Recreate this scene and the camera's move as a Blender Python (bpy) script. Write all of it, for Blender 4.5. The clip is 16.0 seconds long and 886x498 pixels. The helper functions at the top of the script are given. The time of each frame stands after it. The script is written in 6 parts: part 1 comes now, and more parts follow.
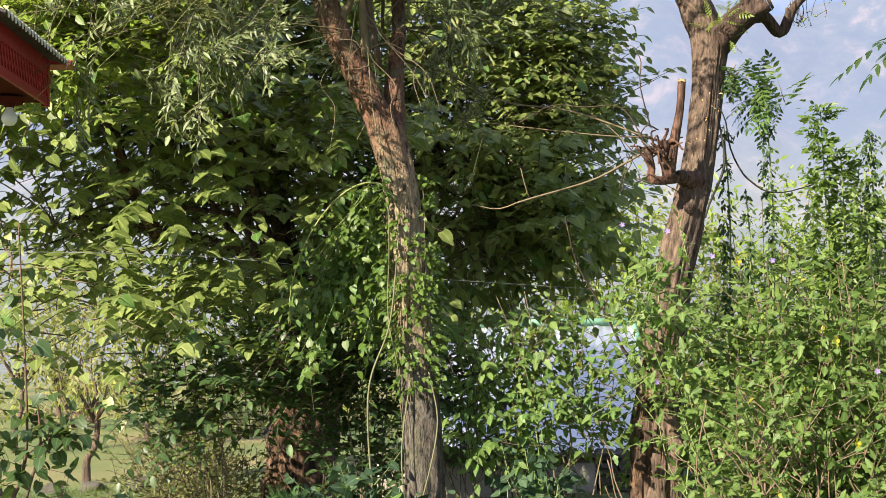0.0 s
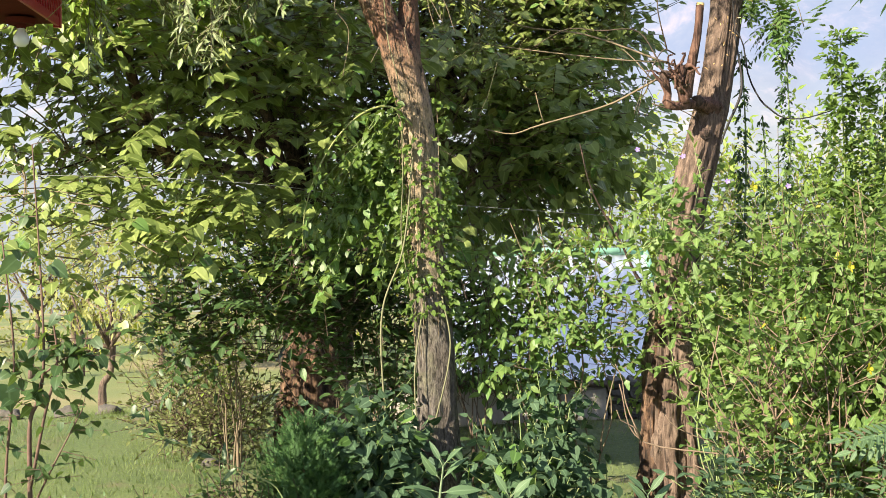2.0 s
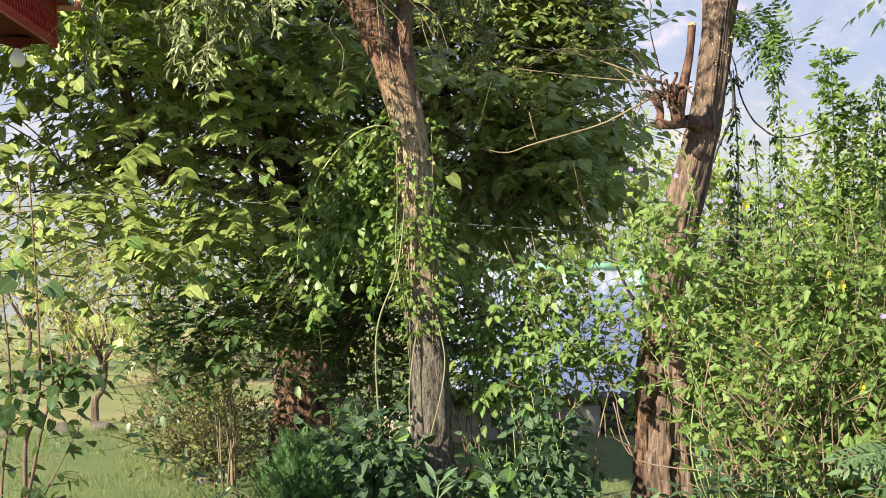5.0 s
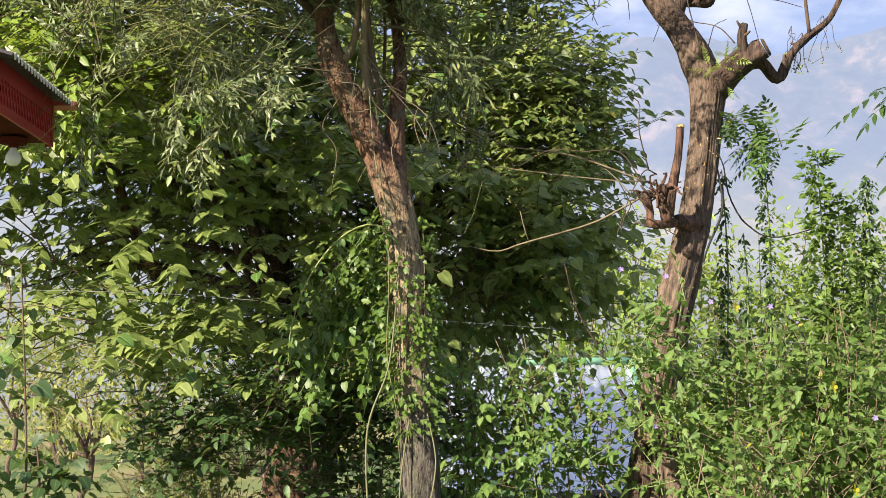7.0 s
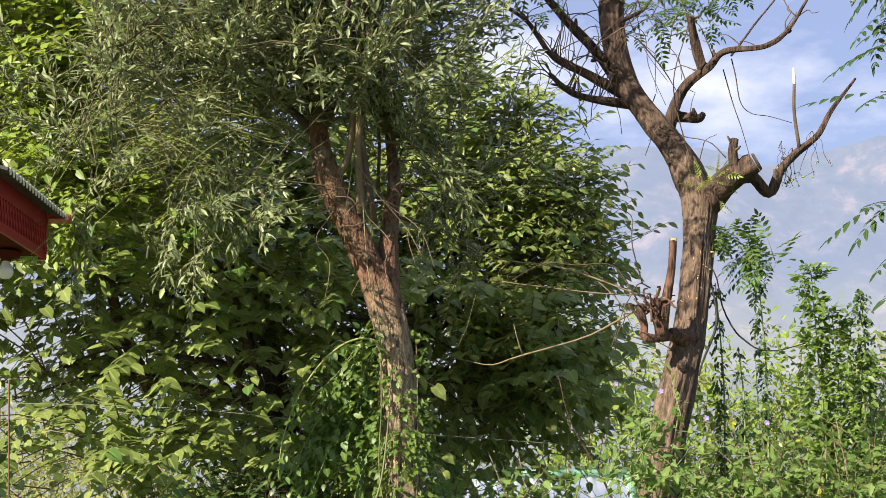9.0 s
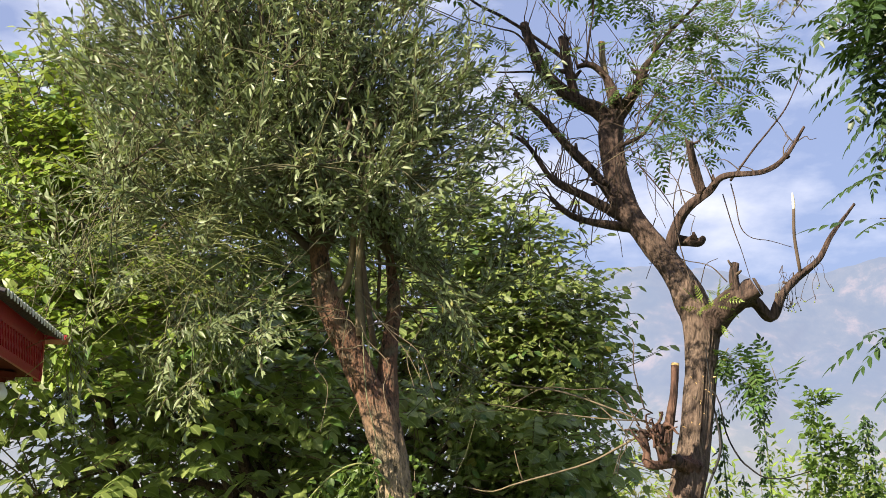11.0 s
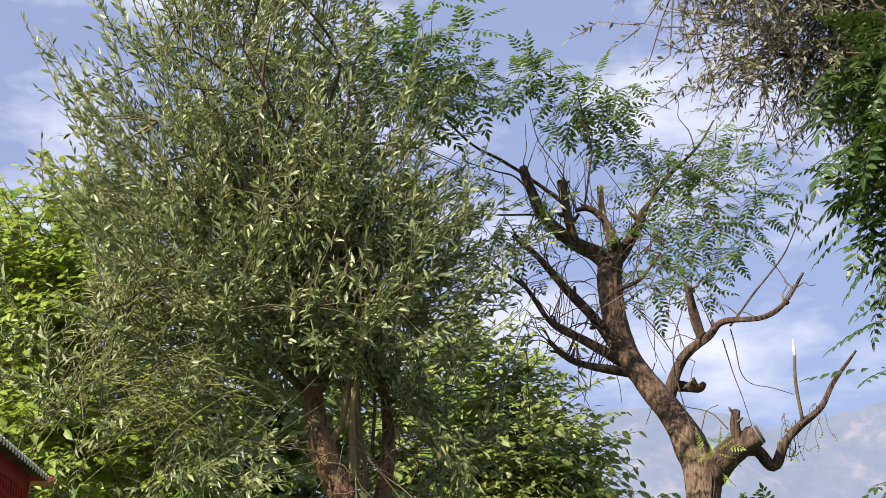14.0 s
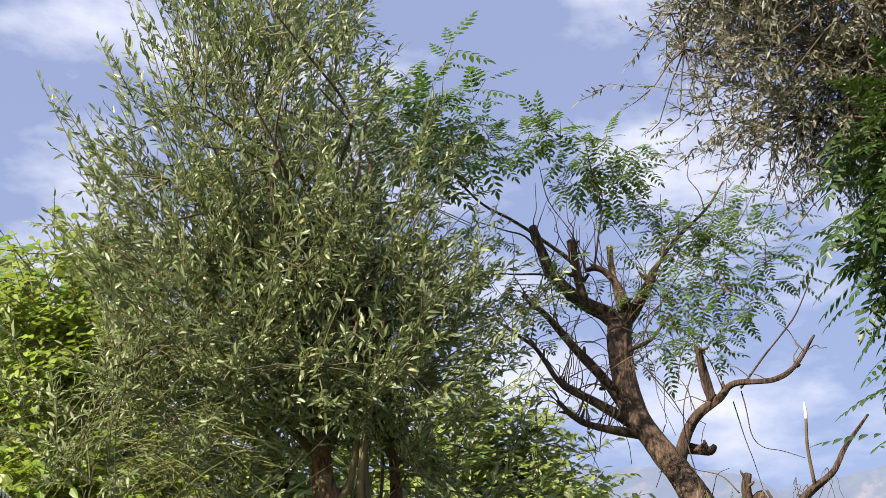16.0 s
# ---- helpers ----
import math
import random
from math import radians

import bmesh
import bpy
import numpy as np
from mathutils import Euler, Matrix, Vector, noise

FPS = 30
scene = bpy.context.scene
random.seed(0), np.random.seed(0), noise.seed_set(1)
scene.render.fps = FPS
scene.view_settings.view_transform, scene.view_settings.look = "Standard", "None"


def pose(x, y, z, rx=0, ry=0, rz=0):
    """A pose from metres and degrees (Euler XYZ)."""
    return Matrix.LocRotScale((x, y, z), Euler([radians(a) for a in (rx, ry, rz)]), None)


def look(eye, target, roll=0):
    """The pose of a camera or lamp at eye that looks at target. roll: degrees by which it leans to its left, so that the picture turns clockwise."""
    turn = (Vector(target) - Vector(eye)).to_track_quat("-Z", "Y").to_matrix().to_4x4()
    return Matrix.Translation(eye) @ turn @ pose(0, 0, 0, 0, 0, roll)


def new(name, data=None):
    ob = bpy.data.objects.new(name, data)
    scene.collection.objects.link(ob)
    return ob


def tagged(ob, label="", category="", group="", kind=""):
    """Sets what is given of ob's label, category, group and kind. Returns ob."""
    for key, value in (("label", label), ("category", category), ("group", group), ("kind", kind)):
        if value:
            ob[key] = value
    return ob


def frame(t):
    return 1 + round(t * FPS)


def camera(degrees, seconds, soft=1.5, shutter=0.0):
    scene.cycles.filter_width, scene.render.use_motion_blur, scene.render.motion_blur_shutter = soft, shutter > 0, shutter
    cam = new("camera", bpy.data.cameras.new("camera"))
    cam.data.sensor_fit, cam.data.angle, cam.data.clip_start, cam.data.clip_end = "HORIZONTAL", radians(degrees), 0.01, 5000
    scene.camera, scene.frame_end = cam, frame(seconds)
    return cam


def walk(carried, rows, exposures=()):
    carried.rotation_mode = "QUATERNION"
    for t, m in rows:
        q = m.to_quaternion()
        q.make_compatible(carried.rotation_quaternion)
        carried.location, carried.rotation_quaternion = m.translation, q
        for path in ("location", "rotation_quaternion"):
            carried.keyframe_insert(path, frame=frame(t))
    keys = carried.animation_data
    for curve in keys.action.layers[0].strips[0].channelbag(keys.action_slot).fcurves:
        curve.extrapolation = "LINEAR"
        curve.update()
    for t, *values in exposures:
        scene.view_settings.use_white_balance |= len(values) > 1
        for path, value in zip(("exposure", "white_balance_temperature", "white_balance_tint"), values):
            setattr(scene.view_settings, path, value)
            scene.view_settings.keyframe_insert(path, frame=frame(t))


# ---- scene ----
cam = camera(41.45, 16.0, soft=0.45)
EYE = 1.6
ROWS = [
    (0.0, 0.000, 0.000, 0.000, 93.083, 0.855, 0.046),
    (0.5, -0.002, -0.001, -0.011, 92.316, 0.825, 0.297),
    (1.0, -0.005, 0.005, -0.025, 91.442, 0.679, 0.463),
    (1.5, -0.006, 0.009, -0.029, 90.504, 0.591, 0.594),
    (2.0, -0.006, 0.009, -0.031, 89.714, 0.519, 0.649),
    (2.5, -0.009, 0.007, -0.029, 88.955, 0.489, 0.621),
    (3.0, -0.011, 0.007, -0.034, 88.601, 0.543, 0.539),
    (3.2, -0.013, 0.000, -0.028, 88.517, 0.619, 0.504),
    (5.5, -0.018, -0.020, 0.001, 91.345, 0.552, 0.173),
    (6.0, -0.025, -0.024, 0.011, 92.450, 0.538, 0.032),
    (6.5, -0.018, -0.028, 0.024, 93.629, 0.463, -0.093),
    (7.0, -0.016, -0.032, 0.033, 94.816, 0.426, -0.159),
    (7.5, -0.011, -0.025, 0.039, 96.084, 0.399, -0.204),
    (8.0, -0.008, -0.024, 0.048, 97.335, 0.446, -0.233),
    (8.5, -0.005, -0.022, 0.058, 98.669, 0.405, -0.353),
    (9.0, -0.001, -0.018, 0.066, 100.064, 0.378, -0.355),
    (9.5, 0.002, -0.008, 0.076, 101.550, 0.266, -0.459),
    (12.0, 0.024, 0.022, 0.103, 108.500, -0.218, -0.257),
    (12.5, 0.032, 0.034, 0.109, 109.710, -0.344, -0.306),
    (13.0, 0.034, 0.040, 0.118, 110.743, -0.471, -0.364),
    (13.5, 0.035, 0.042, 0.121, 111.758, -0.602, -0.508),
    (14.0, 0.030, 0.043, 0.130, 112.614, -0.675, -0.528),
    (14.5, 0.029, 0.046, 0.134, 113.414, -0.803, -0.501),
    (15.0, 0.027, 0.041, 0.140, 114.141, -0.959, -0.461),
    (15.5, 0.022, 0.038, 0.149, 114.742, -1.140, -0.392),
    (16.0, 0.022, 0.035, 0.149, 115.344, -1.220, -0.318),
]
walk(cam, [(t, pose(x, y, EYE + z, rx, ry, rz)) for t, x, y, z, rx, ry, rz in ROWS],
     [(0.0, 1.32), (1.5, 1.55), (3.0, 1.63), (5.5, 1.46), (7.0, 1.28), (9.0, 1.20), (12.0, 1.15), (16.0, 1.13)])

# ---- world, sun ----
SUN_DIR = Vector((-0.66, -0.58, 0.50)).normalized()
sun_data = bpy.data.lights.new("sun", "SUN")
sun_data.energy, sun_data.angle, sun_data.color = 5.0, radians(0.7), (1.0, 0.88, 0.68)
sun = new("sun", sun_data)
sun.matrix_world = look((-30, -15, 30), Vector((-30, -15, 30)) - SUN_DIR)

world = bpy.data.worlds.new("sky")
scene.world = world
world.use_nodes = True
wt = world.node_tree
wt.nodes.clear()
w_out = wt.nodes.new("ShaderNodeOutputWorld")
w_bg = wt.nodes.new("ShaderNodeBackground")
w_sky = wt.nodes.new("ShaderNodeTexSky")
w_sky.sky_type, w_sky.sun_disc = "NISHITA", False
w_sky.sun_elevation = math.asin(SUN_DIR.z)
w_sky.sun_rotation = math.atan2(SUN_DIR.x, SUN_DIR.y)
w_sky.air_density, w_sky.dust_density, w_sky.ozone_density = 1.0, 0.7, 1.6
w_geo = wt.nodes.new("ShaderNodeTexCoord")
w_map = wt.nodes.new("ShaderNodeMapping")
w_map.inputs["Scale"].default_value = (2.2, 2.2, 5.0)
w_map.inputs["Location"].default_value = (0.35, 0.2, 0.1)
w_noise = wt.nodes.new("ShaderNodeTexNoise")
w_noise.inputs["Scale"].default_value, w_noise.inputs["Detail"].default_value = 2.7, 8.0
w_noise.inputs["Roughness"].default_value = 0.55
w_ramp = wt.nodes.new("ShaderNodeValToRGB")
w_ramp.color_ramp.elements[0].position, w_ramp.color_ramp.elements[1].position = 0.47, 0.70
w_ramp.color_ramp.elements[0].color, w_ramp.color_ramp.elements[1].color = (0.0, 0.0, 0.0, 1), (0.85, 0.85, 0.85, 1)
w_mix = wt.nodes.new("ShaderNodeMix")
w_mix.data_type = "RGBA"
w_mix.inputs[7].default_value = (6.4, 6.5, 7.4, 1)
w_haze = wt.nodes.new("ShaderNodeMix")
w_haze.data_type = "RGBA"
w_haze.inputs[0].default_value = 0.72
w_haze.inputs[7].default_value = (2.65, 3.1, 5.0, 1)
w_bg.inputs["Strength"].default_value = 0.074
wt.links.new(w_geo.outputs["Generated"], w_map.inputs["Vector"])
wt.links.new(w_map.outputs["Vector"], w_noise.inputs["Vector"])
wt.links.new(w_noise.outputs["Fac"], w_ramp.inputs["Fac"])
wt.links.new(w_ramp.outputs["Color"], w_mix.inputs[0])
wt.links.new(w_sky.outputs["Color"], w_haze.inputs[6])
wt.links.new(w_haze.outputs[2], w_mix.inputs[6])
wt.links.new(w_mix.outputs[2], w_bg.inputs["Color"])
wt.links.new(w_bg.outputs["Background"], w_out.inputs["Surface"])


# ---- materials ----
class Nodes:
    """A short hand for building a node material."""

    def __init__(self, name):
        self.mat = bpy.data.materials.new(name)
        self.mat.use_nodes = True
        self.tree = self.mat.node_tree
        self.tree.nodes.clear()
        self.out = self.add("ShaderNodeOutputMaterial")
        self.bsdf = self.add("ShaderNodeBsdfPrincipled")
        self.link(self.bsdf.outputs[0], self.out.inputs[0])

    def add(self, kind, **values):
        n = self.tree.nodes.new(kind)
        for k, v in values.items():
            n.inputs[k.replace("_", " ")].default_value = v
        return n

    def link(self, a, b):
        self.tree.links.new(a, b)

    def noise(self, scale, detail=4.0, rough=0.55, stretch=(1, 1, 1)):
        c = self.add("ShaderNodeTexCoord")
        m = self.add("ShaderNodeMapping")
        m.inputs["Scale"].default_value = stretch
        n = self.add("ShaderNodeTexNoise", Scale=scale, Detail=detail, Roughness=rough)
        self.link(c.outputs["Object"], m.inputs["Vector"])
        self.link(m.outputs["Vector"], n.inputs["Vector"])
        return n.outputs["Fac"]

    def ramp(self, fac, *stops):
        r = self.add("ShaderNodeValToRGB")
        e = r.color_ramp.elements
        while len(e) < len(stops):
            e.new(0.5)
        for k, (p, c) in enumerate(stops):
            e[k].position, e[k].color = p, (*c, 1)
        self.link(fac, r.inputs["Fac"])
        return r.outputs["Color"]

    def mix(self, fac, a, b, mode="MIX"):
        m = self.add("ShaderNodeMix")
        m.data_type, m.blend_type = "RGBA", mode
        for value, k in ((fac, 0), (a, 6), (b, 7)):
            if isinstance(value, (int, float)):
                m.inputs[k].default_value = value
            elif isinstance(value, tuple):
                m.inputs[k].default_value = (*value, 1)
            else:
                self.link(value, m.inputs[k])
        return m.outputs[2]

    def bump(self, height, strength, distance=0.02):
        b = self.add("ShaderNodeBump", Strength=strength, Distance=distance)
        self.link(height, b.inputs["Height"])
        self.link(b.outputs["Normal"], self.bsdf.inputs["Normal"])

    def base(self, colour, rough=0.7):
        self.link(colour, self.bsdf.inputs["Base Color"])
        self.bsdf.inputs["Roughness"].default_value = rough
        return self.mat


def leaf_material(name, dark, mid, light, glow, through_light=0.35, rough=0.45, object_random=False, odd=None):
    """A leaf: colour by leaf, paler midrib, some light passing through."""
    n = Nodes(name)
    if object_random:
        rnd = n.add("ShaderNodeObjectInfo").outputs["Random"]
    else:
        rnd = n.add("ShaderNodeNewGeometry").outputs["Random Per Island"]
    stops = [(0.0, dark), (0.45, mid), (0.93, light)]
    if odd:
        stops += [(0.994, light), (0.996, odd)]
    col = n.ramp(rnd, *stops)
    patch = n.noise(1.3, 3.0)
    col = n.mix(n.ramp(patch, (0.35, (0.0, 0.0, 0.0)), (0.7, (0.55, 0.55, 0.55))), col, light)
    u = n.add("ShaderNodeAttribute")
    u.attribute_name = "u"
    rib = n.ramp(u.outputs["Fac"], (0.0, (0.75, 0.75, 0.75)), (0.16, (0.0, 0.0, 0.0)))
    col = n.mix(rib, col, tuple(min(1, c * 1.5 + 0.03) for c in light))
    fine = n.noise(60.0, 2.0)
    col = n.mix(0.25, col, n.ramp(fine, (0.3, (0.3, 0.3, 0.3)), (0.7, (1, 1, 1))), "MULTIPLY")
    n.base(col, rough)
    n.bsdf.inputs["Specular IOR Level"].default_value = 0.4
    n.bump(fine, 0.15, 0.004)
    tr = n.add("ShaderNodeBsdfTranslucent")
    n.link(n.mix(0.75, col, glow), tr.inputs["Color"])
    m = n.add("ShaderNodeMixShader")
    m.inputs[0].default_value = through_light
    n.link(n.bsdf.outputs[0], m.inputs[1])
    n.link(tr.outputs[0], m.inputs[2])
    n.link(m.outputs[0], n.out.inputs[0])
    return n.mat


def bark_material(name, dark, mid, light, patch, furrow=42.0, depth=0.8, moss=None, upper=None, stretch=0.13, turn=(1.7, 2.7, 0.62), band=None):
    """Furrowed bark: long ridges with dark cracks, fine scales, wider stains."""
    n = Nodes(name)
    fur = n.noise(furrow, 5.0, 0.62, (1, 1, stretch))
    crack = n.noise(furrow * 0.55, 4.0, 0.7, (1, 1, 0.7 * stretch))
    fine = n.noise(150.0, 4.0, 0.65, (1, 1, 0.6))
    stain = n.noise(7.0, 5.0, 0.6, (1, 1, 0.5))
    col = n.ramp(fur, (0.34, dark), (0.48, mid), (0.68, light))
    col = n.mix(n.ramp(stain, (0.48, (0, 0, 0)), (0.66, (0.75, 0.75, 0.75))), col, n.mix(fur, dark, patch))
    # Tan by height: paler bark and the trunk's sunlit stretch painted together
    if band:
        lit_tan, low, top = band
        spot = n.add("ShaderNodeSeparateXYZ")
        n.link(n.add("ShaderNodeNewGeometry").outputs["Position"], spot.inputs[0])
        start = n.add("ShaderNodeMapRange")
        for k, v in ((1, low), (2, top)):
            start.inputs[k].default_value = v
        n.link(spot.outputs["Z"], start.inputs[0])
        tan = n.ramp(fur, (0.32, tuple(0.35 * c for c in lit_tan)), (0.44, tuple(0.8 * c for c in lit_tan)), (0.66, lit_tan))
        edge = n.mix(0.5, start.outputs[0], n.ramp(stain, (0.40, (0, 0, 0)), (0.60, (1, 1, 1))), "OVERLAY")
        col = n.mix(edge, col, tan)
    if upper:
        place = n.add("ShaderNodeSeparateXYZ")
        n.link(n.add("ShaderNodeNewGeometry").outputs["Position"], place.inputs[0])
        high = n.add("ShaderNodeMapRange")
        for k, v in ((1, turn[0]), (2, turn[1]), (4, turn[2])):
            high.inputs[k].default_value = v
        n.link(place.outputs["Z"], high.inputs[0])
        warm = n.ramp(fur, (0.34, (0.035, 0.02, 0.014)), (0.50, tuple(0.6 * c for c in upper)), (0.70, upper))
        col = n.mix(high.outputs[0], col, warm)
    if moss:
        col = n.mix(n.ramp(n.noise(9.0, 5.0), (0.52, (0, 0, 0)), (0.68, (0.65, 0.65, 0.65))), col, moss)
    col = n.mix(n.ramp(crack, (0.36, (0.85, 0.85, 0.85)), (0.46, (0, 0, 0))), col, tuple(0.45 * c for c in dark))
    col = n.mix(0.55, col, n.ramp(fine, (0.3, (0.30, 0.30, 0.30)), (0.7, (1, 1, 1))), "MULTIPLY")
    h = n.mix(0.25, n.mix(0.5, fur, n.ramp(crack, (0.34, (0, 0, 0)), (0.5, (1, 1, 1)))), fine)
    n.bump(h, depth, 0.02)
    return n.base(col, 0.9)


def plain_material(name, a, b, scale=8.0, rough=0.7, bump=0.2, metal=0.0, distance=0.01, gloss=0.5):
    n = Nodes(name)
    n.bsdf.inputs["Specular IOR Level"].default_value = gloss
    f = n.noise(scale, 6.0)
    g = n.noise(scale * 9, 4.0)
    col = n.mix(0.35, n.ramp(f, (0.3, a), (0.7, b)), n.ramp(g, (0.3, a), (0.7, b)))
    n.bsdf.inputs["Metallic"].default_value = metal
    n.bump(g, bump, distance)
    return n.base(col, rough)


M_WILLOW = leaf_material("willow_leaf", (0.022, 0.036, 0.016), (0.120, 0.158, 0.066), (0.270, 0.318, 0.160), (0.32, 0.40, 0.12), 0.24, 0.38, odd=(0.40, 0.30, 0.03))
M_MULB = leaf_material("broad_leaf", (0.044, 0.076, 0.019), (0.145, 0.200, 0.053), (0.285, 0.345, 0.106), (0.38, 0.49, 0.12), 0.35, 0.40, odd=(0.26, 0.22, 0.03))
M_PINN = leaf_material("pinnate_leaf", (0.024, 0.060, 0.014), (0.050, 0.104, 0.022), (0.105, 0.172, 0.036), (0.22, 0.36, 0.05), 0.28, 0.45, odd=(0.35, 0.30, 0.03))
M_PINN_DARK = leaf_material("dark_pinnate_leaf", (0.014, 0.034, 0.010), (0.025, 0.058, 0.014), (0.048, 0.090, 0.020), (0.11, 0.20, 0.03), 0.18, 0.42)
M_OLIVE = leaf_material("silvery_leaf", (0.030, 0.030, 0.022), (0.106, 0.106, 0.076), (0.245, 0.240, 0.184), (0.26, 0.28, 0.16), 0.20, 0.42)
M_HIBI = leaf_material("hibiscus_leaf", (0.055, 0.112, 0.028), (0.104, 0.186, 0.045), (0.175, 0.262, 0.068), (0.31, 0.46, 0.08), 0.36, 0.55, odd=(0.42, 0.36, 0.03))
M_PRIVET = leaf_material("understorey_leaf", (0.018, 0.044, 0.015), (0.038, 0.078, 0.026), (0.074, 0.130, 0.044), (0.20, 0.31, 0.05), 0.26, 0.42)
M_WEED = leaf_material("weed_leaf", (0.024, 0.055, 0.026), (0.041, 0.085, 0.040), (0.064, 0.120, 0.056), (0.11, 0.20, 0.06), 0.20, 0.75)
M_VINE = leaf_material("creeper_leaf", (0.040, 0.084, 0.016), (0.074, 0.134, 0.024), (0.128, 0.200, 0.036), (0.24, 0.35, 0.05), 0.28, 0.45)
M_HERB = leaf_material("herb_leaf", (0.062, 0.118, 0.052), (0.086, 0.150, 0.068), (0.112, 0.184, 0.084), (0.17, 0.28, 0.10), 0.26, 0.6, object_random=True)
M_SINGLE = leaf_material("single_leaf", (0.050, 0.110, 0.026), (0.082, 0.165, 0.040), (0.130, 0.230, 0.060), (0.24, 0.42, 0.07), 0.26, 0.42, object_random=True)
M_SINGLE_WILLOW = leaf_material("single_willow_leaf", (0.060, 0.080, 0.030), (0.090, 0.114, 0.046), (0.135, 0.160, 0.075), (0.17, 0.24, 0.06), 0.26, 0.34, object_random=True)
M_THUJA = leaf_material("thuja_leaf", (0.016, 0.050, 0.013), (0.033, 0.090, 0.021), (0.064, 0.142, 0.034), (0.09, 0.20, 0.04), 0.14, 0.7)
M_GRASS = leaf_material("grass_blade", (0.075, 0.130, 0.030), (0.110, 0.170, 0.042), (0.165, 0.215, 0.070), (0.28, 0.34, 0.07), 0.30, 0.6)
# Far foliage colours lifted to imitate distance haze
M_FARLEAF = leaf_material("haze_paled_leaf", (0.122, 0.151, 0.048), (0.200, 0.227, 0.069), (0.290, 0.293, 0.094), (0.445, 0.455, 0.103), 0.35, 0.6)
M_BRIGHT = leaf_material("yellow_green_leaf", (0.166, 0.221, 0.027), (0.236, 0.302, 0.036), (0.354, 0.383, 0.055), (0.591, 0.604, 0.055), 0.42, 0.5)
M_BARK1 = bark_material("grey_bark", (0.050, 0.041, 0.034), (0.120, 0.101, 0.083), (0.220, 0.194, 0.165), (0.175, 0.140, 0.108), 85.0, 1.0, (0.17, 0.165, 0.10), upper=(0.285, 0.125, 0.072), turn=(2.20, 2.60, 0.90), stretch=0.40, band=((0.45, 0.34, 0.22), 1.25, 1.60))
M_BARK2 = bark_material("furrowed_brown_bark", (0.066, 0.044, 0.033), (0.155, 0.106, 0.078), (0.270, 0.195, 0.148), (0.180, 0.114, 0.082), 62.0, 0.75, upper=(0.125, 0.072, 0.055), turn=(2.9, 4.0, 0.8), stretch=0.13)
M_BARK3 = bark_material("reddish_rotten_bark", (0.016, 0.009, 0.006), (0.110, 0.060, 0.036), (0.300, 0.185, 0.110), (0.060, 0.036, 0.023), 26.0, 1.0, stretch=0.45)
M_BARKRED = bark_material("reddish_brown_bark", (0.045, 0.022, 0.016), (0.150, 0.074, 0.050), (0.250, 0.138, 0.098), (0.120, 0.060, 0.044), 50.0, 0.8)
M_BARKTOP = bark_material("dark_limb_bark", (0.022, 0.014, 0.011), (0.080, 0.048, 0.038), (0.160, 0.105, 0.080), (0.110, 0.060, 0.044), 60.0, 0.9)
M_TWIG = plain_material("twig_bark", (0.120, 0.090, 0.055), (0.230, 0.180, 0.115), 14, 0.85)
M_STEM = plain_material("green_stem", (0.130, 0.190, 0.060), (0.230, 0.280, 0.110), 14, 0.7)
M_TWIG_DARK = plain_material("dark_twig_bark", (0.050, 0.034, 0.024), (0.115, 0.080, 0.054), 14, 0.85)
M_HERBSTEM = plain_material("pale_downy_stem", (0.120, 0.165, 0.085), (0.190, 0.240, 0.130), 14, 0.8)
M_SHOOT = plain_material("yellow_green_shoot", (0.170, 0.190, 0.060), (0.280, 0.290, 0.110), 14, 0.7)
# Brighter copy of broad_leaf, with sunlight painted into the yellow-green
M_LIME = leaf_material("sunlit_yellow_green_leaf", (0.095, 0.160, 0.026), (0.155, 0.240, 0.036), (0.240, 0.330, 0.055), (0.42, 0.52, 0.06), 0.32, 0.45)
M_TWIGRED = plain_material("reddish_sapling_bark", (0.075, 0.042, 0.030), (0.170, 0.105, 0.075), 20, 0.8)
M_WOODTAN = plain_material("tan_hibiscus_stem", (0.120, 0.080, 0.055), (0.235, 0.170, 0.115), 18, 0.8)
M_CREEPDARK = leaf_material("dark_creeper_leaf", (0.022, 0.050, 0.016), (0.040, 0.082, 0.024), (0.070, 0.125, 0.036), (0.12, 0.22, 0.05), 0.20, 0.42)
M_TWIG_OLIVE = plain_material("olive_twig_bark", (0.060, 0.056, 0.026), (0.125, 0.112, 0.052), 14, 0.8)
M_CUT = plain_material("fresh_cut_wood", (0.520, 0.310, 0.110), (0.720, 0.500, 0.220), 30, 0.8)
M_DARKCUT = plain_material("dark_cut_wood", (0.035, 0.024, 0.018), (0.110, 0.075, 0.054), 30, 0.95, 0.6)
M_CORD = plain_material("dark_cord", (0.010, 0.009, 0.009), (0.022, 0.019, 0.017), 20, 0.7)
M_ROPE = plain_material("pale_vine_stem", (0.120, 0.125, 0.060), (0.220, 0.210, 0.115), 20, 0.8)
M_LINE = plain_material("grey_wire", (0.16, 0.16, 0.16), (0.30, 0.30, 0.29), 20, 0.5)
M_LITEDGE = plain_material("sunlit_edge_white", (0.550, 0.560, 0.560), (0.750, 0.750, 0.730), 20, 0.5)
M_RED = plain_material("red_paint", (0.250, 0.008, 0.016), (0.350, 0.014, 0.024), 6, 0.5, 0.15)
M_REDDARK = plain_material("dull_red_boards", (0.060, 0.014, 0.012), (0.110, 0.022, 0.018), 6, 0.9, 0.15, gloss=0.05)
# Near-black colour standing in for the shade behind the eave slats
M_SHADOWWOOD = plain_material("shade_dark_board", (0.020, 0.008, 0.008), (0.040, 0.014, 0.012), 8, 0.9, gloss=0.05)
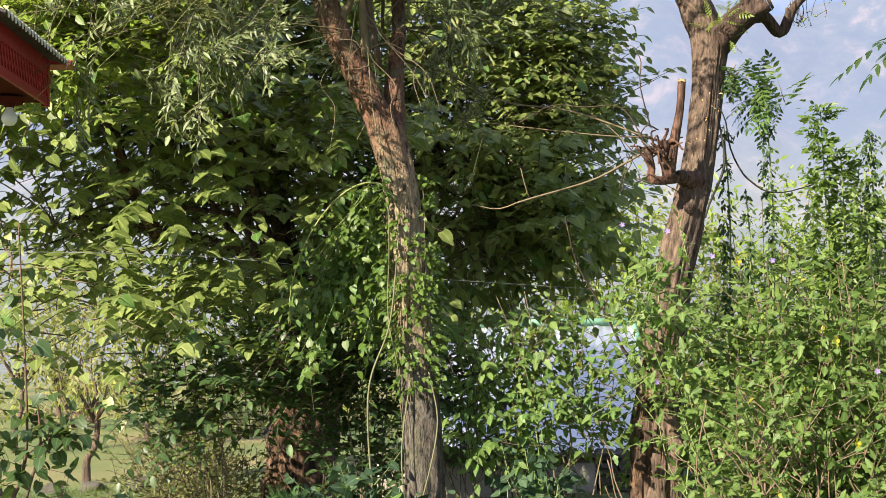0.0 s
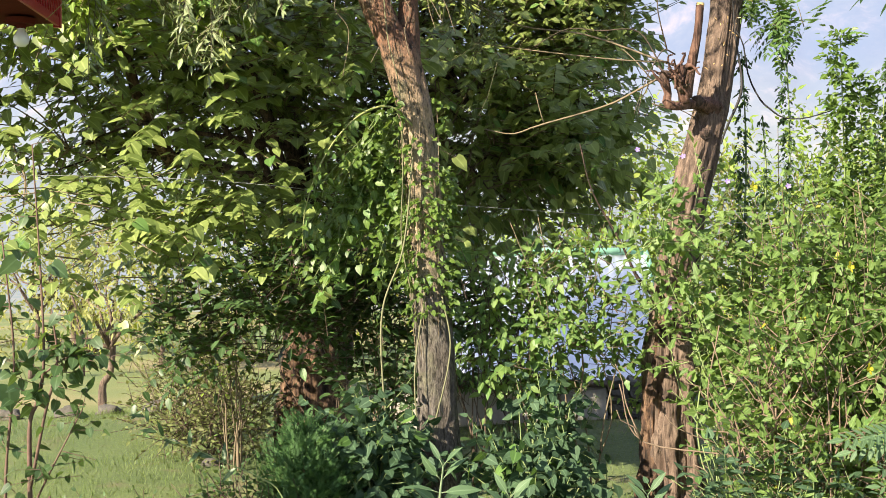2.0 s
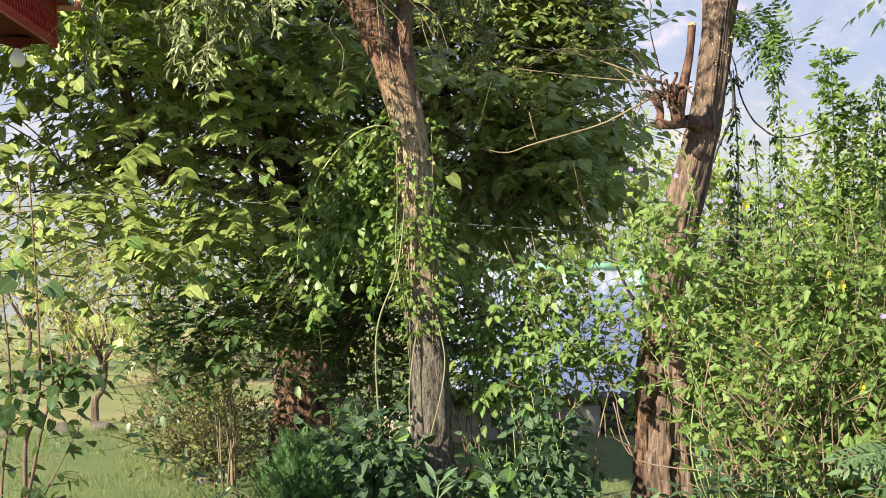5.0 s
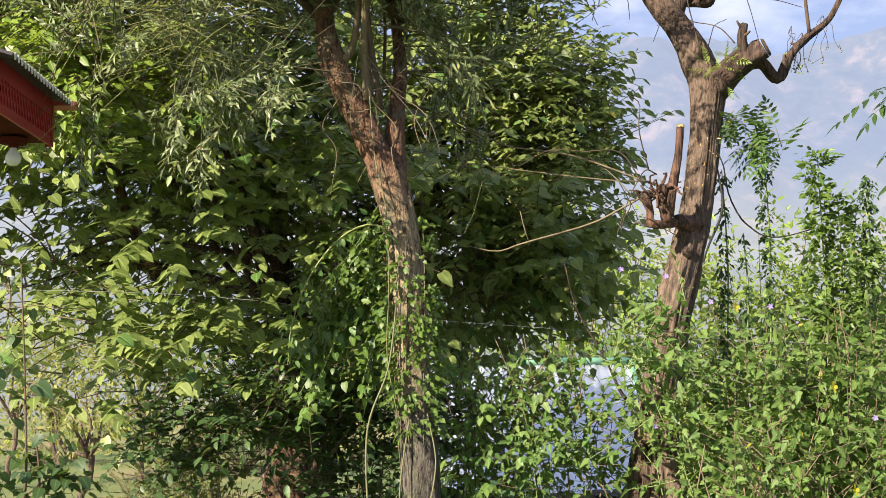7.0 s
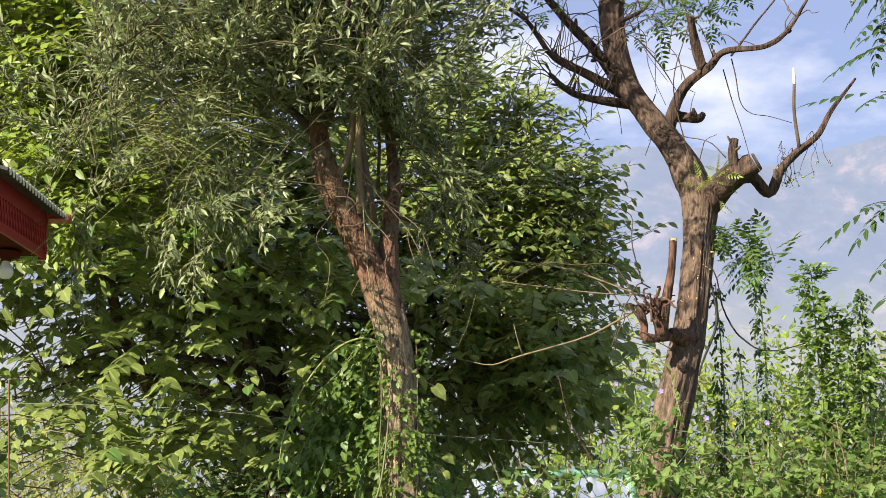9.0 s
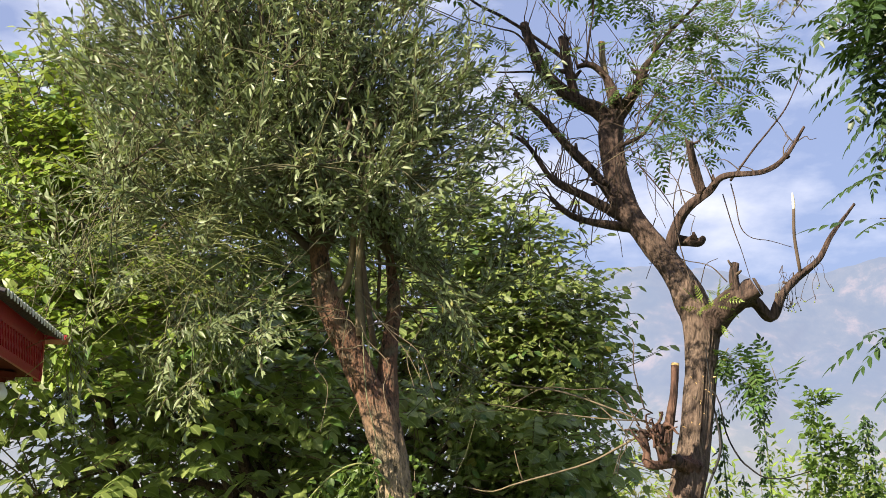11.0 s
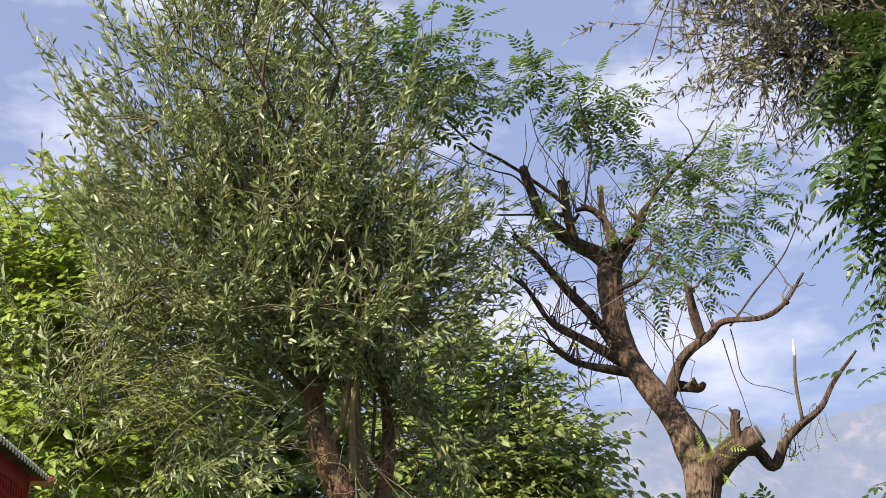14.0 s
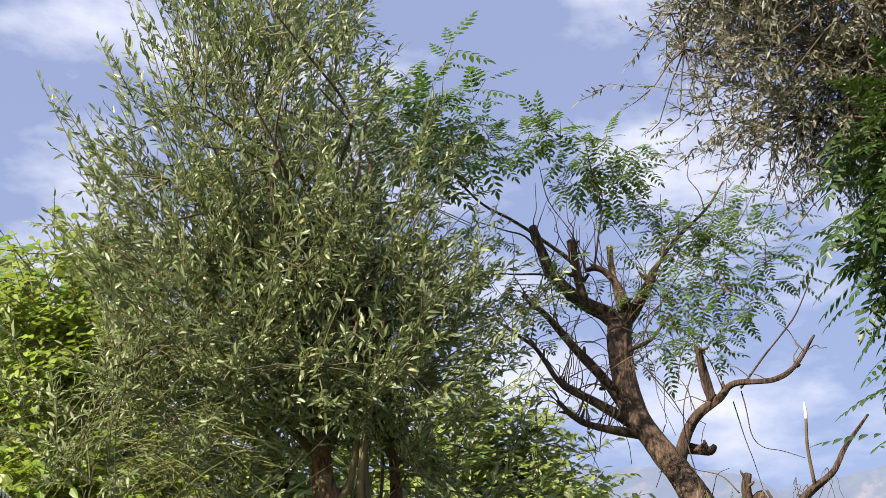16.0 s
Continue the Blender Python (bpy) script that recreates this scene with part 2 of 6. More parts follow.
M_TIN = plain_material("dark_tin", (0.050, 0.042, 0.042), (0.110, 0.095, 0.090), 10, 0.6, 0.2, 0.2)
M_TINROOF = plain_material("pale_blue_tin_sheet", (0.58, 0.61, 0.65), (0.72, 0.75, 0.78), 1.2, 0.42, 0.1, 0.85)
M_GREENTRIM = plain_material("green_trim", (0.16, 0.36, 0.24), (0.26, 0.48, 0.34), 3, 0.5)
M_STONE = plain_material("grey_stone", (0.050, 0.045, 0.038), (0.130, 0.118, 0.100), 5, 0.95, 0.6, distance=0.02)
M_PLASTER = plain_material("grey_cement_plaster", (0.32, 0.29, 0.25), (0.50, 0.46, 0.41), 3, 0.9, 0.4)
M_WOODPALE = plain_material("peeled_wood", (0.55, 0.50, 0.40), (0.78, 0.74, 0.62), 20, 0.7)
M_PURPLE = leaf_material("purple_petal", (0.22, 0.16, 0.45), (0.29, 0.21, 0.53), (0.38, 0.29, 0.60), (0.34, 0.25, 0.58), 0.35, 0.7)
M_YELLOW = leaf_material("yellow_petal", (0.70, 0.55, 0.02), (0.80, 0.65, 0.03), (0.85, 0.75, 0.06), (0.9, 0.8, 0.05), 0.4, 0.6)
M_DRY = leaf_material("dry_leaf", (0.095, 0.090, 0.040), (0.130, 0.150, 0.052), (0.180, 0.215, 0.072), (0.34, 0.36, 0.10), 0.3, 0.7)


def bulb_material():
    n = Nodes("milky_bulb")
    n.bsdf.inputs["Base Color"].default_value = (0.80, 0.80, 0.78, 1)
    n.bsdf.inputs["Roughness"].default_value = 0.25
    n.bsdf.inputs["Subsurface Weight"].default_value = 0.2
    n.bsdf.inputs["Subsurface Radius"].default_value = (0.02, 0.02, 0.02)
    return n.mat


M_BULB = bulb_material()


def ground_material():
    n = Nodes("grass_earth_and_haze")
    patch = n.noise(0.55, 5.0)
    fine = n.noise(24.0, 6.0, 0.65)
    col = n.ramp(patch, (0.30, (0.075, 0.118, 0.034)), (0.5, (0.120, 0.162, 0.050)), (0.70, (0.22, 0.215, 0.085)))
    col = n.mix(n.ramp(n.noise(2.6, 5.0), (0.56, (0, 0, 0)), (0.72, (0.7, 0.7, 0.7))), col, (0.20, 0.155, 0.095))
    col = n.mix(0.55, col, n.ramp(fine, (0.25, (0.35, 0.35, 0.35)), (0.7, (1, 1, 1))), "MULTIPLY")
    n.bump(fine, 0.6, 0.03)
    field = n.ramp(n.noise(0.16, 4.0), (0.38, (0.10, 0.145, 0.04)), (0.50, (0.155, 0.175, 0.052)), (0.60, (0.245, 0.205, 0.088)))
    place = n.add("ShaderNodeSeparateXYZ")
    n.link(n.add("ShaderNodeNewGeometry").outputs["Position"], place.inputs[0])
    lower = n.add("ShaderNodeMapRange")
    for k, v in ((1, 12.2), (2, 14.5)):
        lower.inputs[k].default_value = v
    n.link(place.outputs["Y"], lower.inputs[0])
    n.base(n.mix(lower.outputs[0], col, field), 0.95)
    # Distance haze painted as emission, growing with Y past 60 m
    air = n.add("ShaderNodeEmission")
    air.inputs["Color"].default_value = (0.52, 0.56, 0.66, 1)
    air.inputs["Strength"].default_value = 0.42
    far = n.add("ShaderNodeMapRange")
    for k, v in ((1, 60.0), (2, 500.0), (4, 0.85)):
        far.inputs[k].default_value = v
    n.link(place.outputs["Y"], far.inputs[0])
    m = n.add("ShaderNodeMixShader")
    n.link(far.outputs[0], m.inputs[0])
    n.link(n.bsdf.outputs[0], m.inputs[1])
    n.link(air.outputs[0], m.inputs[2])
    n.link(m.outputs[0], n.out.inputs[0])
    return n.mat


def mountain_material():
    """Far slopes with summer haze painted in: part lit ground, part emission for the air between."""
    n = Nodes("hazy_mountain")
    big = n.noise(0.0028, 8.0, 0.6)
    mid = n.noise(0.012, 8.0, 0.65, (1, 1, 0.6))
    slope = n.ramp(mid, (0.38, (0.020, 0.045, 0.060)), (0.52, (0.085, 0.095, 0.090)), (0.66, (0.36, 0.255, 0.205)))
    col = n.mix(n.ramp(big, (0.40, (0.0, 0.0, 0.0)), (0.52, (0.95, 0.95, 0.95))), (0.020, 0.050, 0.075), slope)
    n.base(col, 1.0)
    n.bsdf.inputs["Specular IOR Level"].default_value = 0.0
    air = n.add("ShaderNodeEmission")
    # Thicker haze imitated by a paler emission tint low on the slopes
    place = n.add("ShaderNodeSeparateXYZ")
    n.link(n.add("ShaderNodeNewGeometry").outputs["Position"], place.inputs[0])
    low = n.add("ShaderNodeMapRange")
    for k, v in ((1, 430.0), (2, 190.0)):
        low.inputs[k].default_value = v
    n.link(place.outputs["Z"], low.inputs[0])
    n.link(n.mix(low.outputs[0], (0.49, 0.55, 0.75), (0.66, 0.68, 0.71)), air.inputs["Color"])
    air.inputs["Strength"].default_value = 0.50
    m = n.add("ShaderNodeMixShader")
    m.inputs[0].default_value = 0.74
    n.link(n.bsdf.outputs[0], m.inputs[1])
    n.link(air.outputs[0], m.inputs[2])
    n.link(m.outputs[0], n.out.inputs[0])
    return n.mat


# ---- mesh tools ----
RNG = np.random.default_rng(7)
UP = np.array((0.0, 0.0, 1.0))


def unit(a):
    return a / np.maximum(np.linalg.norm(a, axis=-1, keepdims=True), 1e-9)


def mesh_of(name, verts, tris, material, u=None, smooth=False):
    me = bpy.data.meshes.new(name)
    verts, tris = np.asarray(verts, np.float32), np.asarray(tris, np.int32)
    me.vertices.add(len(verts))
    me.vertices.foreach_set("co", verts.ravel())
    me.loops.add(tris.size)
    me.loops.foreach_set("vertex_index", tris.ravel())
    me.polygons.add(len(tris))
    me.polygons.foreach_set("loop_start", np.arange(0, tris.size, 3, dtype=np.int32))
    if smooth:
        me.polygons.foreach_set("use_smooth", np.ones(len(tris), bool))
    if u is not None:
        me.attributes.new("u", "FLOAT", "POINT").data.foreach_set("value", np.asarray(u, np.float32))
    me.update(calc_edges=True)
    me.materials.append(material)
    return me


def thing(name, at, label, category, group="", kind=""):
    """The Empty at a thing's base; its parts hang under it."""
    ob = new(name)
    ob.location = at
    return tagged(ob, label, category, group, kind)


def base_of(ob):
    return Vector((0, 0, 0)) if ob.parent else ob.location.copy()


def child(name, me, parent, label="", kind=""):
    """Links a mesh, whose points are given in the world, as a part under parent."""
    ob = new(name, me)
    if parent:
        ob.parent = parent
        ob.matrix_parent_inverse = Matrix.Translation(-base_of(parent))
    return tagged(ob, label, kind=kind)


def part(name, bm, material, parent, label="", smooth=False):
    me = bpy.data.meshes.new(name)
    for f in bm.faces:
        f.smooth = smooth
    bm.to_mesh(me)
    bm.free()
    me.materials.append(material)
    return child(name, me, parent, label)


def box(bm, x0, x1, y0, y1, z0, z1, bevel=0.0):
    g = bmesh.ops.create_cube(bm, size=1.0, matrix=Matrix.LocRotScale(((x0 + x1) / 2, (y0 + y1) / 2, (z0 + z1) / 2), None, (x1 - x0, y1 - y0, z1 - z0)))
    if bevel:
        edges = {e for v in g["verts"] for e in v.link_edges}
        bmesh.ops.bevel(bm, geom=list(edges), offset=bevel, segments=1, affect="EDGES")
    return bm


def curve(points, steps):
    """Catmull-Rom through rows of numbers."""
    p = np.asarray(points, float)
    p = np.vstack([2 * p[0] - p[1], p, 2 * p[-1] - p[-2]])
    t = np.linspace(0, len(p) - 3 - 1e-9, steps)
    i = t.astype(int)
    f = (t - i)[:, None]
    a, b, c, d = p[i], p[i + 1], p[i + 2], p[i + 3]
    return 0.5 * (2 * b + (c - a) * f + (2 * a - 5 * b + 4 * c - d) * f**2 + (3 * b - a - 3 * c + d) * f**3)


def tube(rows, sides=8, step=0.06, rough=0.0, furrow=0.0, lumps=0.0, seed=0, cap=True):
    """A round limb through rows of x, y, z, radius, with bark relief."""
    rows = np.asarray(rows, float)
    length = np.linalg.norm(np.diff(rows[:, :3], axis=0), axis=1).sum()
    n = max(len(rows), int(length / step) + 2)
    c = curve(rows, n)
    pts, rad = c[:, :3], np.maximum(c[:, 3], 0.0015)
    tan = unit(np.gradient(pts, axis=0))
    ref = np.array((0.0, 1.0, 0.0)) if abs(tan[:, 1].mean()) < 0.8 else np.array((1.0, 0.0, 0.0))
    a = unit(np.cross(tan, ref))
    b = np.cross(tan, a)
    ang = np.linspace(0, 2 * np.pi, sides, endpoint=False)
    verts = np.empty((n, sides, 3))
    for i in range(n):
        for j in range(sides):
            r = rad[i]
            ca, sa = math.cos(ang[j]), math.sin(ang[j])
            if furrow or rough or lumps:
                s = i * step
                f = noise.noise(Vector((ca * 2.6 + seed, sa * 2.6, s * 1.6)))
                g = abs(noise.noise(Vector((ca * 6.5, sa * 6.5 + seed, s * 1.3 + 0.7 * f))))
                h = noise.noise(Vector((ca * 9 + seed, sa * 9, s * 14)))
                q = noise.noise(Vector((ca * 1.2, sa * 1.2 + seed, s * 4.5)))
                r *= 1 + 0.5 * rough * f - furrow * (0.30 - g) + 0.35 * rough * h + lumps * q
            verts[i, j] = pts[i] + r * (ca * a[i] + sa * b[i])
    v = verts.reshape(-1, 3)
    k = np.arange(sides)
    k2 = (k + 1) % sides
    t = []
    for i in range(n - 1):
        o, p = i * sides, (i + 1) * sides
        t.append(np.stack([o + k, o + k2, p + k2], 1))
        t.append(np.stack([o + k, p + k2, p + k], 1))
    if cap:
        v = np.vstack([v, pts[0], pts[-1]])
        m = n * sides
        t.append(np.stack([k2, k, np.full(sides, m)], 1))
        t.append(np.stack([(n - 1) * sides + k, (n - 1) * sides + k2, np.full(sides, m + 1)], 1))
    return v, np.vstack(t)


def limb(name, rows, material, parent, sides=8, label="", **kw):
    v, t = tube(rows, sides, **kw)
    return child(name, mesh_of(name, v, t, material, smooth=True), parent, label)


def joined(pieces):
    vs, ts, n = [], [], 0
    for v, t in pieces:
        vs.append(v)
        ts.append(t + n)
        n += len(v)
    return np.vstack(vs), np.vstack(ts)


def sticks(p, q, r0, r1, bend=0.0):
    """Many thin three-sided twigs from p to q at once, sagging by bend."""
    p, q = np.asarray(p), np.asarray(q)
    n = len(p)
    mid = (p + q) / 2 - bend * np.linalg.norm(q - p, axis=1, keepdims=True) * UP
    d = unit(q - p)
    a = unit(np.cross(d, np.where(np.abs(d[:, 2:]) > 0.9, np.array((1.0, 0, 0)), UP)))
    b = np.cross(d, a)
    rings = []
    for c, r in ((p, r0), (mid, (r0 + r1) / 2), (q, r1)):
        for k in range(3):
            w = 2 * np.pi * k / 3
            rings.append(c + r * (np.cos(w) * a + np.sin(w) * b))
    v = np.stack(rings, 1).reshape(-1, 3)
    f = []
    for s in (0, 3):
        for k in range(3):
            k2 = (k + 1) % 3
            f += [(s + k, s + k2, s + 3 + k2), (s + k, s + 3 + k2, s + 3 + k)]
    t = (np.arange(n)[:, None, None] * 9 + np.array(f)[None]).reshape(-1, 3)
    return v, t


# ---- leaves ----
def blade(stations, fold=0.25, droop=0.12, wave=0.0):
    """A leaf along x from rows of (place, half width, edge pushed back), folded at its midrib."""
    v, u, f = [], [], []
    rows = []
    for k, (s, w, back) in enumerate(stations):
        z = -droop * s * s
        if w <= 0:
            rows.append((len(v),))
            v.append((s, 0, z))
            u.append(0.0)
        else:
            e = wave * (1 if k % 2 else -1)
            rows.append((len(v), len(v) + 1, len(v) + 2))
            v += [(s - back, w, z + fold * w + e), (s, 0, z), (s - back, -w, z + fold * w - e)]
            u += [1.0, 0.0, 1.0]
    for a, b in zip(rows, rows[1:]):
        if len(a) == 1:
            f += [(a[0], b[1], b[0]), (a[0], b[2], b[1])]
        elif len(b) == 1:
            f += [(a[0], a[1], b[0]), (a[1], a[2], b[0])]
        else:
            f += [(a[0], a[1], b[1]), (a[0], b[1], b[0]), (a[1], a[2], b[2]), (a[1], b[2], b[1])]
    return np.array(v, float), np.array(f), np.array(u)


LANCE = blade([(0, 0, 0), (0.30, 0.125, 0), (0.64, 0.110, 0), (1, 0, 0)], 0.32, 0.20)
NARROW = blade([(0, 0, 0), (0.48, 0.135, 0), (1, 0, 0)], 0.3, 0.1)
HEART = blade([(0, 0, 0), (0.05, 0.26, 0.12), (0.22, 0.385, 0.06), (0.50, 0.345, 0.01), (0.78, 0.165, 0), (1, 0, 0)], 0.11, 0.20, 0.010)
HEART_PLAIN = blade([(0, 0, 0), (0.08, 0.33, 0.12), (0.40, 0.37, 0.02), (0.76, 0.18, 0), (1, 0, 0)], 0.13, 0.22, 0.010)
OVATE = blade([(0, 0, 0), (0.22, 0.24, 0.02), (0.55, 0.25, 0), (0.82, 0.11, 0), (1, 0, 0)], 0.2, 0.16)
OVATE_PLAIN = blade([(0, 0, 0), (0.28, 0.25, 0.01), (0.68, 0.20, 0), (1, 0, 0)], 0.2, 0.16)
LOBED = blade([(0, 0, 0), (0.30, 0.32, 0.04), (0.44, 0.20, 0), (0.66, 0.18, -0.04), (1, 0, 0)], 0.18, 0.14, 0.012)
HERBLEAF = blade([(0, 0.02, 0), (0.16, 0.09, 0), (0.40, 0.135, 0), (0.68, 0.105, 0), (0.88, 0.045, 0), (1, 0, 0)], 0.30, 0.22)
GRASSBLADE = blade([(0, 0.04, 0), (1, 0, 0)], 0.2, 0.35)


def moved(template, at, along, size, normal=(0, 0, 1)):
    v, f, u = template
    x = unit(np.array(along, float))
    y = unit(np.cross(np.array(normal, float), x))
    z = np.cross(x, y)
    return np.array(at) + size * (v[:, :1] * x + v[:, 1:2] * y + v[:, 2:] * z), f, u


def compound(pieces):
    vs, fs, us, n = [], [], [], 0
    for v, f, u in pieces:
        vs.append(v)
        fs.append(f + n)
        us.append(u)
        n += len(v)
    return np.vstack(vs), np.vstack(fs), np.concatenate(us)


def pinnate(pairs, leaflet, size, droop, angle=62, start=0.2):
    """A feather leaf: pairs of leaflets along a bending stalk, one at its tip."""
    rib = blade([(0, 0.008, 0), (0.4, 0.007, 0), (0.75, 0.006, 0), (1, 0, 0)], 0, droop)
    out = [(rib[0], rib[1], rib[2] * 0)]
    for k in range(pairs):
        s = start + (0.93 - start) * k / (pairs - 1)
        w = size * (1.0 - 0.35 * abs(2 * k / (pairs - 1) - 0.9))
        for side in (1, -1):
            a = radians(angle - 14 * k / (pairs - 1))
            out.append(moved(leaflet, (s, 0, -droop * s * s), (math.cos(a), side * math.sin(a), -0.10 - droop * s), w, (0, 0, 1)))
    out.append(moved(leaflet, (0.97, 0, -droop * 0.95), (1, 0, -1.6 * droop), size * 0.9))
    return compound(out)


LEAFLET = blade([(0, 0, 0), (0.35, 0.19, 0), (0.72, 0.13, 0), (1, 0, 0)], 0.2, 0.1)
LEAFLET_FINE = blade([(0, 0, 0), (0.45, 0.13, 0), (1, 0, 0)], 0.2, 0.1)
LEAFLET_PLAIN = blade([(0, 0, 0), (0.42, 0.18, 0), (1, 0, 0)], 0.2, 0.1)
FEATHER = pinnate(6, LEAFLET_PLAIN, 0.29, 0.16, 66)
FEATHER_BROAD = pinnate(5, LEAFLET, 0.36, 0.16, 66)
FEATHER_SUMAC = pinnate(10, LEAFLET, 0.235, 0.22, 70, 0.14)
SPRAY = compound([moved(LEAFLET_FINE, (s, 0, 0), (0.8, side * 0.7, 0.1 * side), 0.42 * (1.15 - s)) for s in (0.05, 0.2, 0.35, 0.5, 0.65, 0.8) for side in (1, -1)] + [moved(LEAFLET_FINE, (0.6, 0, 0), (1, 0, 0), 0.4)])


def leaves(name, template, p, d, n, s, material, parent, singles=0, single_material=None, label="", single_name="leaf"):
    """One mesh of many leaves at p, along d, facing n, of length s; the first ones as parts of their own."""
    v, f, u = template
    x = unit(d)
    y = unit(np.cross(n, x))
    z = np.cross(x, y)
    if singles:
        order = np.argsort(p[:, 1] + 0.3 * RNG.random(len(p)))[: singles * 6 : 6]
        me = mesh_of(single_name, v, f, single_material or material, u)
        for i in order:
            m = Matrix([[x[i, r] * s[i], y[i, r] * s[i], z[i, r] * s[i], p[i, r]] for r in range(3)] + [[0, 0, 0, 1]])
            ob = new(single_name, me)
            ob.parent = parent
            ob.matrix_parent_inverse = Matrix.Translation(-base_of(parent))
            ob.matrix_basis = m
        keep = np.ones(len(p), bool)
        keep[order] = False
        p, x, y, z, s = p[keep], x[keep], y[keep], z[keep], s[keep]
    s = s[:, None, None]
    w = p[:, None] + s * (v[None, :, :1] * x[:, None] + v[None, :, 1:2] * y[:, None] + v[None, :, 2:] * z[:, None])
    t = (np.arange(len(p))[:, None, None] * len(v) + f[None]).reshape(-1, 3)
    return child(name, mesh_of(name, w.reshape(-1, 3), t, material, np.tile(u, len(p))), parent, label, "stuff")


def in_blobs(blobs, n, shell=0.45, flat_bottom=False):
    """n points in a union of ellipsoids (x, y, z, rx, ry, rz), more of them near the skin; and the way out at each."""
    blobs = np.asarray(blobs, float)
    vol = blobs[:, 3] * blobs[:, 4] * blobs[:, 5]
    pick = RNG.choice(len(blobs), n, p=vol / vol.sum())
    g = unit(RNG.normal(size=(n, 3)))
    r = RNG.random(n)[:, None] ** shell
    r *= 1 + 0.16 * RNG.normal(size=(n, 1)) * (r > 0.8)
    b = blobs[pick]
    return b[:, :3] + g * r * b[:, 3:], unit(g / b[:, 3:])


def twigs(p, d, length, count, angle=55, sag=0.0, size=0.1, tip=1.0, flat=0.5, drop=0.1, spin=False, sunny=0.35):
    """Leaves set along twigs that end at p + d * length: points, directions, facings, sizes."""
    n = len(p)
    L = length * (0.7 + 0.6 * RNG.random(n))
    f = (np.arange(count)[None] + RNG.random((n, count)) * 0.6 + 0.3) / count
    f[:, -1] = 1.0
    c = p[:, None] + d[:, None] * (L[:, None] * f)[..., None]
    c[..., 2] -= sag * L[:, None] * f**2
    t = unit(d[:, None] - np.array((0, 0, 2 * sag)) * f[..., None])
    if spin:
        w = RNG.random((n, count)) * 2 * np.pi
        a = unit(np.cross(t, UP + 0.01))
        side = np.cos(w)[..., None] * a + np.sin(w)[..., None] * np.cross(t, a)
    else:
        side = unit(np.cross(t, UP + 0.01)) * np.where(np.arange(count) % 2, 1, -1)[None, :, None]
    an = radians(angle) * (0.75 + 0.5 * RNG.random((n, count)))
    an[:, -1] *= 0.2
    ld = np.cos(an)[..., None] * t + np.sin(an)[..., None] * side + RNG.normal(size=(n, count, 3)) * 0.18
    ld[..., 2] -= drop
    nn = flat * UP + (1 - flat) * unit(RNG.normal(size=(n, count, 3))) + (0.25 * side if spin else 0) + sunny * np.array(SUN_DIR)
    s = size * (0.6 + 0.55 * RNG.random((n, count))) * (1 + (tip - 1) * f)
    ends = p + d * L[:, None]
    ends[:, 2] -= sag * L
    return c.reshape(-1, 3), unit(ld.reshape(-1, 3)), unit(nn.reshape(-1, 3)), s.reshape(-1), ends


def joins(p, limbs, share, r0=0.006, r1=0.003, reach=0.65):
    """Thin branchlets that tie a share of the twig feet to the nearest limb."""
    pts = np.vstack([curve(l, 24)[6:, :3] for l in limbs])
    pick = RNG.random(len(p)) < share
    q = p[pick]
    near = pts[np.argmin(((q[:, None] - pts[None]) ** 2).sum(-1), axis=1)]
    short = np.linalg.norm(q - near, axis=1) < reach
    return sticks(near[short], q[short], r0, r1, -0.06)


def arc(a, b, r0, r1, rise=0.3, wob=0.06, n=5):
    """Rows of a limb that leaves a steeply and bends over to b."""
    a, b = np.asarray(a, float), np.asarray(b, float)
    f = np.linspace(0, 1, n)[:, None]
    L = np.linalg.norm(b - a)
    p = a + (b - a) * f + UP * rise * L * np.sin(np.pi * f) * 0.5 + RNG.normal(size=(n, 3)) * wob * L * np.sin(np.pi * f)
    return np.hstack([p, r0 + (r1 - r0) * f**0.7])


# ---- ground and distance ----
def smooth(a, b, x):
    t = np.clip((x - a) / (b - a), 0, 1)
    return t * t * (3 - 2 * t)


def ground_height(x, y):
    """The garden terrace, the step down behind it, and the long fall to the valley."""
    x, y = np.asarray(x, float), np.asarray(y, float)
    edge = 10.9 + 2.4 * smooth(-3.0, -1.6, x)
    z = -1.25 * smooth(edge, edge + 1.6, y)
    z = z - 0.5 * smooth(16, 32, y) - 14 * smooth(40, 260, y)
    z = z + 190 * smooth(900, 2600, y)
    near = np.exp(-((x / 14) ** 2 + ((y - 6) / 10) ** 2))
    return z + near * 0.035 * (np.sin(1.7 * x + 0.6 * y) + np.sin(2.3 * y - 1.1 * x))


def build_ground():
    az = np.linspace(0, 2 * np.pi, 300, endpoint=False)
    r = np.concatenate([np.linspace(0.4, 34, 96), np.geomspace(35.5, 4600, 44)])
    A, R = np.meshgrid(az, r)
    x, y = R * np.sin(A), R * np.cos(A)
    v = np.stack([x, y, ground_height(x, y)], -1).reshape(-1, 3)
    v = np.vstack([v, (0, 0, 0)])
    n, k = len(az), np.arange(len(az))
    k2 = (k + 1) % n
    t = [np.stack([np.full(n, len(v) - 1), k2, k], 1)]
    for i in range(len(r) - 1):
        o, q = i * n, (i + 1) * n
        t += [np.stack([o + k, o + k2, q + k2], 1), np.stack([o + k, q + k2, q + k], 1)]
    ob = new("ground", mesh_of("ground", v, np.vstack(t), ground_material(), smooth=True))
    tagged(ob, "sunlit grassy garden ground with dry yellowish patches", "ground", kind="structure")


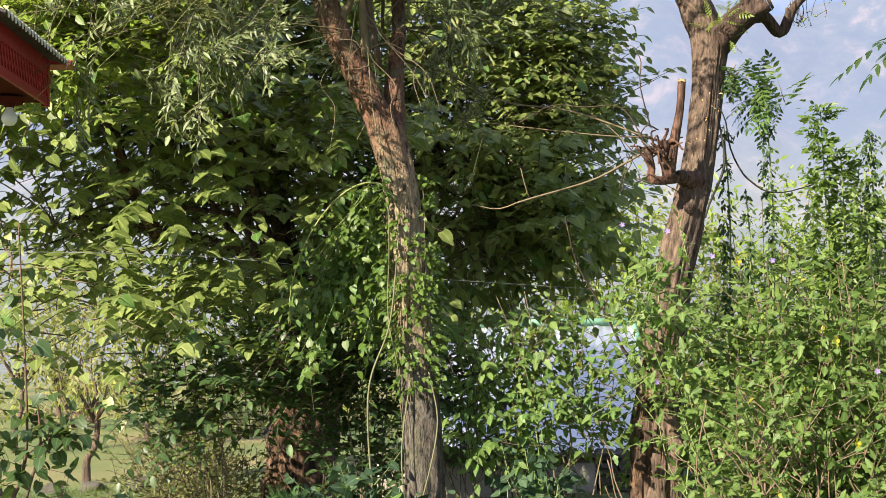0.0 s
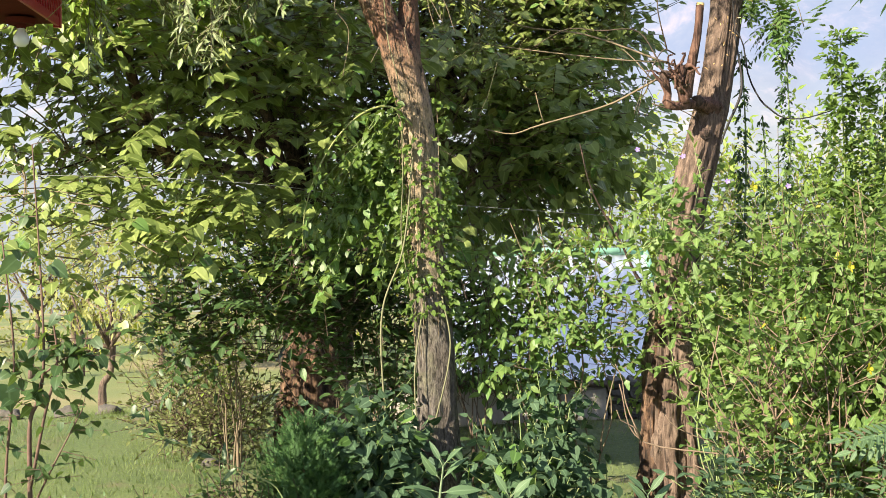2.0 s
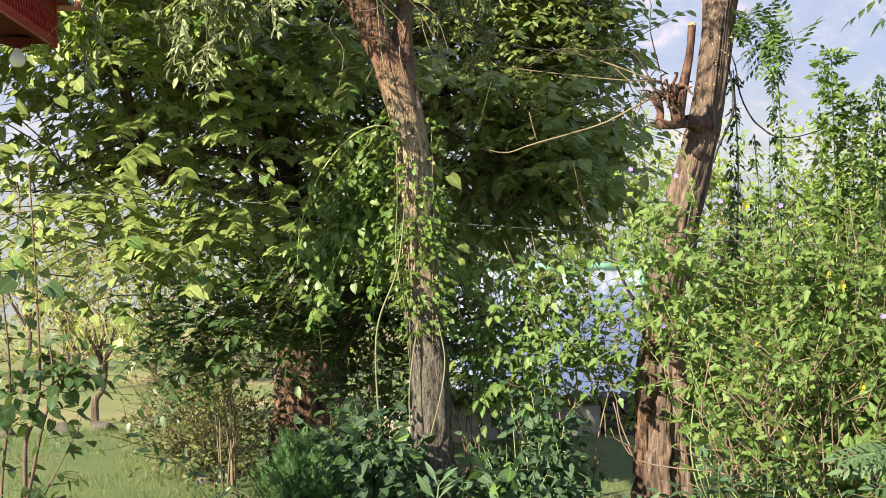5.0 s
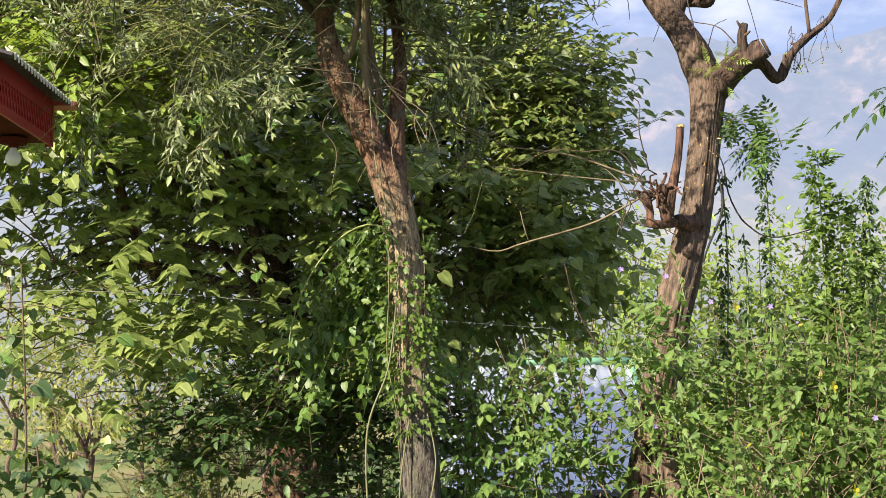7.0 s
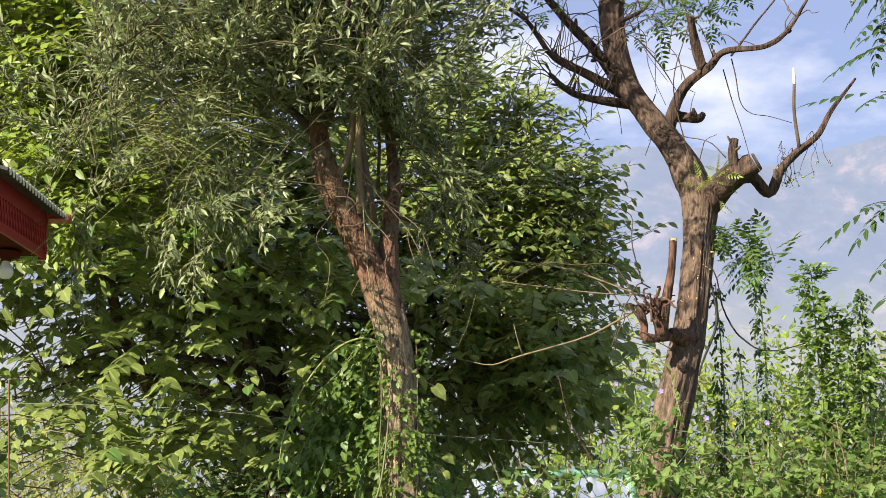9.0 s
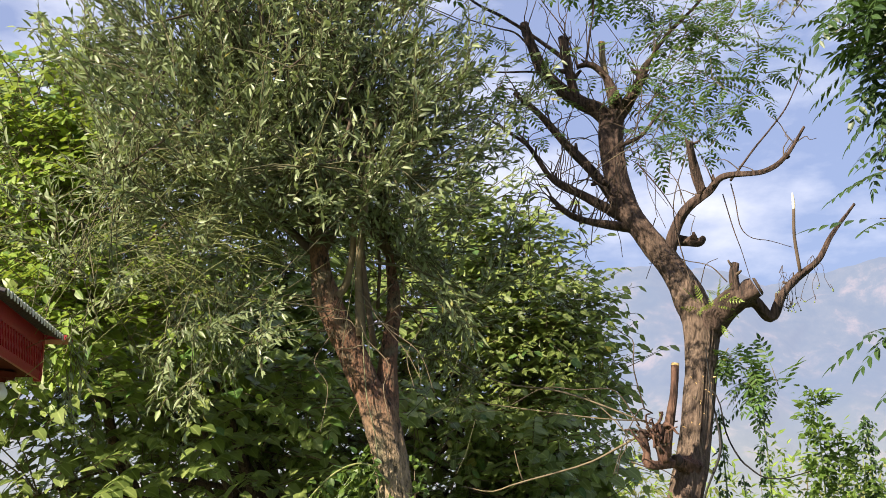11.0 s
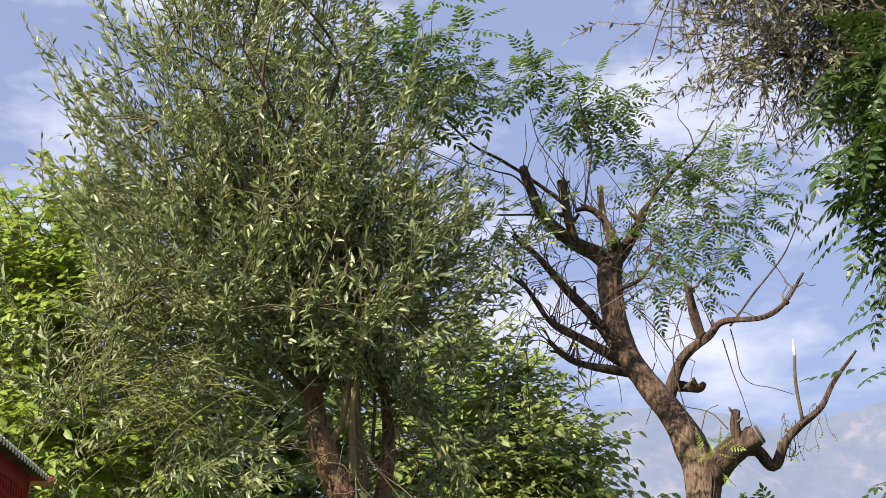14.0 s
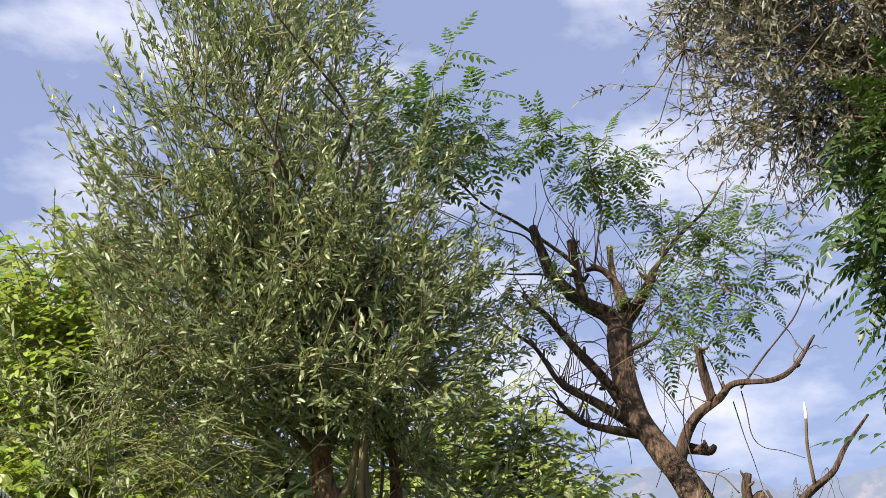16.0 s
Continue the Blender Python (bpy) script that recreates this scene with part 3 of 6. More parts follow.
def build_mountain():
    """A long ridge across the valley."""
    xs, ys = np.linspace(-2600, 2800, 300), np.linspace(0, 1, 60)
    v = []
    for b in ys:
        for x in xs:
            crest = 815 + 22 * math.sin(x * 0.0042 + 0.3) + 50 * smooth(900, 1250, x) - 260 * smooth(-300, -1800, x)
            crest += 30 * noise.noise(Vector((x * 0.006, 3.1, 0))) + 12 * noise.noise(Vector((x * 0.03, 7.7, 0)))
            rise = b**1.25
            relief = noise.fractal(Vector((x * 0.0035, b * 3.2, 1.7)), 1.0, 2.0, 6)
            y = 2200 + 900 * b + 190 * relief * (1 - 0.6 * b)
            z = 120 + (crest - 120) * rise + 40 * relief * math.sin(math.pi * b)
            v.append((x, y, z))
    n = len(xs)
    i, j = np.meshgrid(np.arange(len(ys) - 1), np.arange(n - 1), indexing="ij")
    o = (i * n + j).ravel()
    t = np.vstack([np.stack([o, o + 1, o + n + 1], 1), np.stack([o, o + n + 1, o + n], 1)])
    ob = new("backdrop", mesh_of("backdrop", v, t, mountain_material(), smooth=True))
    tagged(ob, "distant bare mountain ridge with pale blue haze painted in", "mountain", kind="structure")


build_ground()
build_mountain()


# ---- the leaning willow with the climbing vines ----
def build_willow():
    root = thing("willow_tree", (-0.06, 6.0, 0.0), "leaning willow with grey-brown bark and narrow grey-green leaves", "tree", "garden trees")
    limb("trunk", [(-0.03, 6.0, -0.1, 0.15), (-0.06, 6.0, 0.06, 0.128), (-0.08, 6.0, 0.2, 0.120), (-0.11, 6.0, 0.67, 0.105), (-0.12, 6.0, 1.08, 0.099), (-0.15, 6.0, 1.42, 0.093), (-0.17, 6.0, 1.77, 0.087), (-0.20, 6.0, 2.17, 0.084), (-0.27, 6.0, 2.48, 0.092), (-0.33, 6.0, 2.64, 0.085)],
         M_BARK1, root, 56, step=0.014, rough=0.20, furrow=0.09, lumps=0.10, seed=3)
    main = [[(-0.31, 6.0, 2.58, 0.078), (-0.44, 6.0, 2.86, 0.073), (-0.56, 6.0, 3.11, 0.070), (-0.61, 6.0, 3.35, 0.050), (-0.63, 6.0, 3.52, 0.040), (-0.72, 6.05, 3.85, 0.022), (-0.80, 6.1, 4.7, 0.012)],
            [(-0.25, 6.02, 2.52, 0.066), (-0.24, 6.13, 2.89, 0.047), (-0.22, 6.22, 3.15, 0.038), (-0.25, 6.3, 3.45, 0.026), (-0.35, 6.3, 4.4, 0.012)]]
    for k, rows in enumerate(main):
        limb("limb", rows, M_BARK1, root, 20, step=0.03, rough=0.14, furrow=0.14, lumps=0.10, seed=11 + k)
    limbs = [np.array([(-0.54, 6.0, 3.12, 0.026), (-0.47, 5.95, 3.17, 0.020), (-0.43, 5.9, 3.34, 0.017), (-0.40, 5.8, 3.8, 0.012)]),
             np.array([(-0.38, 5.97, 2.92, 0.028), (-0.39, 5.88, 3.25, 0.021), (-0.37, 5.8, 3.47, 0.018), (-0.30, 5.75, 4.1, 0.012)])]
    for k in range(2):
        a = np.array((-0.52 + 0.34 * RNG.random(), 5.95 + 0.3 * RNG.random(), 2.85 + 0.35 * RNG.random()))
        limbs.append(arc(a, a + (0.12 * RNG.normal(), 0.1 * RNG.normal(), 0.7 + 0.8 * RNG.random()), 0.010 + 0.012 * RNG.random(), 0.005, 0.0, 0.05))
    for k in range(34):
        a = np.array(main[k % 2][RNG.integers(3, len(main[k % 2]))][:3])
        w = RNG.random() * 2 * np.pi
        z = 3.3 + 2.6 * RNG.random()
        b = np.array((-0.95 + (0.95 - 0.16 * (z - 3.3)) * math.cos(w), 6.05 + 0.8 * math.sin(w), z))
        limbs.append(arc(a, b, 0.018 + 0.010 * RNG.random(), 0.005, 0.35 if b[2] > 3.9 else 0.6))
    for k, rows in enumerate(limbs):
        limb("branch", rows, M_TWIG if k < 2 else M_TWIG_DARK, root, 10 if k < 2 else 6, step=0.05 if k < 2 else 0.09)
    blobs = [(-1.18, 6.05, 5.05, 0.74, 0.85, 1.15), (-0.82, 6.05, 4.25, 1.00, 0.90, 0.90), (-1.08, 5.75, 3.70, 0.72, 0.65, 0.65), (-1.25, 5.65, 3.02, 0.70, 0.40, 0.34), (-1.70, 5.6, 3.45, 0.55, 0.35, 0.42), (0.06, 6.45, 3.35, 0.36, 0.3, 0.55), (0.02, 6.5, 3.25, 0.30, 0.3, 0.45), (-0.22, 5.9, 3.75, 0.48, 0.6, 0.70), (-0.45, 5.5, 3.62, 0.60, 0.35, 0.42), (-0.5, 6.2, 4.2, 0.45, 0.5, 0.7), (-1.10, 6.0, 5.8, 0.50, 0.6, 0.60)]
    # leafy shoots: each a bundle of twigs along one rising axis, with air between the bundles
    p0, o0 = in_blobs(blobs, 710, 0.5)
    open_top = (p0[:, 2] < 4.85) | (RNG.random(710) < 0.48)
    open_top &= ~((p0[:, 0] < -0.95) & (p0[:, 2] < 3.6) & (RNG.random(710) < 0.45))
    p0, o0 = p0[open_top], o0[open_top]
    d0 = unit(0.75 * o0 + np.where(p0[:, 2:] > 3.3, 0.65, 0.15) * UP + RNG.normal(size=p0.shape) * 0.30)
    rise = 0.62 * RNG.random((len(p0), 7, 1)) - 0.2
    p = (p0[:, None] + d0[:, None] * rise + RNG.normal(size=(len(p0), 7, 3)) * 0.030).reshape(-1, 3)
    d = unit(np.repeat(d0, 7, 0) + RNG.normal(size=p.shape) * 0.34)
    clear = (np.abs(p[:, 0] + 0.38) < 0.34) & (p[:, 2] < 3.35) & (p[:, 1] < 6.15)
    p, d = p[~clear], d[~clear]
    c, ld, nn, s, ends = twigs(p - 0.10 * d, d, 0.28, 12, 42, 0.04, 0.069, 0.85, 0.22, 0.02, True, sunny=0.45)
    low = (c[:, 2] < 3.75) & (c[:, 0] < -0.6)
    nn[low] = unit(nn[low] + 1.2 * np.array(SUN_DIR))
    clear = (np.abs(c[:, 0] + 0.36) < 0.30) & (c[:, 2] < 3.15) & (c[:, 1] < 6.15)
    c, ld, nn, s = c[~clear], ld[~clear], nn[~clear], s[~clear]
    leaves("crown", LANCE, c, ld, nn, s, M_WILLOW, root, 160, M_SINGLE_WILLOW, "narrow grey-green willow leaves")
    # leaders that stand up out of the crown
    q = np.stack([RNG.uniform(-1.98, -0.55, 72), RNG.uniform(5.6, 6.6, 72), np.zeros(72)], 1)
    q[:, 2] = 6.10 - 1.25 * ((q[:, 0] + 1.0) / 1.2) ** 2 + 0.25 * RNG.normal(size=72)
    d2 = unit(np.stack([0.50 * (q[:, 0] + 0.75), RNG.normal(size=72) * 0.15, np.ones(72)], 1) + RNG.normal(size=q.shape) * 0.12)
    c2, ld2, nn2, s2, ends2 = twigs(q - 0.3 * d2, d2, 0.95, 26, 40, 0.0, 0.098, 0.8, 0.2, -0.05, True, sunny=0.0)
    leaves("leading_growth", LANCE, c2, ld2, nn2, s2, M_WILLOW, root)
    # thin hanging and criss-crossing bare shoots round the fork
    h, _ = in_blobs([(-1.0, 5.7, 3.05, 0.40, 0.3, 0.5), (0.15, 6.1, 2.8, 0.35, 0.2, 0.5), (-1.5, 5.6, 3.2, 0.7, 0.4, 0.5)], 80, 0.4)
    hd = unit(RNG.normal(size=h.shape) * (1, 0.6, 0.9))
    # long whippy shoots fanning out of the fork
    whips = []
    for k in range(150):
        a = np.array((RNG.uniform(-1.15, -0.70), RNG.uniform(5.5, 6.0), RNG.uniform(3.0, 3.9)))
        w = RNG.uniform(0.40, 0.90)
        b = a + (-w, RNG.normal() * 0.2, w * RNG.normal() * 0.42)
        whips.append(tube(arc(a, b, 0.0026, 0.0014, 0.22, 0.05), 4, 0.09))
    child("whippy_growth", mesh_of("whippy_growth", *joined(whips), M_SHOOT), root, "long thin yellow-green shoots", "stuff")
    # bare curved suckers before the fork
    bare = []
    for k in range(16):
        a = np.array((RNG.uniform(-0.55, -0.15), RNG.uniform(5.84, 5.94), RNG.uniform(2.75, 3.3)))
        bare.append(tube(arc(a, a + (RNG.normal() * 0.22, -0.06 * RNG.random(), RNG.uniform(-0.75, 0.25)), 0.0034, 0.0018, 0.15, 0.07), 4, 0.03))
    child("bare_growth", mesh_of("bare_growth", *joined(bare), M_TWIG), root, "thin bare curved suckers", "stuff")
    pieces = [sticks(p - 0.10 * d, ends, 0.0028, 0.0014, 0.02), sticks(p0 - 0.2 * d0, p0 + 0.4 * d0, 0.0035, 0.0018, 0.0), sticks(q - 0.3 * d2, ends2, 0.005, 0.002), joins(p, limbs + [np.array(m) for m in main], 0.22), sticks(h - 0.15 * hd, h + 0.15 * hd, 0.0022, 0.0012, 0.12)]
    v, t = joined(pieces)
    child("twigwork", mesh_of("twigwork", v, t, M_TWIG_OLIVE), root, "thin olive-brown twigs", "stuff")


# ---- the pollarded bead tree ----
def build_bead_tree():
    root = thing("bead_tree", (1.09, 6.3, 0.0), "pollarded tree with furrowed brown bark, cut stubs and sparse feathery leaves", "tree", "garden trees")
    limb("trunk", [(1.08, 6.3, -0.15, 0.150), (1.10, 6.3, 0.1, 0.122), (1.11, 6.3, 0.31, 0.113), (1.10, 6.3, 0.60, 0.112), (1.10, 6.3, 0.86, 0.116), (1.13, 6.3, 1.16, 0.108), (1.19, 6.3, 1.50, 0.100), (1.25, 6.3, 1.84, 0.092), (1.33, 6.33, 2.10, 0.090), (1.41, 6.4, 2.39, 0.086), (1.49, 6.5, 2.82, 0.085), (1.53, 6.58, 3.10, 0.098), (1.50, 6.66, 3.28, 0.098), (1.42, 6.77, 3.50, 0.083), (1.29, 6.88, 3.74, 0.076), (1.20, 7.0, 3.96, 0.074), (1.16, 7.13, 4.26, 0.076), (1.17, 7.27, 4.55, 0.082), (1.20, 7.38, 4.70, 0.078), (1.20, 7.4, 4.76, 0.05)],
         M_BARK2, root, 60, step=0.022, rough=0.12, furrow=0.42, lumps=0.10, seed=21)
    big_limbs = []
    big_limbs.append([(1.20, 7.38, 4.66, 0.058), (1.10, 7.36, 4.75, 0.054), (0.99, 7.35, 4.81, 0.049), (0.84, 7.35, 4.93, 0.043), (0.73, 7.35, 5.05, 0.038), (0.68, 7.35, 5.18, 0.034), (0.64, 7.35, 5.31, 0.031), (0.61, 7.35, 5.40, 0.026)])
    big_limbs.append([(0.95, 7.35, 4.83, 0.036), (0.92, 7.33, 4.97, 0.033), (0.89, 7.32, 5.14, 0.031), (0.865, 7.32, 5.28, 0.026)])
    big_limbs.append([(1.24, 7.38, 4.74, 0.046), (1.24, 7.36, 4.81, 0.034), (1.19, 7.33, 4.94, 0.027), (1.11, 7.31, 5.04, 0.023), (1.04, 7.30, 5.07, 0.020), (0.96, 7.30, 5.05, 0.015)])
    big_limbs.append([(1.24, 7.38, 4.72, 0.046), (1.34, 7.40, 4.88, 0.035), (1.40, 7.40, 4.98, 0.033), (1.44, 7.40, 5.09, 0.026), (1.50, 7.40, 5.18, 0.014), (1.60, 7.40, 5.33, 0.011), (1.85, 7.40, 5.60, 0.009), (1.99, 7.42, 5.83, 0.006)])
    big_limbs.append([(1.15, 7.08, 4.02, 0.044), (1.05, 7.0, 4.13, 0.040), (0.86, 7.0, 4.35, 0.034), (0.74, 7.0, 4.50, 0.030), (0.63, 7.0, 4.62, 0.025), (0.51, 7.0, 4.73, 0.015)])
    big_limbs.append([(1.22, 6.98, 3.86, 0.050), (0.97, 6.95, 3.99, 0.039), (0.80, 6.9, 4.06, 0.032), (0.72, 6.90, 4.12, 0.026), (0.65, 6.9, 4.23, 0.021), (0.57, 6.9, 4.34, 0.017), (0.43, 6.9, 4.44, 0.012), (0.29, 6.9, 4.55, 0.008)])
    big_limbs.append([(1.25, 6.95, 3.80, 0.040), (0.96, 6.9, 3.83, 0.032), (0.80, 6.8, 3.86, 0.026), (0.70, 6.8, 3.96, 0.016)])
    big_limbs.append([(1.40, 6.80, 3.58, 0.052), (1.45, 6.78, 3.74, 0.042), (1.53, 6.75, 3.87, 0.039), (1.65, 6.7, 3.96, 0.034), (1.74, 6.65, 4.04, 0.027), (1.96, 6.6, 4.05, 0.021), (2.09, 6.55, 4.13, 0.017), (2.20, 6.5, 4.30, 0.010)])
    big_limbs.append([(1.62, 6.72, 3.95, 0.031), (1.57, 6.68, 4.11, 0.027), (1.53, 6.6, 4.24, 0.022)])
    big_limbs.append([(1.42, 6.85, 3.70, 0.042), (1.54, 6.82, 3.68, 0.031), (1.60, 6.8, 3.67, 0.028), (1.63, 6.8, 3.70, 0.018)])
    big_limbs.append([(1.54, 6.55, 3.06, 0.072), (1.66, 6.46, 3.20, 0.070), (1.76, 6.42, 3.26, 0.060), (1.81, 6.4, 3.29, 0.058)])
    big_limbs.append([(1.71, 6.42, 3.24, 0.032), (1.69, 6.4, 3.35, 0.025), (1.705, 6.4, 3.43, 0.018)])
    big_limbs.append([(1.66, 6.5, 3.19, 0.050), (1.82, 6.51, 3.24, 0.042), (1.92, 6.53, 3.15, 0.040), (1.99, 6.54, 3.27, 0.035), (2.09, 6.56, 3.38, 0.031), (2.23, 6.57, 3.49, 0.024), (2.33, 6.59, 3.65, 0.018), (2.49, 6.6, 3.85, 0.011)])
    big_limbs.append([(1.38, 6.32, 2.28, 0.060), (1.29, 6.24, 2.30, 0.036), (1.22, 6.18, 2.285, 0.027), (1.15, 6.14, 2.275, 0.024), (1.10, 6.13, 2.29, 0.025), (1.105, 6.13, 2.34, 0.020), (1.085, 6.12, 2.40, 0.026), (1.095, 6.12, 2.43, 0.022), (1.11, 6.12, 2.45, 0.010)])
    big_limbs.append([(1.20, 6.15, 2.29, 0.030), (1.185, 6.14, 2.35, 0.027), (1.16, 6.12, 2.40, 0.024), (1.175, 6.11, 2.45, 0.026), (1.16, 6.11, 2.49, 0.012)])
    big_limbs.append([(1.17, 6.12, 2.40, 0.014), (1.13, 6.10, 2.44, 0.012), (1.10, 6.10, 2.47, 0.007)])
    big_limbs.append([(1.12, 6.3, 1.22, 0.030), (1.03, 6.26, 1.30, 0.014), (0.95, 6.22, 1.38, 0.009), (0.86, 6.2, 1.57, 0.006), (0.71, 6.15, 1.83, 0.004), (0.64, 6.1, 2.08, 0.003)])
    for k in (4, 5, 6, 7, 12):
        big_limbs[k] = [(x, y, z, 0.76 * r) for x, y, z, r in big_limbs[k]]
    for k, rows in enumerate(big_limbs):
        limb("limb", rows, M_BARKRED if 13 <= k <= 15 else M_BARKTOP, root, 18, step=0.025, rough=0.26, furrow=0.22, lumps=0.36, seed=31 + k)
    stub = limb("cut_stub", [(1.20, 6.15, 2.32, 0.034), (1.225, 6.12, 2.48, 0.027), (1.255, 6.1, 2.64, 0.021), (1.27, 6.1, 2.79, 0.020)], M_BARKRED, root, 16, step=0.03, rough=0.2, lumps=0.2, seed=61)
    bm = bmesh.new()
    bmesh.ops.create_cone(bm, cap_ends=True, segments=14, radius1=0.0215, radius2=0.019, depth=0.014, matrix=pose(1.2705, 6.1, 2.797, 8, 5, 0))
    part("sawn_end", bm, M_CUT, stub, "freshly sawn orange wood")
    stub2 = limb("cut_stub", [(1.22, 7.38, 4.76, 0.034), (1.19, 7.38, 4.90, 0.026), (1.155, 7.39, 5.11, 0.023), (1.15, 7.4, 5.27, 0.023)], M_TWIG, root, 14, step=0.04, rough=0.1, seed=62)
    bm = bmesh.new()
    bmesh.ops.create_cone(bm, cap_ends=True, segments=14, radius1=0.0255, radius2=0.023, depth=0.014, matrix=pose(1.15, 7.4, 5.276, 4, 0, 0))
    part("sawn_end", bm, M_CUT, stub2)
    bm = bmesh.new()
    bmesh.ops.create_cone(bm, cap_ends=True, segments=18, radius1=0.057, radius2=0.050, depth=0.014, matrix=Matrix.Translation((1.822, 6.395, 3.295)) @ Vector((0.83, -0.3, 0.42)).to_track_quat("Z", "Y").to_matrix().to_4x4())
    part("sawn_end", bm, M_DARKCUT, root, "weathered dark sawn end")
    pole = limb("upright_shoot", [(2.12, 6.56, 3.42, 0.011), (2.10, 6.55, 3.63, 0.010), (2.11, 6.55, 3.80, 0.009)], M_TWIG_DARK, root, 8, step=0.05)
    limb("broken_tip", [(2.11, 6.55, 3.79, 0.0072), (2.112, 6.55, 3.84, 0.010), (2.110, 6.55, 3.90, 0.004)], M_WOODPALE, pole, 8, step=0.02, label="pale peeled broken tip")
    for x, y, z, r in ((1.27, 6.20, 2.31, 0.030), (1.20, 6.12, 2.47, 0.018), (1.085, 6.115, 2.43, 0.025), (1.32, 6.235, 2.13, 0.030)):
        bm = bmesh.new()
        bmesh.ops.create_icosphere(bm, subdivisions=3, radius=r)
        for v in bm.verts:
            v.co = v.co * (1 + 0.45 * noise.noise(v.co * 28 + Vector((x * 9, z * 7, 0)))) + Vector((x, y, z))
        part("knob", bm, M_BARKTOP, root, "", True)
    for k, rows in enumerate(([(1.00, 6.24, -0.1, 0.08), (1.02, 6.25, 0.3, 0.055), (1.03, 6.25, 0.7, 0.050), (1.07, 6.25, 1.05, 0.045), (1.13, 6.26, 1.35, 0.02)],
                              [(1.12, 6.22, -0.1, 0.09), (1.10, 6.23, 0.35, 0.065), (1.12, 6.22, 0.62, 0.055), (1.13, 6.22, 0.95, 0.03), (1.14, 6.24, 1.1, 0.01)],
                              [(1.22, 6.22, -0.1, 0.08), (1.21, 6.22, 0.4, 0.060), (1.19, 6.22, 0.9, 0.055), (1.21, 6.22, 1.3, 0.03), (1.24, 6.24, 1.5, 0.01)])):
        limb("buttress", rows, M_BARK3 if k == 0 else M_BARK2, root, 32, step=0.016, rough=1.1, furrow=0.2, lumps=0.9, seed=91 + k)
    # long bare shoots towards the willow
    for rows in ([(1.13, 6.1, 2.48, 0.009), (0.71, 6.27, 2.67, 0.008), (0.35, 6.43, 2.76, 0.006), (0.04, 6.6, 2.96, 0.004)],
                 [(1.13, 6.12, 2.46, 0.010), (0.95, 6.13, 2.36, 0.010), (0.78, 6.17, 2.28, 0.009), (0.44, 6.23, 2.19, 0.008), (0.30, 6.28, 2.15, 0.006), (0.15, 6.3, 2.18, 0.004)],
                 [(1.10, 6.1, 2.50, 0.007), (0.87, 6.1, 2.51, 0.006), (0.49, 6.25, 2.58, 0.005), (0.10, 6.4, 2.66, 0.003)],
                 [(0.47, 6.23, 2.19, 0.006), (0.44, 6.2, 2.27, 0.005), (0.42, 6.2, 2.36, 0.003)],
                 [(1.02, 6.15, 2.42, 0.006), (0.92, 6.2, 2.55, 0.005), (0.80, 6.25, 2.66, 0.003)]):
        limb("bare_shoot", [(x, y, z, 0.6 * r) for x, y, z, r in rows], M_TWIG, root, 6, step=0.08)
    # thin curved branchlets, rising and drooping
    def branchlet(r, *rows):
        f = np.linspace(1, 0.45, len(rows))
        limb("branchlet", [(x, y, z, r * k) for (x, y, z), k in zip(rows, f)], M_BARKTOP, root, 7, step=0.03, rough=0.2, lumps=0.2, seed=r)

    branchlet(0.008, (1.79, 6.70, 4.03), (1.86, 6.72, 4.12), (1.96, 6.74, 4.25), (2.06, 6.75, 4.37), (2.17, 6.75, 4.51), (2.24, 6.75, 4.64), (2.30, 6.75, 4.77))
    branchlet(0.004, (1.79, 6.70, 4.01), (1.81, 6.70, 3.90), (1.83, 6.70, 3.74), (1.89, 6.70, 3.67), (2.00, 6.70, 3.65), (2.13, 6.70, 3.61))
    branchlet(0.004, (1.75, 6.75, 3.96), (1.80, 6.75, 3.74), (1.84, 6.75, 3.60), (1.88, 6.75, 3.43))
    branchlet(0.005, (1.27, 6.92, 4.22), (1.40, 6.90, 4.04), (1.47, 6.90, 3.92), (1.52, 6.88, 3.80))
    branchlet(0.006, (1.20, 6.95, 3.92), (1.15, 6.90, 4.02), (1.05, 6.90, 3.98), (0.98, 6.90, 3.82), (0.96, 6.90, 3.68))
    branchlet(0.017, (0.87, 7.33, 5.13), (0.75, 7.33, 5.23), (0.63, 7.34, 5.33), (0.46, 7.33, 5.44), (0.26, 7.3, 5.54), (0.08, 7.25, 5.70))
    branchlet(0.011, (0.76, 7.34, 4.96), (0.69, 7.30, 5.01), (0.46, 7.30, 5.01), (0.28, 7.30, 5.02))
    branchlet(0.009, (0.66, 7.34, 5.20), (0.55, 7.30, 5.30), (0.42, 7.28, 5.33), (0.20, 7.28, 5.40))
    branchlet(0.009, (1.02, 7.32, 5.06), (1.06, 7.32, 5.30), (1.09, 7.32, 5.55), (1.03, 7.32, 5.85), (0.99, 7.32, 6.10))
    branchlet(0.006, (0.97, 7.32, 5.05), (0.88, 7.30, 5.32), (0.72, 7.30, 5.58), (0.66, 7.30, 5.85))
    branchlet(0.006, (1.12, 6.93, 4.00), (0.97, 6.90, 4.10), (0.83, 6.90, 4.06), (0.71, 6.90, 3.92))
    branchlet(0.004, (0.89, 7.10, 4.63), (0.83, 7.10, 4.47), (0.84, 7.10, 4.28), (0.78, 7.10, 4.09))
    branchlet(0.016, (1.19, 7.10, 4.40), (1.33, 7.10, 4.47), (1.40, 7.10, 4.55), (1.48, 7.10, 4.66))
    thin = []
    ends = {"a": (1.13, 6.12, 2.48), "b": (1.55, 6.5, 3.1), "c": (1.2, 7.3, 4.5), "d": (0.9, 6.9, 4.1)}
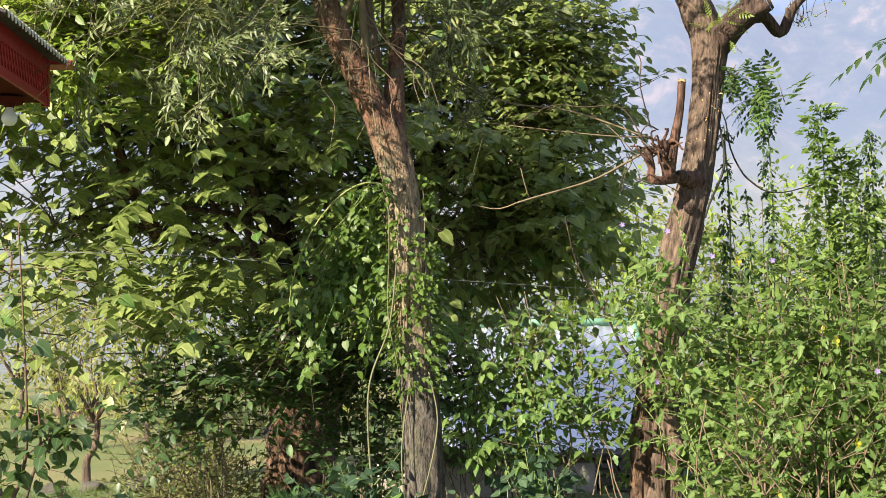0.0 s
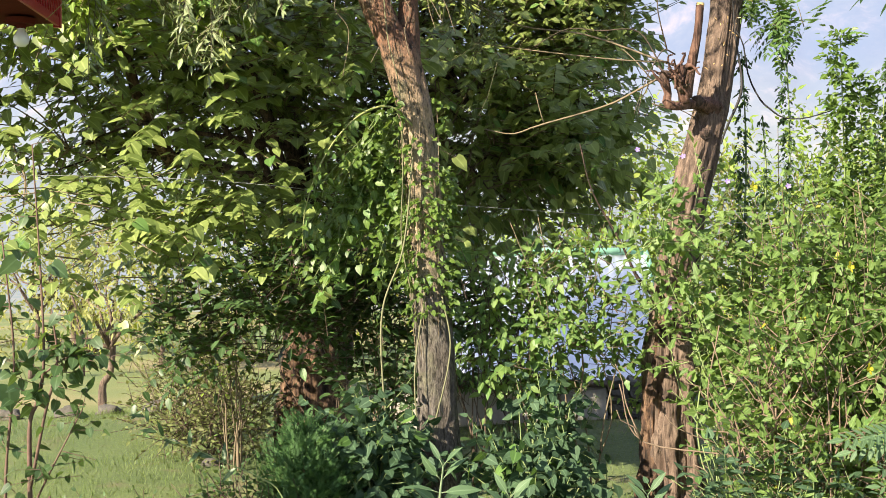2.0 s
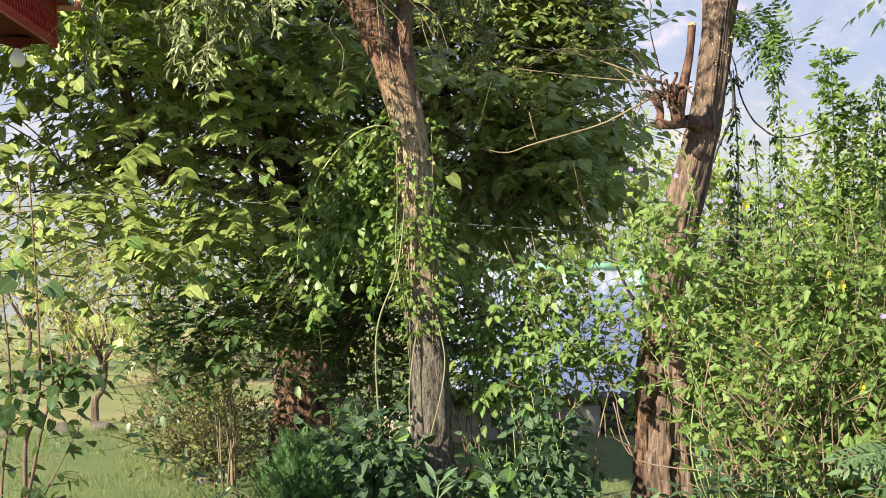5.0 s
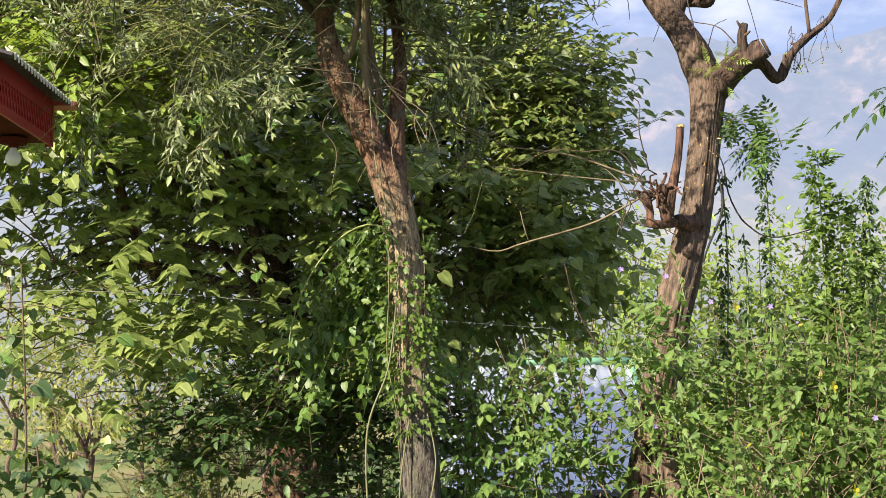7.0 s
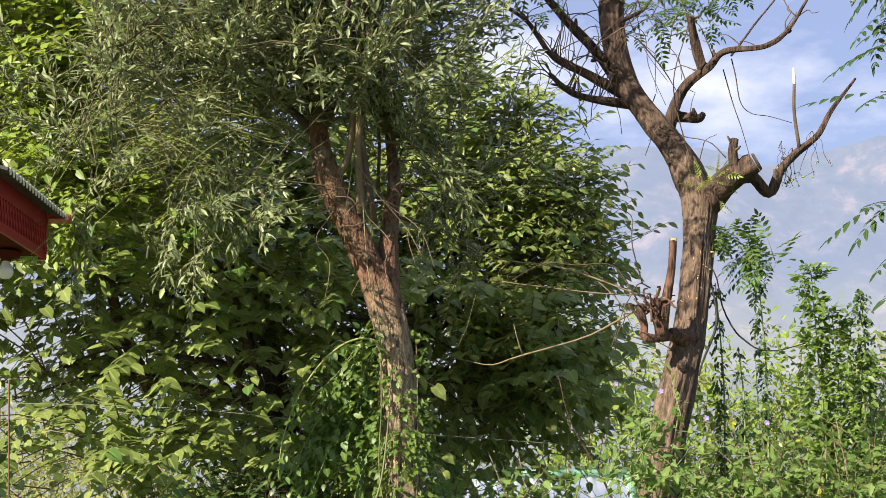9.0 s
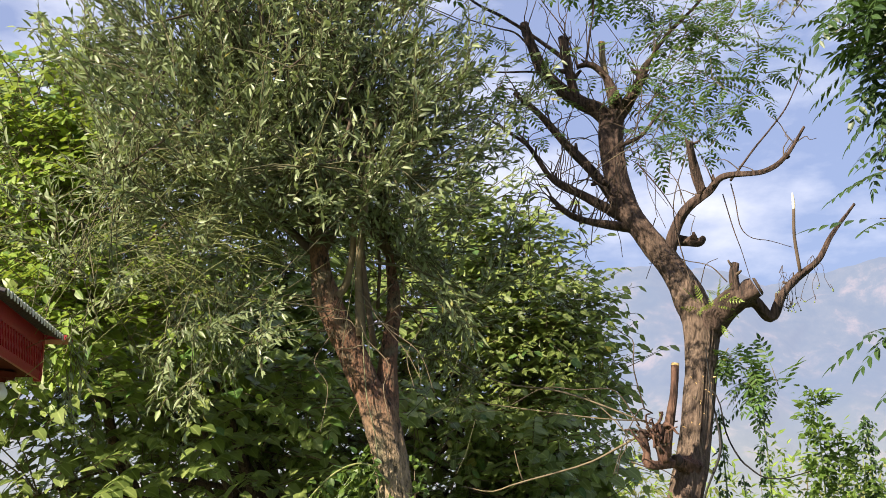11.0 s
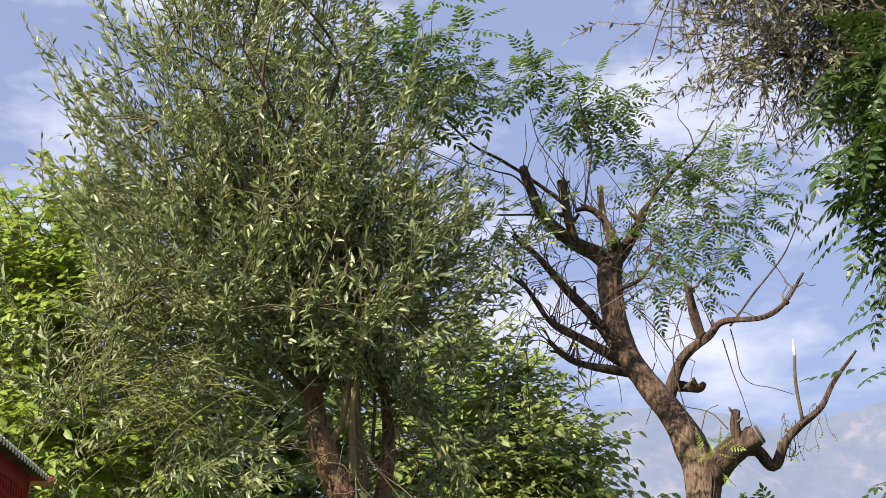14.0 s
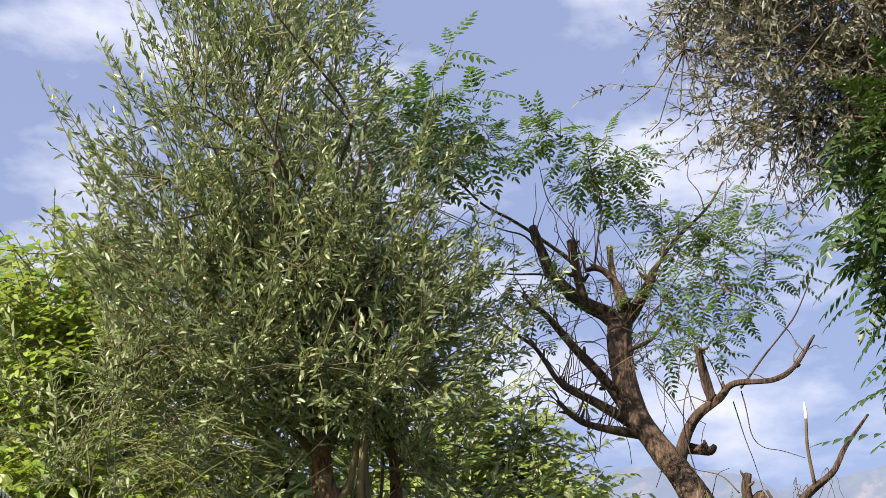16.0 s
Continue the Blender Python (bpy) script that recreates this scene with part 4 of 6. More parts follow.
    for k in range(46):
        a = np.array(ends["abccccddcc"[k % 10]]) + RNG.normal(size=3) * 0.09
        w = RNG.normal(size=3) * (0.30, 0.15, 0.32) + (0, 0, 0.12 if k % 10 > 2 else 0.25)
        thin.append(tube(arc(a, a + w, 0.0042, 0.0018, 0.5, 0.05), 4, 0.04))
    for k in range(14):
        a = np.array((RNG.uniform(0.5, 1.6), RNG.uniform(6.7, 7.2), RNG.uniform(3.9, 4.5)))
        thin.append(tube(arc(a, a + (RNG.normal() * 0.12, 0, -RNG.uniform(0.2, 0.6)), 0.0035, 0.002, 0.4, 0.12), 4, 0.06))
    for rows in big_limbs[4:8]:
        c = curve(rows, 40)
        for k in range(12):
            a = c[RNG.integers(8, 39), :3]
            thin.append(tube(arc(a, a + RNG.normal(size=3) * (0.16, 0.08, 0.12) + (-0.04, 0, 0.10), 0.0045, 0.002, 0.3, 0.06), 5, 0.03))
    # pale chips of torn bark round the stub
    for k in range(20):
        z = RNG.uniform(2.48, 2.80)
        at = np.array((1.30 + 0.28 * (z - 2.2) + 0.045 * RNG.normal(), 6.335 + 0.12 * (z - 2.39) - 0.03, z))
        v, f, u = moved(LEAFLET, at, (RNG.normal(), -0.6, RNG.normal()), RNG.uniform(0.012, 0.026), (0.3, -1, 0.4))
        child("bark_chip", mesh_of("bark_chip", v, f, M_CUT, u), root)
    for k in range(26):
        row = curve(big_limbs[k % 10], 40)[RNG.integers(4, 34)]
        d = unit(RNG.normal(size=3) * (1, 0.5, 1) + (0, -0.3, 0.2))
        a, r = row[:3] + d * row[3] * 0.5, 0.45 * row[3] + 0.004
        limb("spur", [(*a, r), (*(a + d * row[3] * 1.0), 0.8 * r), (*(a + d * (row[3] + RNG.uniform(0.01, 0.05)) + (0, 0, 0.01)), 0.45 * r)], M_BARKTOP, root, 8, step=0.012, rough=0.5, lumps=0.4, seed=70 + k)
    knuckle = []
    for k in range(22):
        a = np.array((RNG.uniform(1.08, 1.21), 6.11 + 0.02 * RNG.normal(), RNG.uniform(2.36, 2.48)))
        w = unit(RNG.normal(size=3) * (1, 0.6, 0.7) + (-0.3, -0.3, 0.5)) * RNG.uniform(0.04, 0.13)
        knuckle.append(tube(arc(a, a + w, RNG.uniform(0.006, 0.014), 0.004, 0.3, 0.10), 6, 0.015, rough=0.5, lumps=0.4, seed=k))
    child("knuckle_growth", mesh_of("knuckle_growth", *joined(knuckle), M_BARKRED, smooth=True), root, "short knotted broken shoots", "stuff")
    for rows in big_limbs:
        c = curve(rows, 40)
        for k in range(2):
            i = RNG.integers(6, 38)
            d = unit(RNG.normal(size=3) + (0, -0.2, 0.3))
            a = c[i, :3] + d * c[i, 3] * 0.6
            r = min(0.012, 0.4 * c[i, 3])
            thin.append(tube([(*a, r), (*(a + d * 0.022), 0.9 * r), (*(a + d * (0.035 + 0.02 * RNG.random()) + (0, 0, 0.01)), 0.6 * r)], 6, 0.02, rough=0.3, seed=k))
    for rows in big_limbs[:7]:
        c = curve(rows, 40)
        for k in range(7):
            a = c[RNG.integers(6, 39), :3]
            rise = RNG.uniform(0.18, 0.55)
            thin.append(tube(arc(a, a + (0.10 * RNG.normal(), 0.06 * RNG.normal(), rise), 0.0055, 0.002, 0.0, 0.05), 5, 0.05))
    v, t = joined(thin)
    child("fine_twigwork", mesh_of("fine_twigwork", v, t, M_TWIG_DARK), root, "thin bare grey-brown twigs", "stuff")
    # feathery leaves on shoots
    groups = [((-0.22, 7.0, 5.85, 0.60, 0.35, 0.60), 62, 0.25), ((0.34, 7.3, 5.98, 0.36, 0.3, 0.22), 10, 0.22), ((0.90, 7.3, 5.98, 0.42, 0.3, 0.24), 17, 0.22), ((1.20, 7.35, 5.80, 0.36, 0.3, 0.32), 17, 0.21), ((1.68, 7.4, 5.42, 0.46, 0.35, 0.36), 22, 0.19), ((2.02, 7.4, 5.45, 0.36, 0.3, 0.32), 15, 0.19), ((1.90, 7.35, 5.05, 0.46, 0.35, 0.26), 20, 0.19), ((2.20, 7.3, 5.15, 0.30, 0.3, 0.24), 7, 0.20), ((1.42, 7.3, 4.98, 0.30, 0.25, 0.26), 14, 0.17), ((1.46, 7.25, 4.46, 0.26, 0.3, 0.24), 8, 0.18), ((1.75, 7.3, 4.66, 0.36, 0.3, 0.22), 12, 0.18), ((0.42, 7.2, 4.95, 0.30, 0.3, 0.28), 9, 0.17), ((0.55, 7.0, 4.60, 0.34, 0.3, 0.30), 9, 0.17), ((1.86, 6.55, 2.80, 0.13, 0.08, 0.09), 9, 0.20), ((1.64, 6.5, 2.92, 0.07, 0.06, 0.07), 4, 0.15)]
    P, D, N, S, st = [], [], [], [], []
    limb_rows = [np.array(r) for r in big_limbs[1:7]]
    limb_rows.append(np.array([(0.87, 7.33, 5.13, 0.017), (0.63, 7.34, 5.33, 0.012), (0.26, 7.3, 5.54, 0.010), (0.08, 7.25, 5.70, 0.008), (-0.05, 7.2, 5.95, 0.006)]))
    limb_rows.append(np.array([(1.02, 7.32, 5.06, 0.009), (1.09, 7.32, 5.55, 0.007), (0.99, 7.32, 6.10, 0.004)]))
    for blob, n, size in groups:
        p, o = in_blobs([blob], n, 0.5)
        up = 0.55 if blob[2] > 3.5 else 0.15
        d = unit(0.6 * o * (1, 1, 0.5) + 0.7 * up * UP + RNG.normal(size=p.shape) * 0.3)
        c, ld, nn, s, e = twigs(p - 0.1 * d, d, 0.22 if blob[2] > 3.5 else 0.12, 5, 62, 0.10, size, 0.9, 0.85, 0.32, blob[2] < 3.5, sunny=0.45)
        P.append(c), D.append(ld), N.append(nn), S.append(s)
        st.append(sticks(p - 0.1 * d, e, 0.004, 0.002, 0.02))
        if blob[2] > 3.5:
            st.append(joins(p - 0.1 * d, limb_rows, 0.25, 0.0045, 0.0025))
    leaves("crown", FEATHER_BROAD, np.vstack(P), np.vstack(D), np.vstack(N), np.concatenate(S), M_PINN, root, 60, M_SINGLE, "sparse feathery green leaves", "feather_leaf")
    v, t = joined(st)
    child("twigwork", mesh_of("twigwork", v, t, M_TWIG), root, "", "stuff")
    # small berries on hanging forked stalks
    bm, stalk = bmesh.new(), []
    for x, z in ((2.02, 3.46), (2.20, 3.52), (2.08, 3.42)):
        for k in range(4):
            e = np.array((x + RNG.normal() * 0.05, 6.56 + RNG.normal() * 0.02, z - RNG.uniform(0.16, 0.30)))
            stalk.append(tube(arc((x, 6.56, z), e, 0.0016, 0.0011, 0.3, 0.06), 4, 0.03))
            for m in range(2):
                g = e + RNG.normal(size=3) * (0.022, 0.01, 0.014)
                stalk.append(tube([(*(e + (0, 0, 0.025)), 0.001), (*g, 0.001)], 3, 0.03))
                bmesh.ops.create_icosphere(bm, subdivisions=1, radius=0.006, matrix=Matrix.Translation(Vector(g)))
    part("berries", bm, M_STEM, root)["kind"] = "stuff"
    child("berry_stalks", mesh_of("berry_stalks", *joined(stalk), M_TWIG_DARK), root, "", "stuff")
    # bright tuft in the fork and pale flakes on the trunk
    p, o = in_blobs([(1.56, 6.47, 3.15, 0.07, 0.05, 0.08)], 10, 0.5)
    c, ld, nn, s, e = twigs(p, unit(o + 0.5 * UP - (0, 0.8, 0)), 0.08, 3, 60, 0.1, 0.11, 1, 0.5, 0.1, True)
    leaves("tuft", FEATHER, c, ld, nn, s, M_LIME, root)


# ---- the broad-leaved tree behind the willow ----
def build_broadleaf():
    root = thing("broadleaf_tree", (-1.1, 8.7, 0.0), "large broad-leaved tree with heart-shaped leaves on drooping sprays", "tree", "garden trees")
    limb("trunk", [(-1.10, 8.7, -0.25, 0.34), (-1.10, 8.7, 0.15, 0.26), (-1.10, 8.7, 0.45, 0.225), (-1.12, 8.75, 0.8, 0.20), (-1.20, 8.9, 1.1, 0.16)], M_BARK3, root, 40, step=0.035, rough=0.22, furrow=0.45, lumps=0.16, seed=44)
    # Dark bark on inner trunk and limbs imitates shade inside the crown
    limb("upper_trunk", [(-1.16, 8.85, 0.95, 0.17), (-1.22, 9.15, 1.3, 0.13), (-1.35, 10.2, 2.0, 0.11), (-1.6, 10.9, 3.0, 0.09)], M_BARKTOP, root, 20, step=0.05, rough=0.3, furrow=0.3, lumps=0.2, seed=45)
    limb("trunk_fork", [(-0.93, 8.75, -0.25, 0.20), (-0.93, 8.75, 0.3, 0.15), (-0.95, 8.8, 0.6, 0.13), (-0.8, 9.4, 1.4, 0.11), (-0.5, 10.6, 2.6, 0.09)], M_BARK2, root, 26, step=0.04, rough=0.3, furrow=0.3, lumps=0.2, seed=46)
    blobs = [(-2.2, 9.9, 3.3, 1.35, 1.4, 1.6), (-3.2, 9.1, 2.3, 0.8, 0.5, 0.7), (-3.4, 9.8, 4.6, 1.3, 1.2, 1.2), (0.05, 10.0, 3.0, 1.35, 1.3, 1.6), (-1.4, 10.4, 3.9, 1.7, 1.2, 1.5), (-1.2, 10.6, 2.0, 1.4, 0.9, 1.0), (0.6, 9.5, 2.4, 0.85, 0.8, 0.7), (0.45, 9.8, 3.8, 0.8, 0.8, 0.7), (0.72, 9.3, 2.2, 0.70, 0.6, 0.60), (0.25, 9.0, 2.3, 0.8, 0.5, 0.7), (0.85, 9.6, 3.2, 0.70, 0.6, 0.7), (-3.2, 8.2, 4.3, 0.9, 0.7, 1.4), (-2.62, 7.0, 4.25, 0.52, 0.5, 1.05), (0.35, 9.7, 4.3, 0.75, 0.6, 0.85), (0.82, 9.6, 3.6, 0.58, 0.5, 0.70), (0.90, 9.3, 2.7, 0.55, 0.5, 0.60), (-1.25, 9.7, 4.35, 0.80, 0.5, 0.75)]
    limbs = []
    for k in range(30):
        b, _ = in_blobs([blobs[k % 17]], 1, 0.8)
        a = (-1.5 + 0.1 * RNG.normal(), 10.0, 2.0 + 1.0 * RNG.random()) if b[0][0] < -0.9 else (-0.6, 10.3, 2.0 + 0.8 * RNG.random())
        limbs.append(arc(a, b[0], 0.045 + 0.02 * RNG.random(), 0.008, 0.25, 0.05))
        limb("limb", [(x, y, z, 0.6 * r) for x, y, z, r in limbs[-1]], M_BARKTOP, root, 8, step=0.12)
    limb("limb", [(-1.9, 10.9, 2.2, 0.05), (-2.3, 10.5, 2.32, 0.05), (-2.7, 10.0, 2.38, 0.045), (-3.1, 9.7, 2.45, 0.035)], M_BARKTOP, root, 12, step=0.08, rough=0.3, seed=5)
    limb("limb", [(-2.4, 9.9, 2.25, 0.06), (-2.55, 9.5, 2.7, 0.05), (-2.65, 9.3, 3.2, 0.03)], M_BARK3, root, 10, step=0.08, rough=0.3, seed=6)
    # Extra crown masses, partly out of view, added to block sun from the hollow
    blobs += [(-4.3, 8.9, 4.1, 1.0, 0.9, 1.1), (-2.7, 8.1, 4.7, 0.9, 0.7, 0.9), (-4.6, 9.6, 3.0, 0.8, 0.8, 0.8)] + 2 * [(-3.15, 8.4, 3.55, 0.75, 0.55, 0.50)]

    def hollow(a):
        """The deep shaded hollow under the crown."""
        return (((a - (-1.85, 9.25, 2.28)) / (0.72, 1.25, 0.58)) ** 2).sum(1) < 1

    p, o = in_blobs(blobs, 4550, 0.40)
    keep = ~(hollow(p) & (RNG.random(len(p)) < 0.97))
    p, o = p[keep], o[keep]
    d = unit(0.8 * o * (1, 1, 0.35) + (0, -0.35, 0.05) + RNG.normal(size=p.shape) * 0.3)
    c, ld, nn, s, e = twigs(p - 0.2 * d, d, 0.52, 7, 62, 0.24, 0.132, 0.9, 0.58, 0.30, sunny=0.80)
    keep = ~hollow(c)
    c, ld, nn, s = c[keep], ld[keep], nn[keep], s[keep]
    turned = (c[:, 0] > -0.6) & (c[:, 0] + 0.45 * (c[:, 2] - 3.0) + 0.15 * RNG.normal(size=len(c)) < 0.75)
    nn[turned] = unit(nn[turned] - 0.2 * np.array(SUN_DIR) + 0.3 * UP)
    fine = (c[:, 0] + 0.35 * RNG.normal(size=len(c)) > -0.35) | (c[:, 1] > 10.0)
    leaves("crown", HEART_PLAIN, c[~fine], ld[~fine], nn[~fine], s[~fine], M_MULB, root, 140, M_SINGLE, "heart-shaped mid-green leaves")
    leaves("crown", OVATE_PLAIN, c[fine], ld[fine], nn[fine], 0.92 * s[fine], M_MULB, root, 60, M_SINGLE, "smaller pointed mid-green leaves")
    # leafy edge beside the bead tree, and sunlit shoots at the other edge
    pe, oe = in_blobs([(0.40, 9.3, 4.1, 0.85, 0.4, 0.72), (0.85, 9.2, 3.4, 0.60, 0.4, 0.70), (1.08, 9.2, 3.85, 0.36, 0.3, 0.50), (1.28, 9.2, 3.45, 0.24, 0.25, 0.36), (0.20, 9.3, 4.72, 0.45, 0.35, 0.38), (0.66, 9.3, 4.45, 0.32, 0.30, 0.26)], 660, 0.5)
    de = unit(0.7 * oe * (1, 1, 0.5) + (0, -0.3, 0.15) + RNG.normal(size=pe.shape) * 0.35)
    ce, le, ne, se, ee = twigs(pe - 0.2 * de, de, 0.45, 9, 60, 0.2, 0.105, 0.9, 0.5, 0.25, sunny=0.85)
    leaves("crown_edge", OVATE_PLAIN, ce, le, ne, se, M_MULB, root, 20, M_SINGLE, "pointed mid-green leaves")
    ph, oh = in_blobs([(0.75, 9.1, 2.45, 0.66, 0.3, 0.55), (0.98, 9.1, 2.30, 0.36, 0.25, 0.40), (0.05, 8.9, 1.60, 0.42, 0.22, 0.34)], 140, 0.5)
    dh = unit(0.7 * oh * (1, 1, 0.4) + (0.2, -0.3, 0.0) + RNG.normal(size=ph.shape) * 0.3)
    ch, lh, nh, sh, eh = twigs(ph - 0.2 * dh, dh, 0.45, 7, 55, 0.35, 0.135, 0.9, 0.3, 0.9, sunny=0.3)
    leaves("hanging_foliage", HEART, ch, lh, nh, sh, M_MULB, root, 30, M_SINGLE, "large drooping heart-shaped leaves")
    pl, ol = in_blobs([(-2.25, 6.7, 4.10, 0.50, 0.3, 0.80), (-2.10, 6.6, 3.30, 0.50, 0.25, 0.50), (-1.55, 6.7, 3.25, 0.50, 0.20, 0.45)], 520, 0.5)
    dl = unit(0.7 * ol + (0, -0.3, 0.2) + RNG.normal(size=pl.shape) * 0.35)
    cl, ll, nl, sl, el = twigs(pl - 0.2 * dl, dl, 0.42, 9, 60, 0.2, 0.090, 0.9, 0.55, 0.25, sunny=0.6)
    leaves("sunlit_foliage", OVATE_PLAIN, cl, ll, nl, sl, M_LIME, root, 20, M_LIME, "leaves coloured a brighter yellow-green for sunlight")
    pb, ob = in_blobs([(-2.4, 10.9, 2.9, 1.9, 0.5, 1.9), (-1.3, 11.2, 2.2, 1.6, 0.4, 1.2), (0.1, 10.9, 2.9, 1.2, 0.4, 1.5)], 420, 0.6)
    db = unit(0.5 * ob + RNG.normal(size=pb.shape) * 0.5)
    cb, lb, nb, sb, eb = twigs(pb - 0.2 * db, db, 0.5, 8, 60, 0.2, 0.20, 0.9, 0.4, 0.2, sunny=0.3)
    leaves("inner_crown", LEAFLET, cb, lb, nb, sb, M_MULB, root, 0, None, "shaded inner leaves")
    # long lit sprays that reach out of the shade
    n = 212
    q = np.stack([RNG.uniform(-2.95, -0.5, n), RNG.uniform(7.2, 8.3, n), RNG.choice([1.42, 1.60, 1.66, 1.74, 1.80, 1.86, 1.92, 2.95, 3.05, 3.2], n) + 0.09 * RNG.normal(size=n)], 1)
    m = np.arange(n) < 18
    q[m] = np.stack([RNG.uniform(-2.3, -1.0, 18), RNG.uniform(7.3, 8.0, 18), RNG.choice([2.28, 2.34, 2.75, 3.0], 18) + 0.05 * RNG.normal(size=18)], 1)
    m = (np.arange(n) >= n - 66) & (np.arange(n) < n - 42)
    q[m] = np.stack([RNG.uniform(0.15, 0.85, 24), RNG.uniform(8.3, 8.8, 24), RNG.uniform(2.1, 3.0, 24)], 1)
    m = np.arange(n) >= n - 42
    q[m] = np.stack([RNG.uniform(-1.9, -0.5, 42), RNG.uniform(7.0, 7.8, 42), RNG.uniform(2.45, 3.25, 42)], 1)
    d2 = unit(np.stack([RNG.uniform(-0.3, 1.0, n), RNG.uniform(-0.8, -0.35, n), RNG.normal(0.12, 0.16, n)], 1))
    c2, ld2, nn2, s2, e2 = twigs(q, d2, 0.8, 14, 60, 0.2, 0.130, 0.82, 0.75, 0.28, sunny=0.70)
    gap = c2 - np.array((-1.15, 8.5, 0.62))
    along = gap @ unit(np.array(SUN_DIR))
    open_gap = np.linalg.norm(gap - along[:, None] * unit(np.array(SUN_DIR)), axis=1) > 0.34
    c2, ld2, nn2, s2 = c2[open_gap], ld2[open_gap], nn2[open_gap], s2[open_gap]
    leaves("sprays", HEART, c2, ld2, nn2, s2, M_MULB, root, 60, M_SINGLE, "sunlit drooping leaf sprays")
    v, t = joined([sticks(p - 0.2 * d, e, 0.006, 0.0025, 0.03), sticks(q, e2, 0.006, 0.0025, -0.04), sticks(pe - 0.2 * de, ee, 0.004, 0.002, 0.03), sticks(ph - 0.2 * dh, eh, 0.004, 0.002, 0.03), sticks(pl - 0.2 * dl, el, 0.004, 0.002, 0.03), joins(p - 0.2 * d, limbs, 0.35, 0.009, 0.006)])
    child("twigwork", mesh_of("twigwork", v, t, M_TWIG), root, "", "stuff")


# ---- trees that lean into view from the side ----
def build_oleaster():
    root = thing("oleaster_tree", (3.9, 5.2, 0.0), "overhanging oleaster tree with dense silvery grey-green leaves", "tree", "garden trees")
    limb("trunk", [(3.9, 5.2, -0.1, 0.17), (3.85, 5.2, 1.0, 0.14), (3.7, 5.2, 2.4, 0.12), (3.4, 5.2, 3.8, 0.10), (3.0, 5.2, 4.9, 0.07)], M_BARK2, root, 20, step=0.08, rough=0.2, furrow=0.2, seed=71)
    blobs = [(2.05, 5.1, 5.15, 0.95, 0.7, 0.62), (2.9, 5.2, 5.4, 1.0, 0.8, 1.0), (1.55, 5.1, 5.75, 0.55, 0.6, 0.5), (2.0, 5.0, 6.1, 0.9, 0.7, 0.6)]
    limbs = []
    for k in range(16):
        b, _ = in_blobs([blobs[k % 4]], 1, 0.7)
        limbs.append(arc((3.25 - 0.3 * RNG.random(), 5.2, 4.0 + 0.8 * RNG.random()), b[0], 0.035, 0.006, 0.2))
        limb("limb", limbs[-1], M_BARK2, root, 7, step=0.1)
    p, o = in_blobs(blobs, 4400, 0.5)
    d = unit(0.8 * o + (-0.15, -0.1, -0.1) + RNG.normal(size=p.shape) * 0.45)
    c, ld, nn, s, e = twigs(p - 0.1 * d, d, 0.20, 12, 50, 0.15, 0.058, 0.9, 0.25, 0.05, True, sunny=0.7)
    leaves("crown", NARROW, c, ld, nn, s, M_OLIVE, root, 60, M_OLIVE, "silvery narrow leaves")
    v, t = joined([sticks(p - 0.1 * d, e, 0.0035, 0.0018, 0.05), joins(p - 0.1 * d, limbs, 0.3)])
    child("twigwork", mesh_of("twigwork", v, t, M_TWIG_DARK), root, "", "stuff")


def build_ash():
    root = thing("ash_tree", (3.3, 4.6, 0.0), "slender tree with dark green feathery leaves reaching into view", "tree", "garden trees")
    limb("trunk", [(3.3, 4.6, -0.1, 0.08), (3.2, 4.6, 1.5, 0.065), (2.9, 4.65, 3.0, 0.05), (2.5, 4.7, 4.3, 0.03)], M_BARK2, root, 14, step=0.08, rough=0.15, seed=81)
    blobs = [(2.22, 4.75, 4.15, 0.40, 0.4, 0.40), (2.36, 4.75, 3.75, 0.32, 0.3, 0.26), (2.45, 4.7, 4.6, 0.5, 0.4, 0.4)]
    p, o = in_blobs(blobs, 270, 0.5)
    d = unit(0.7 * o + (-0.4, -0.1, -0.15) + RNG.normal(size=p.shape) * 0.25)
    c, ld, nn, s, e = twigs(p - 0.1 * d, d, 0.25, 4, 60, 0.15, 0.26, 0.9, 0.7, 0.3, True)
    q = np.array([(2.05, 4.75, 3.42), (2.0, 4.75, 3.18), (2.0, 4.8, 2.72), (2.05, 4.75, 2.55), (2.1, 4.7, 2.42), (2.05, 4.7, 2.75)])
    d2 = unit(np.array([(-1, 0.1, -0.1)] * 6) + RNG.normal(size=q.shape) * 0.15)
    c2, ld2, nn2, s2, e2 = twigs(q, d2, 0.1, 2, 35, 0.1, 0.26, 1, 0.8, 0.2)
    leaves("crown", FEATHER_BROAD, np.vstack([c, c2]), np.vstack([ld, ld2]), np.vstack([nn, nn2]), np.concatenate([s, s2]), M_PINN_DARK, root, 40, M_CREEPDARK, "feathery dark green leaves", "feather_leaf")
    stem = [np.array([(3.2, 4.6, 1.5, 0.065), (2.9, 4.65, 3.0, 0.05), (2.5, 4.7, 4.3, 0.03)])]
    v, t = joined([sticks(p - 0.1 * d, e, 0.004, 0.002, 0.05), joins(p - 0.1 * d, stem, 0.5), joins(q, stem, 1.0, 0.008, 0.004), sticks(q, e2, 0.004, 0.003)])
    child("twigwork", mesh_of("twigwork", v, t, M_TWIG), root, "", "stuff")


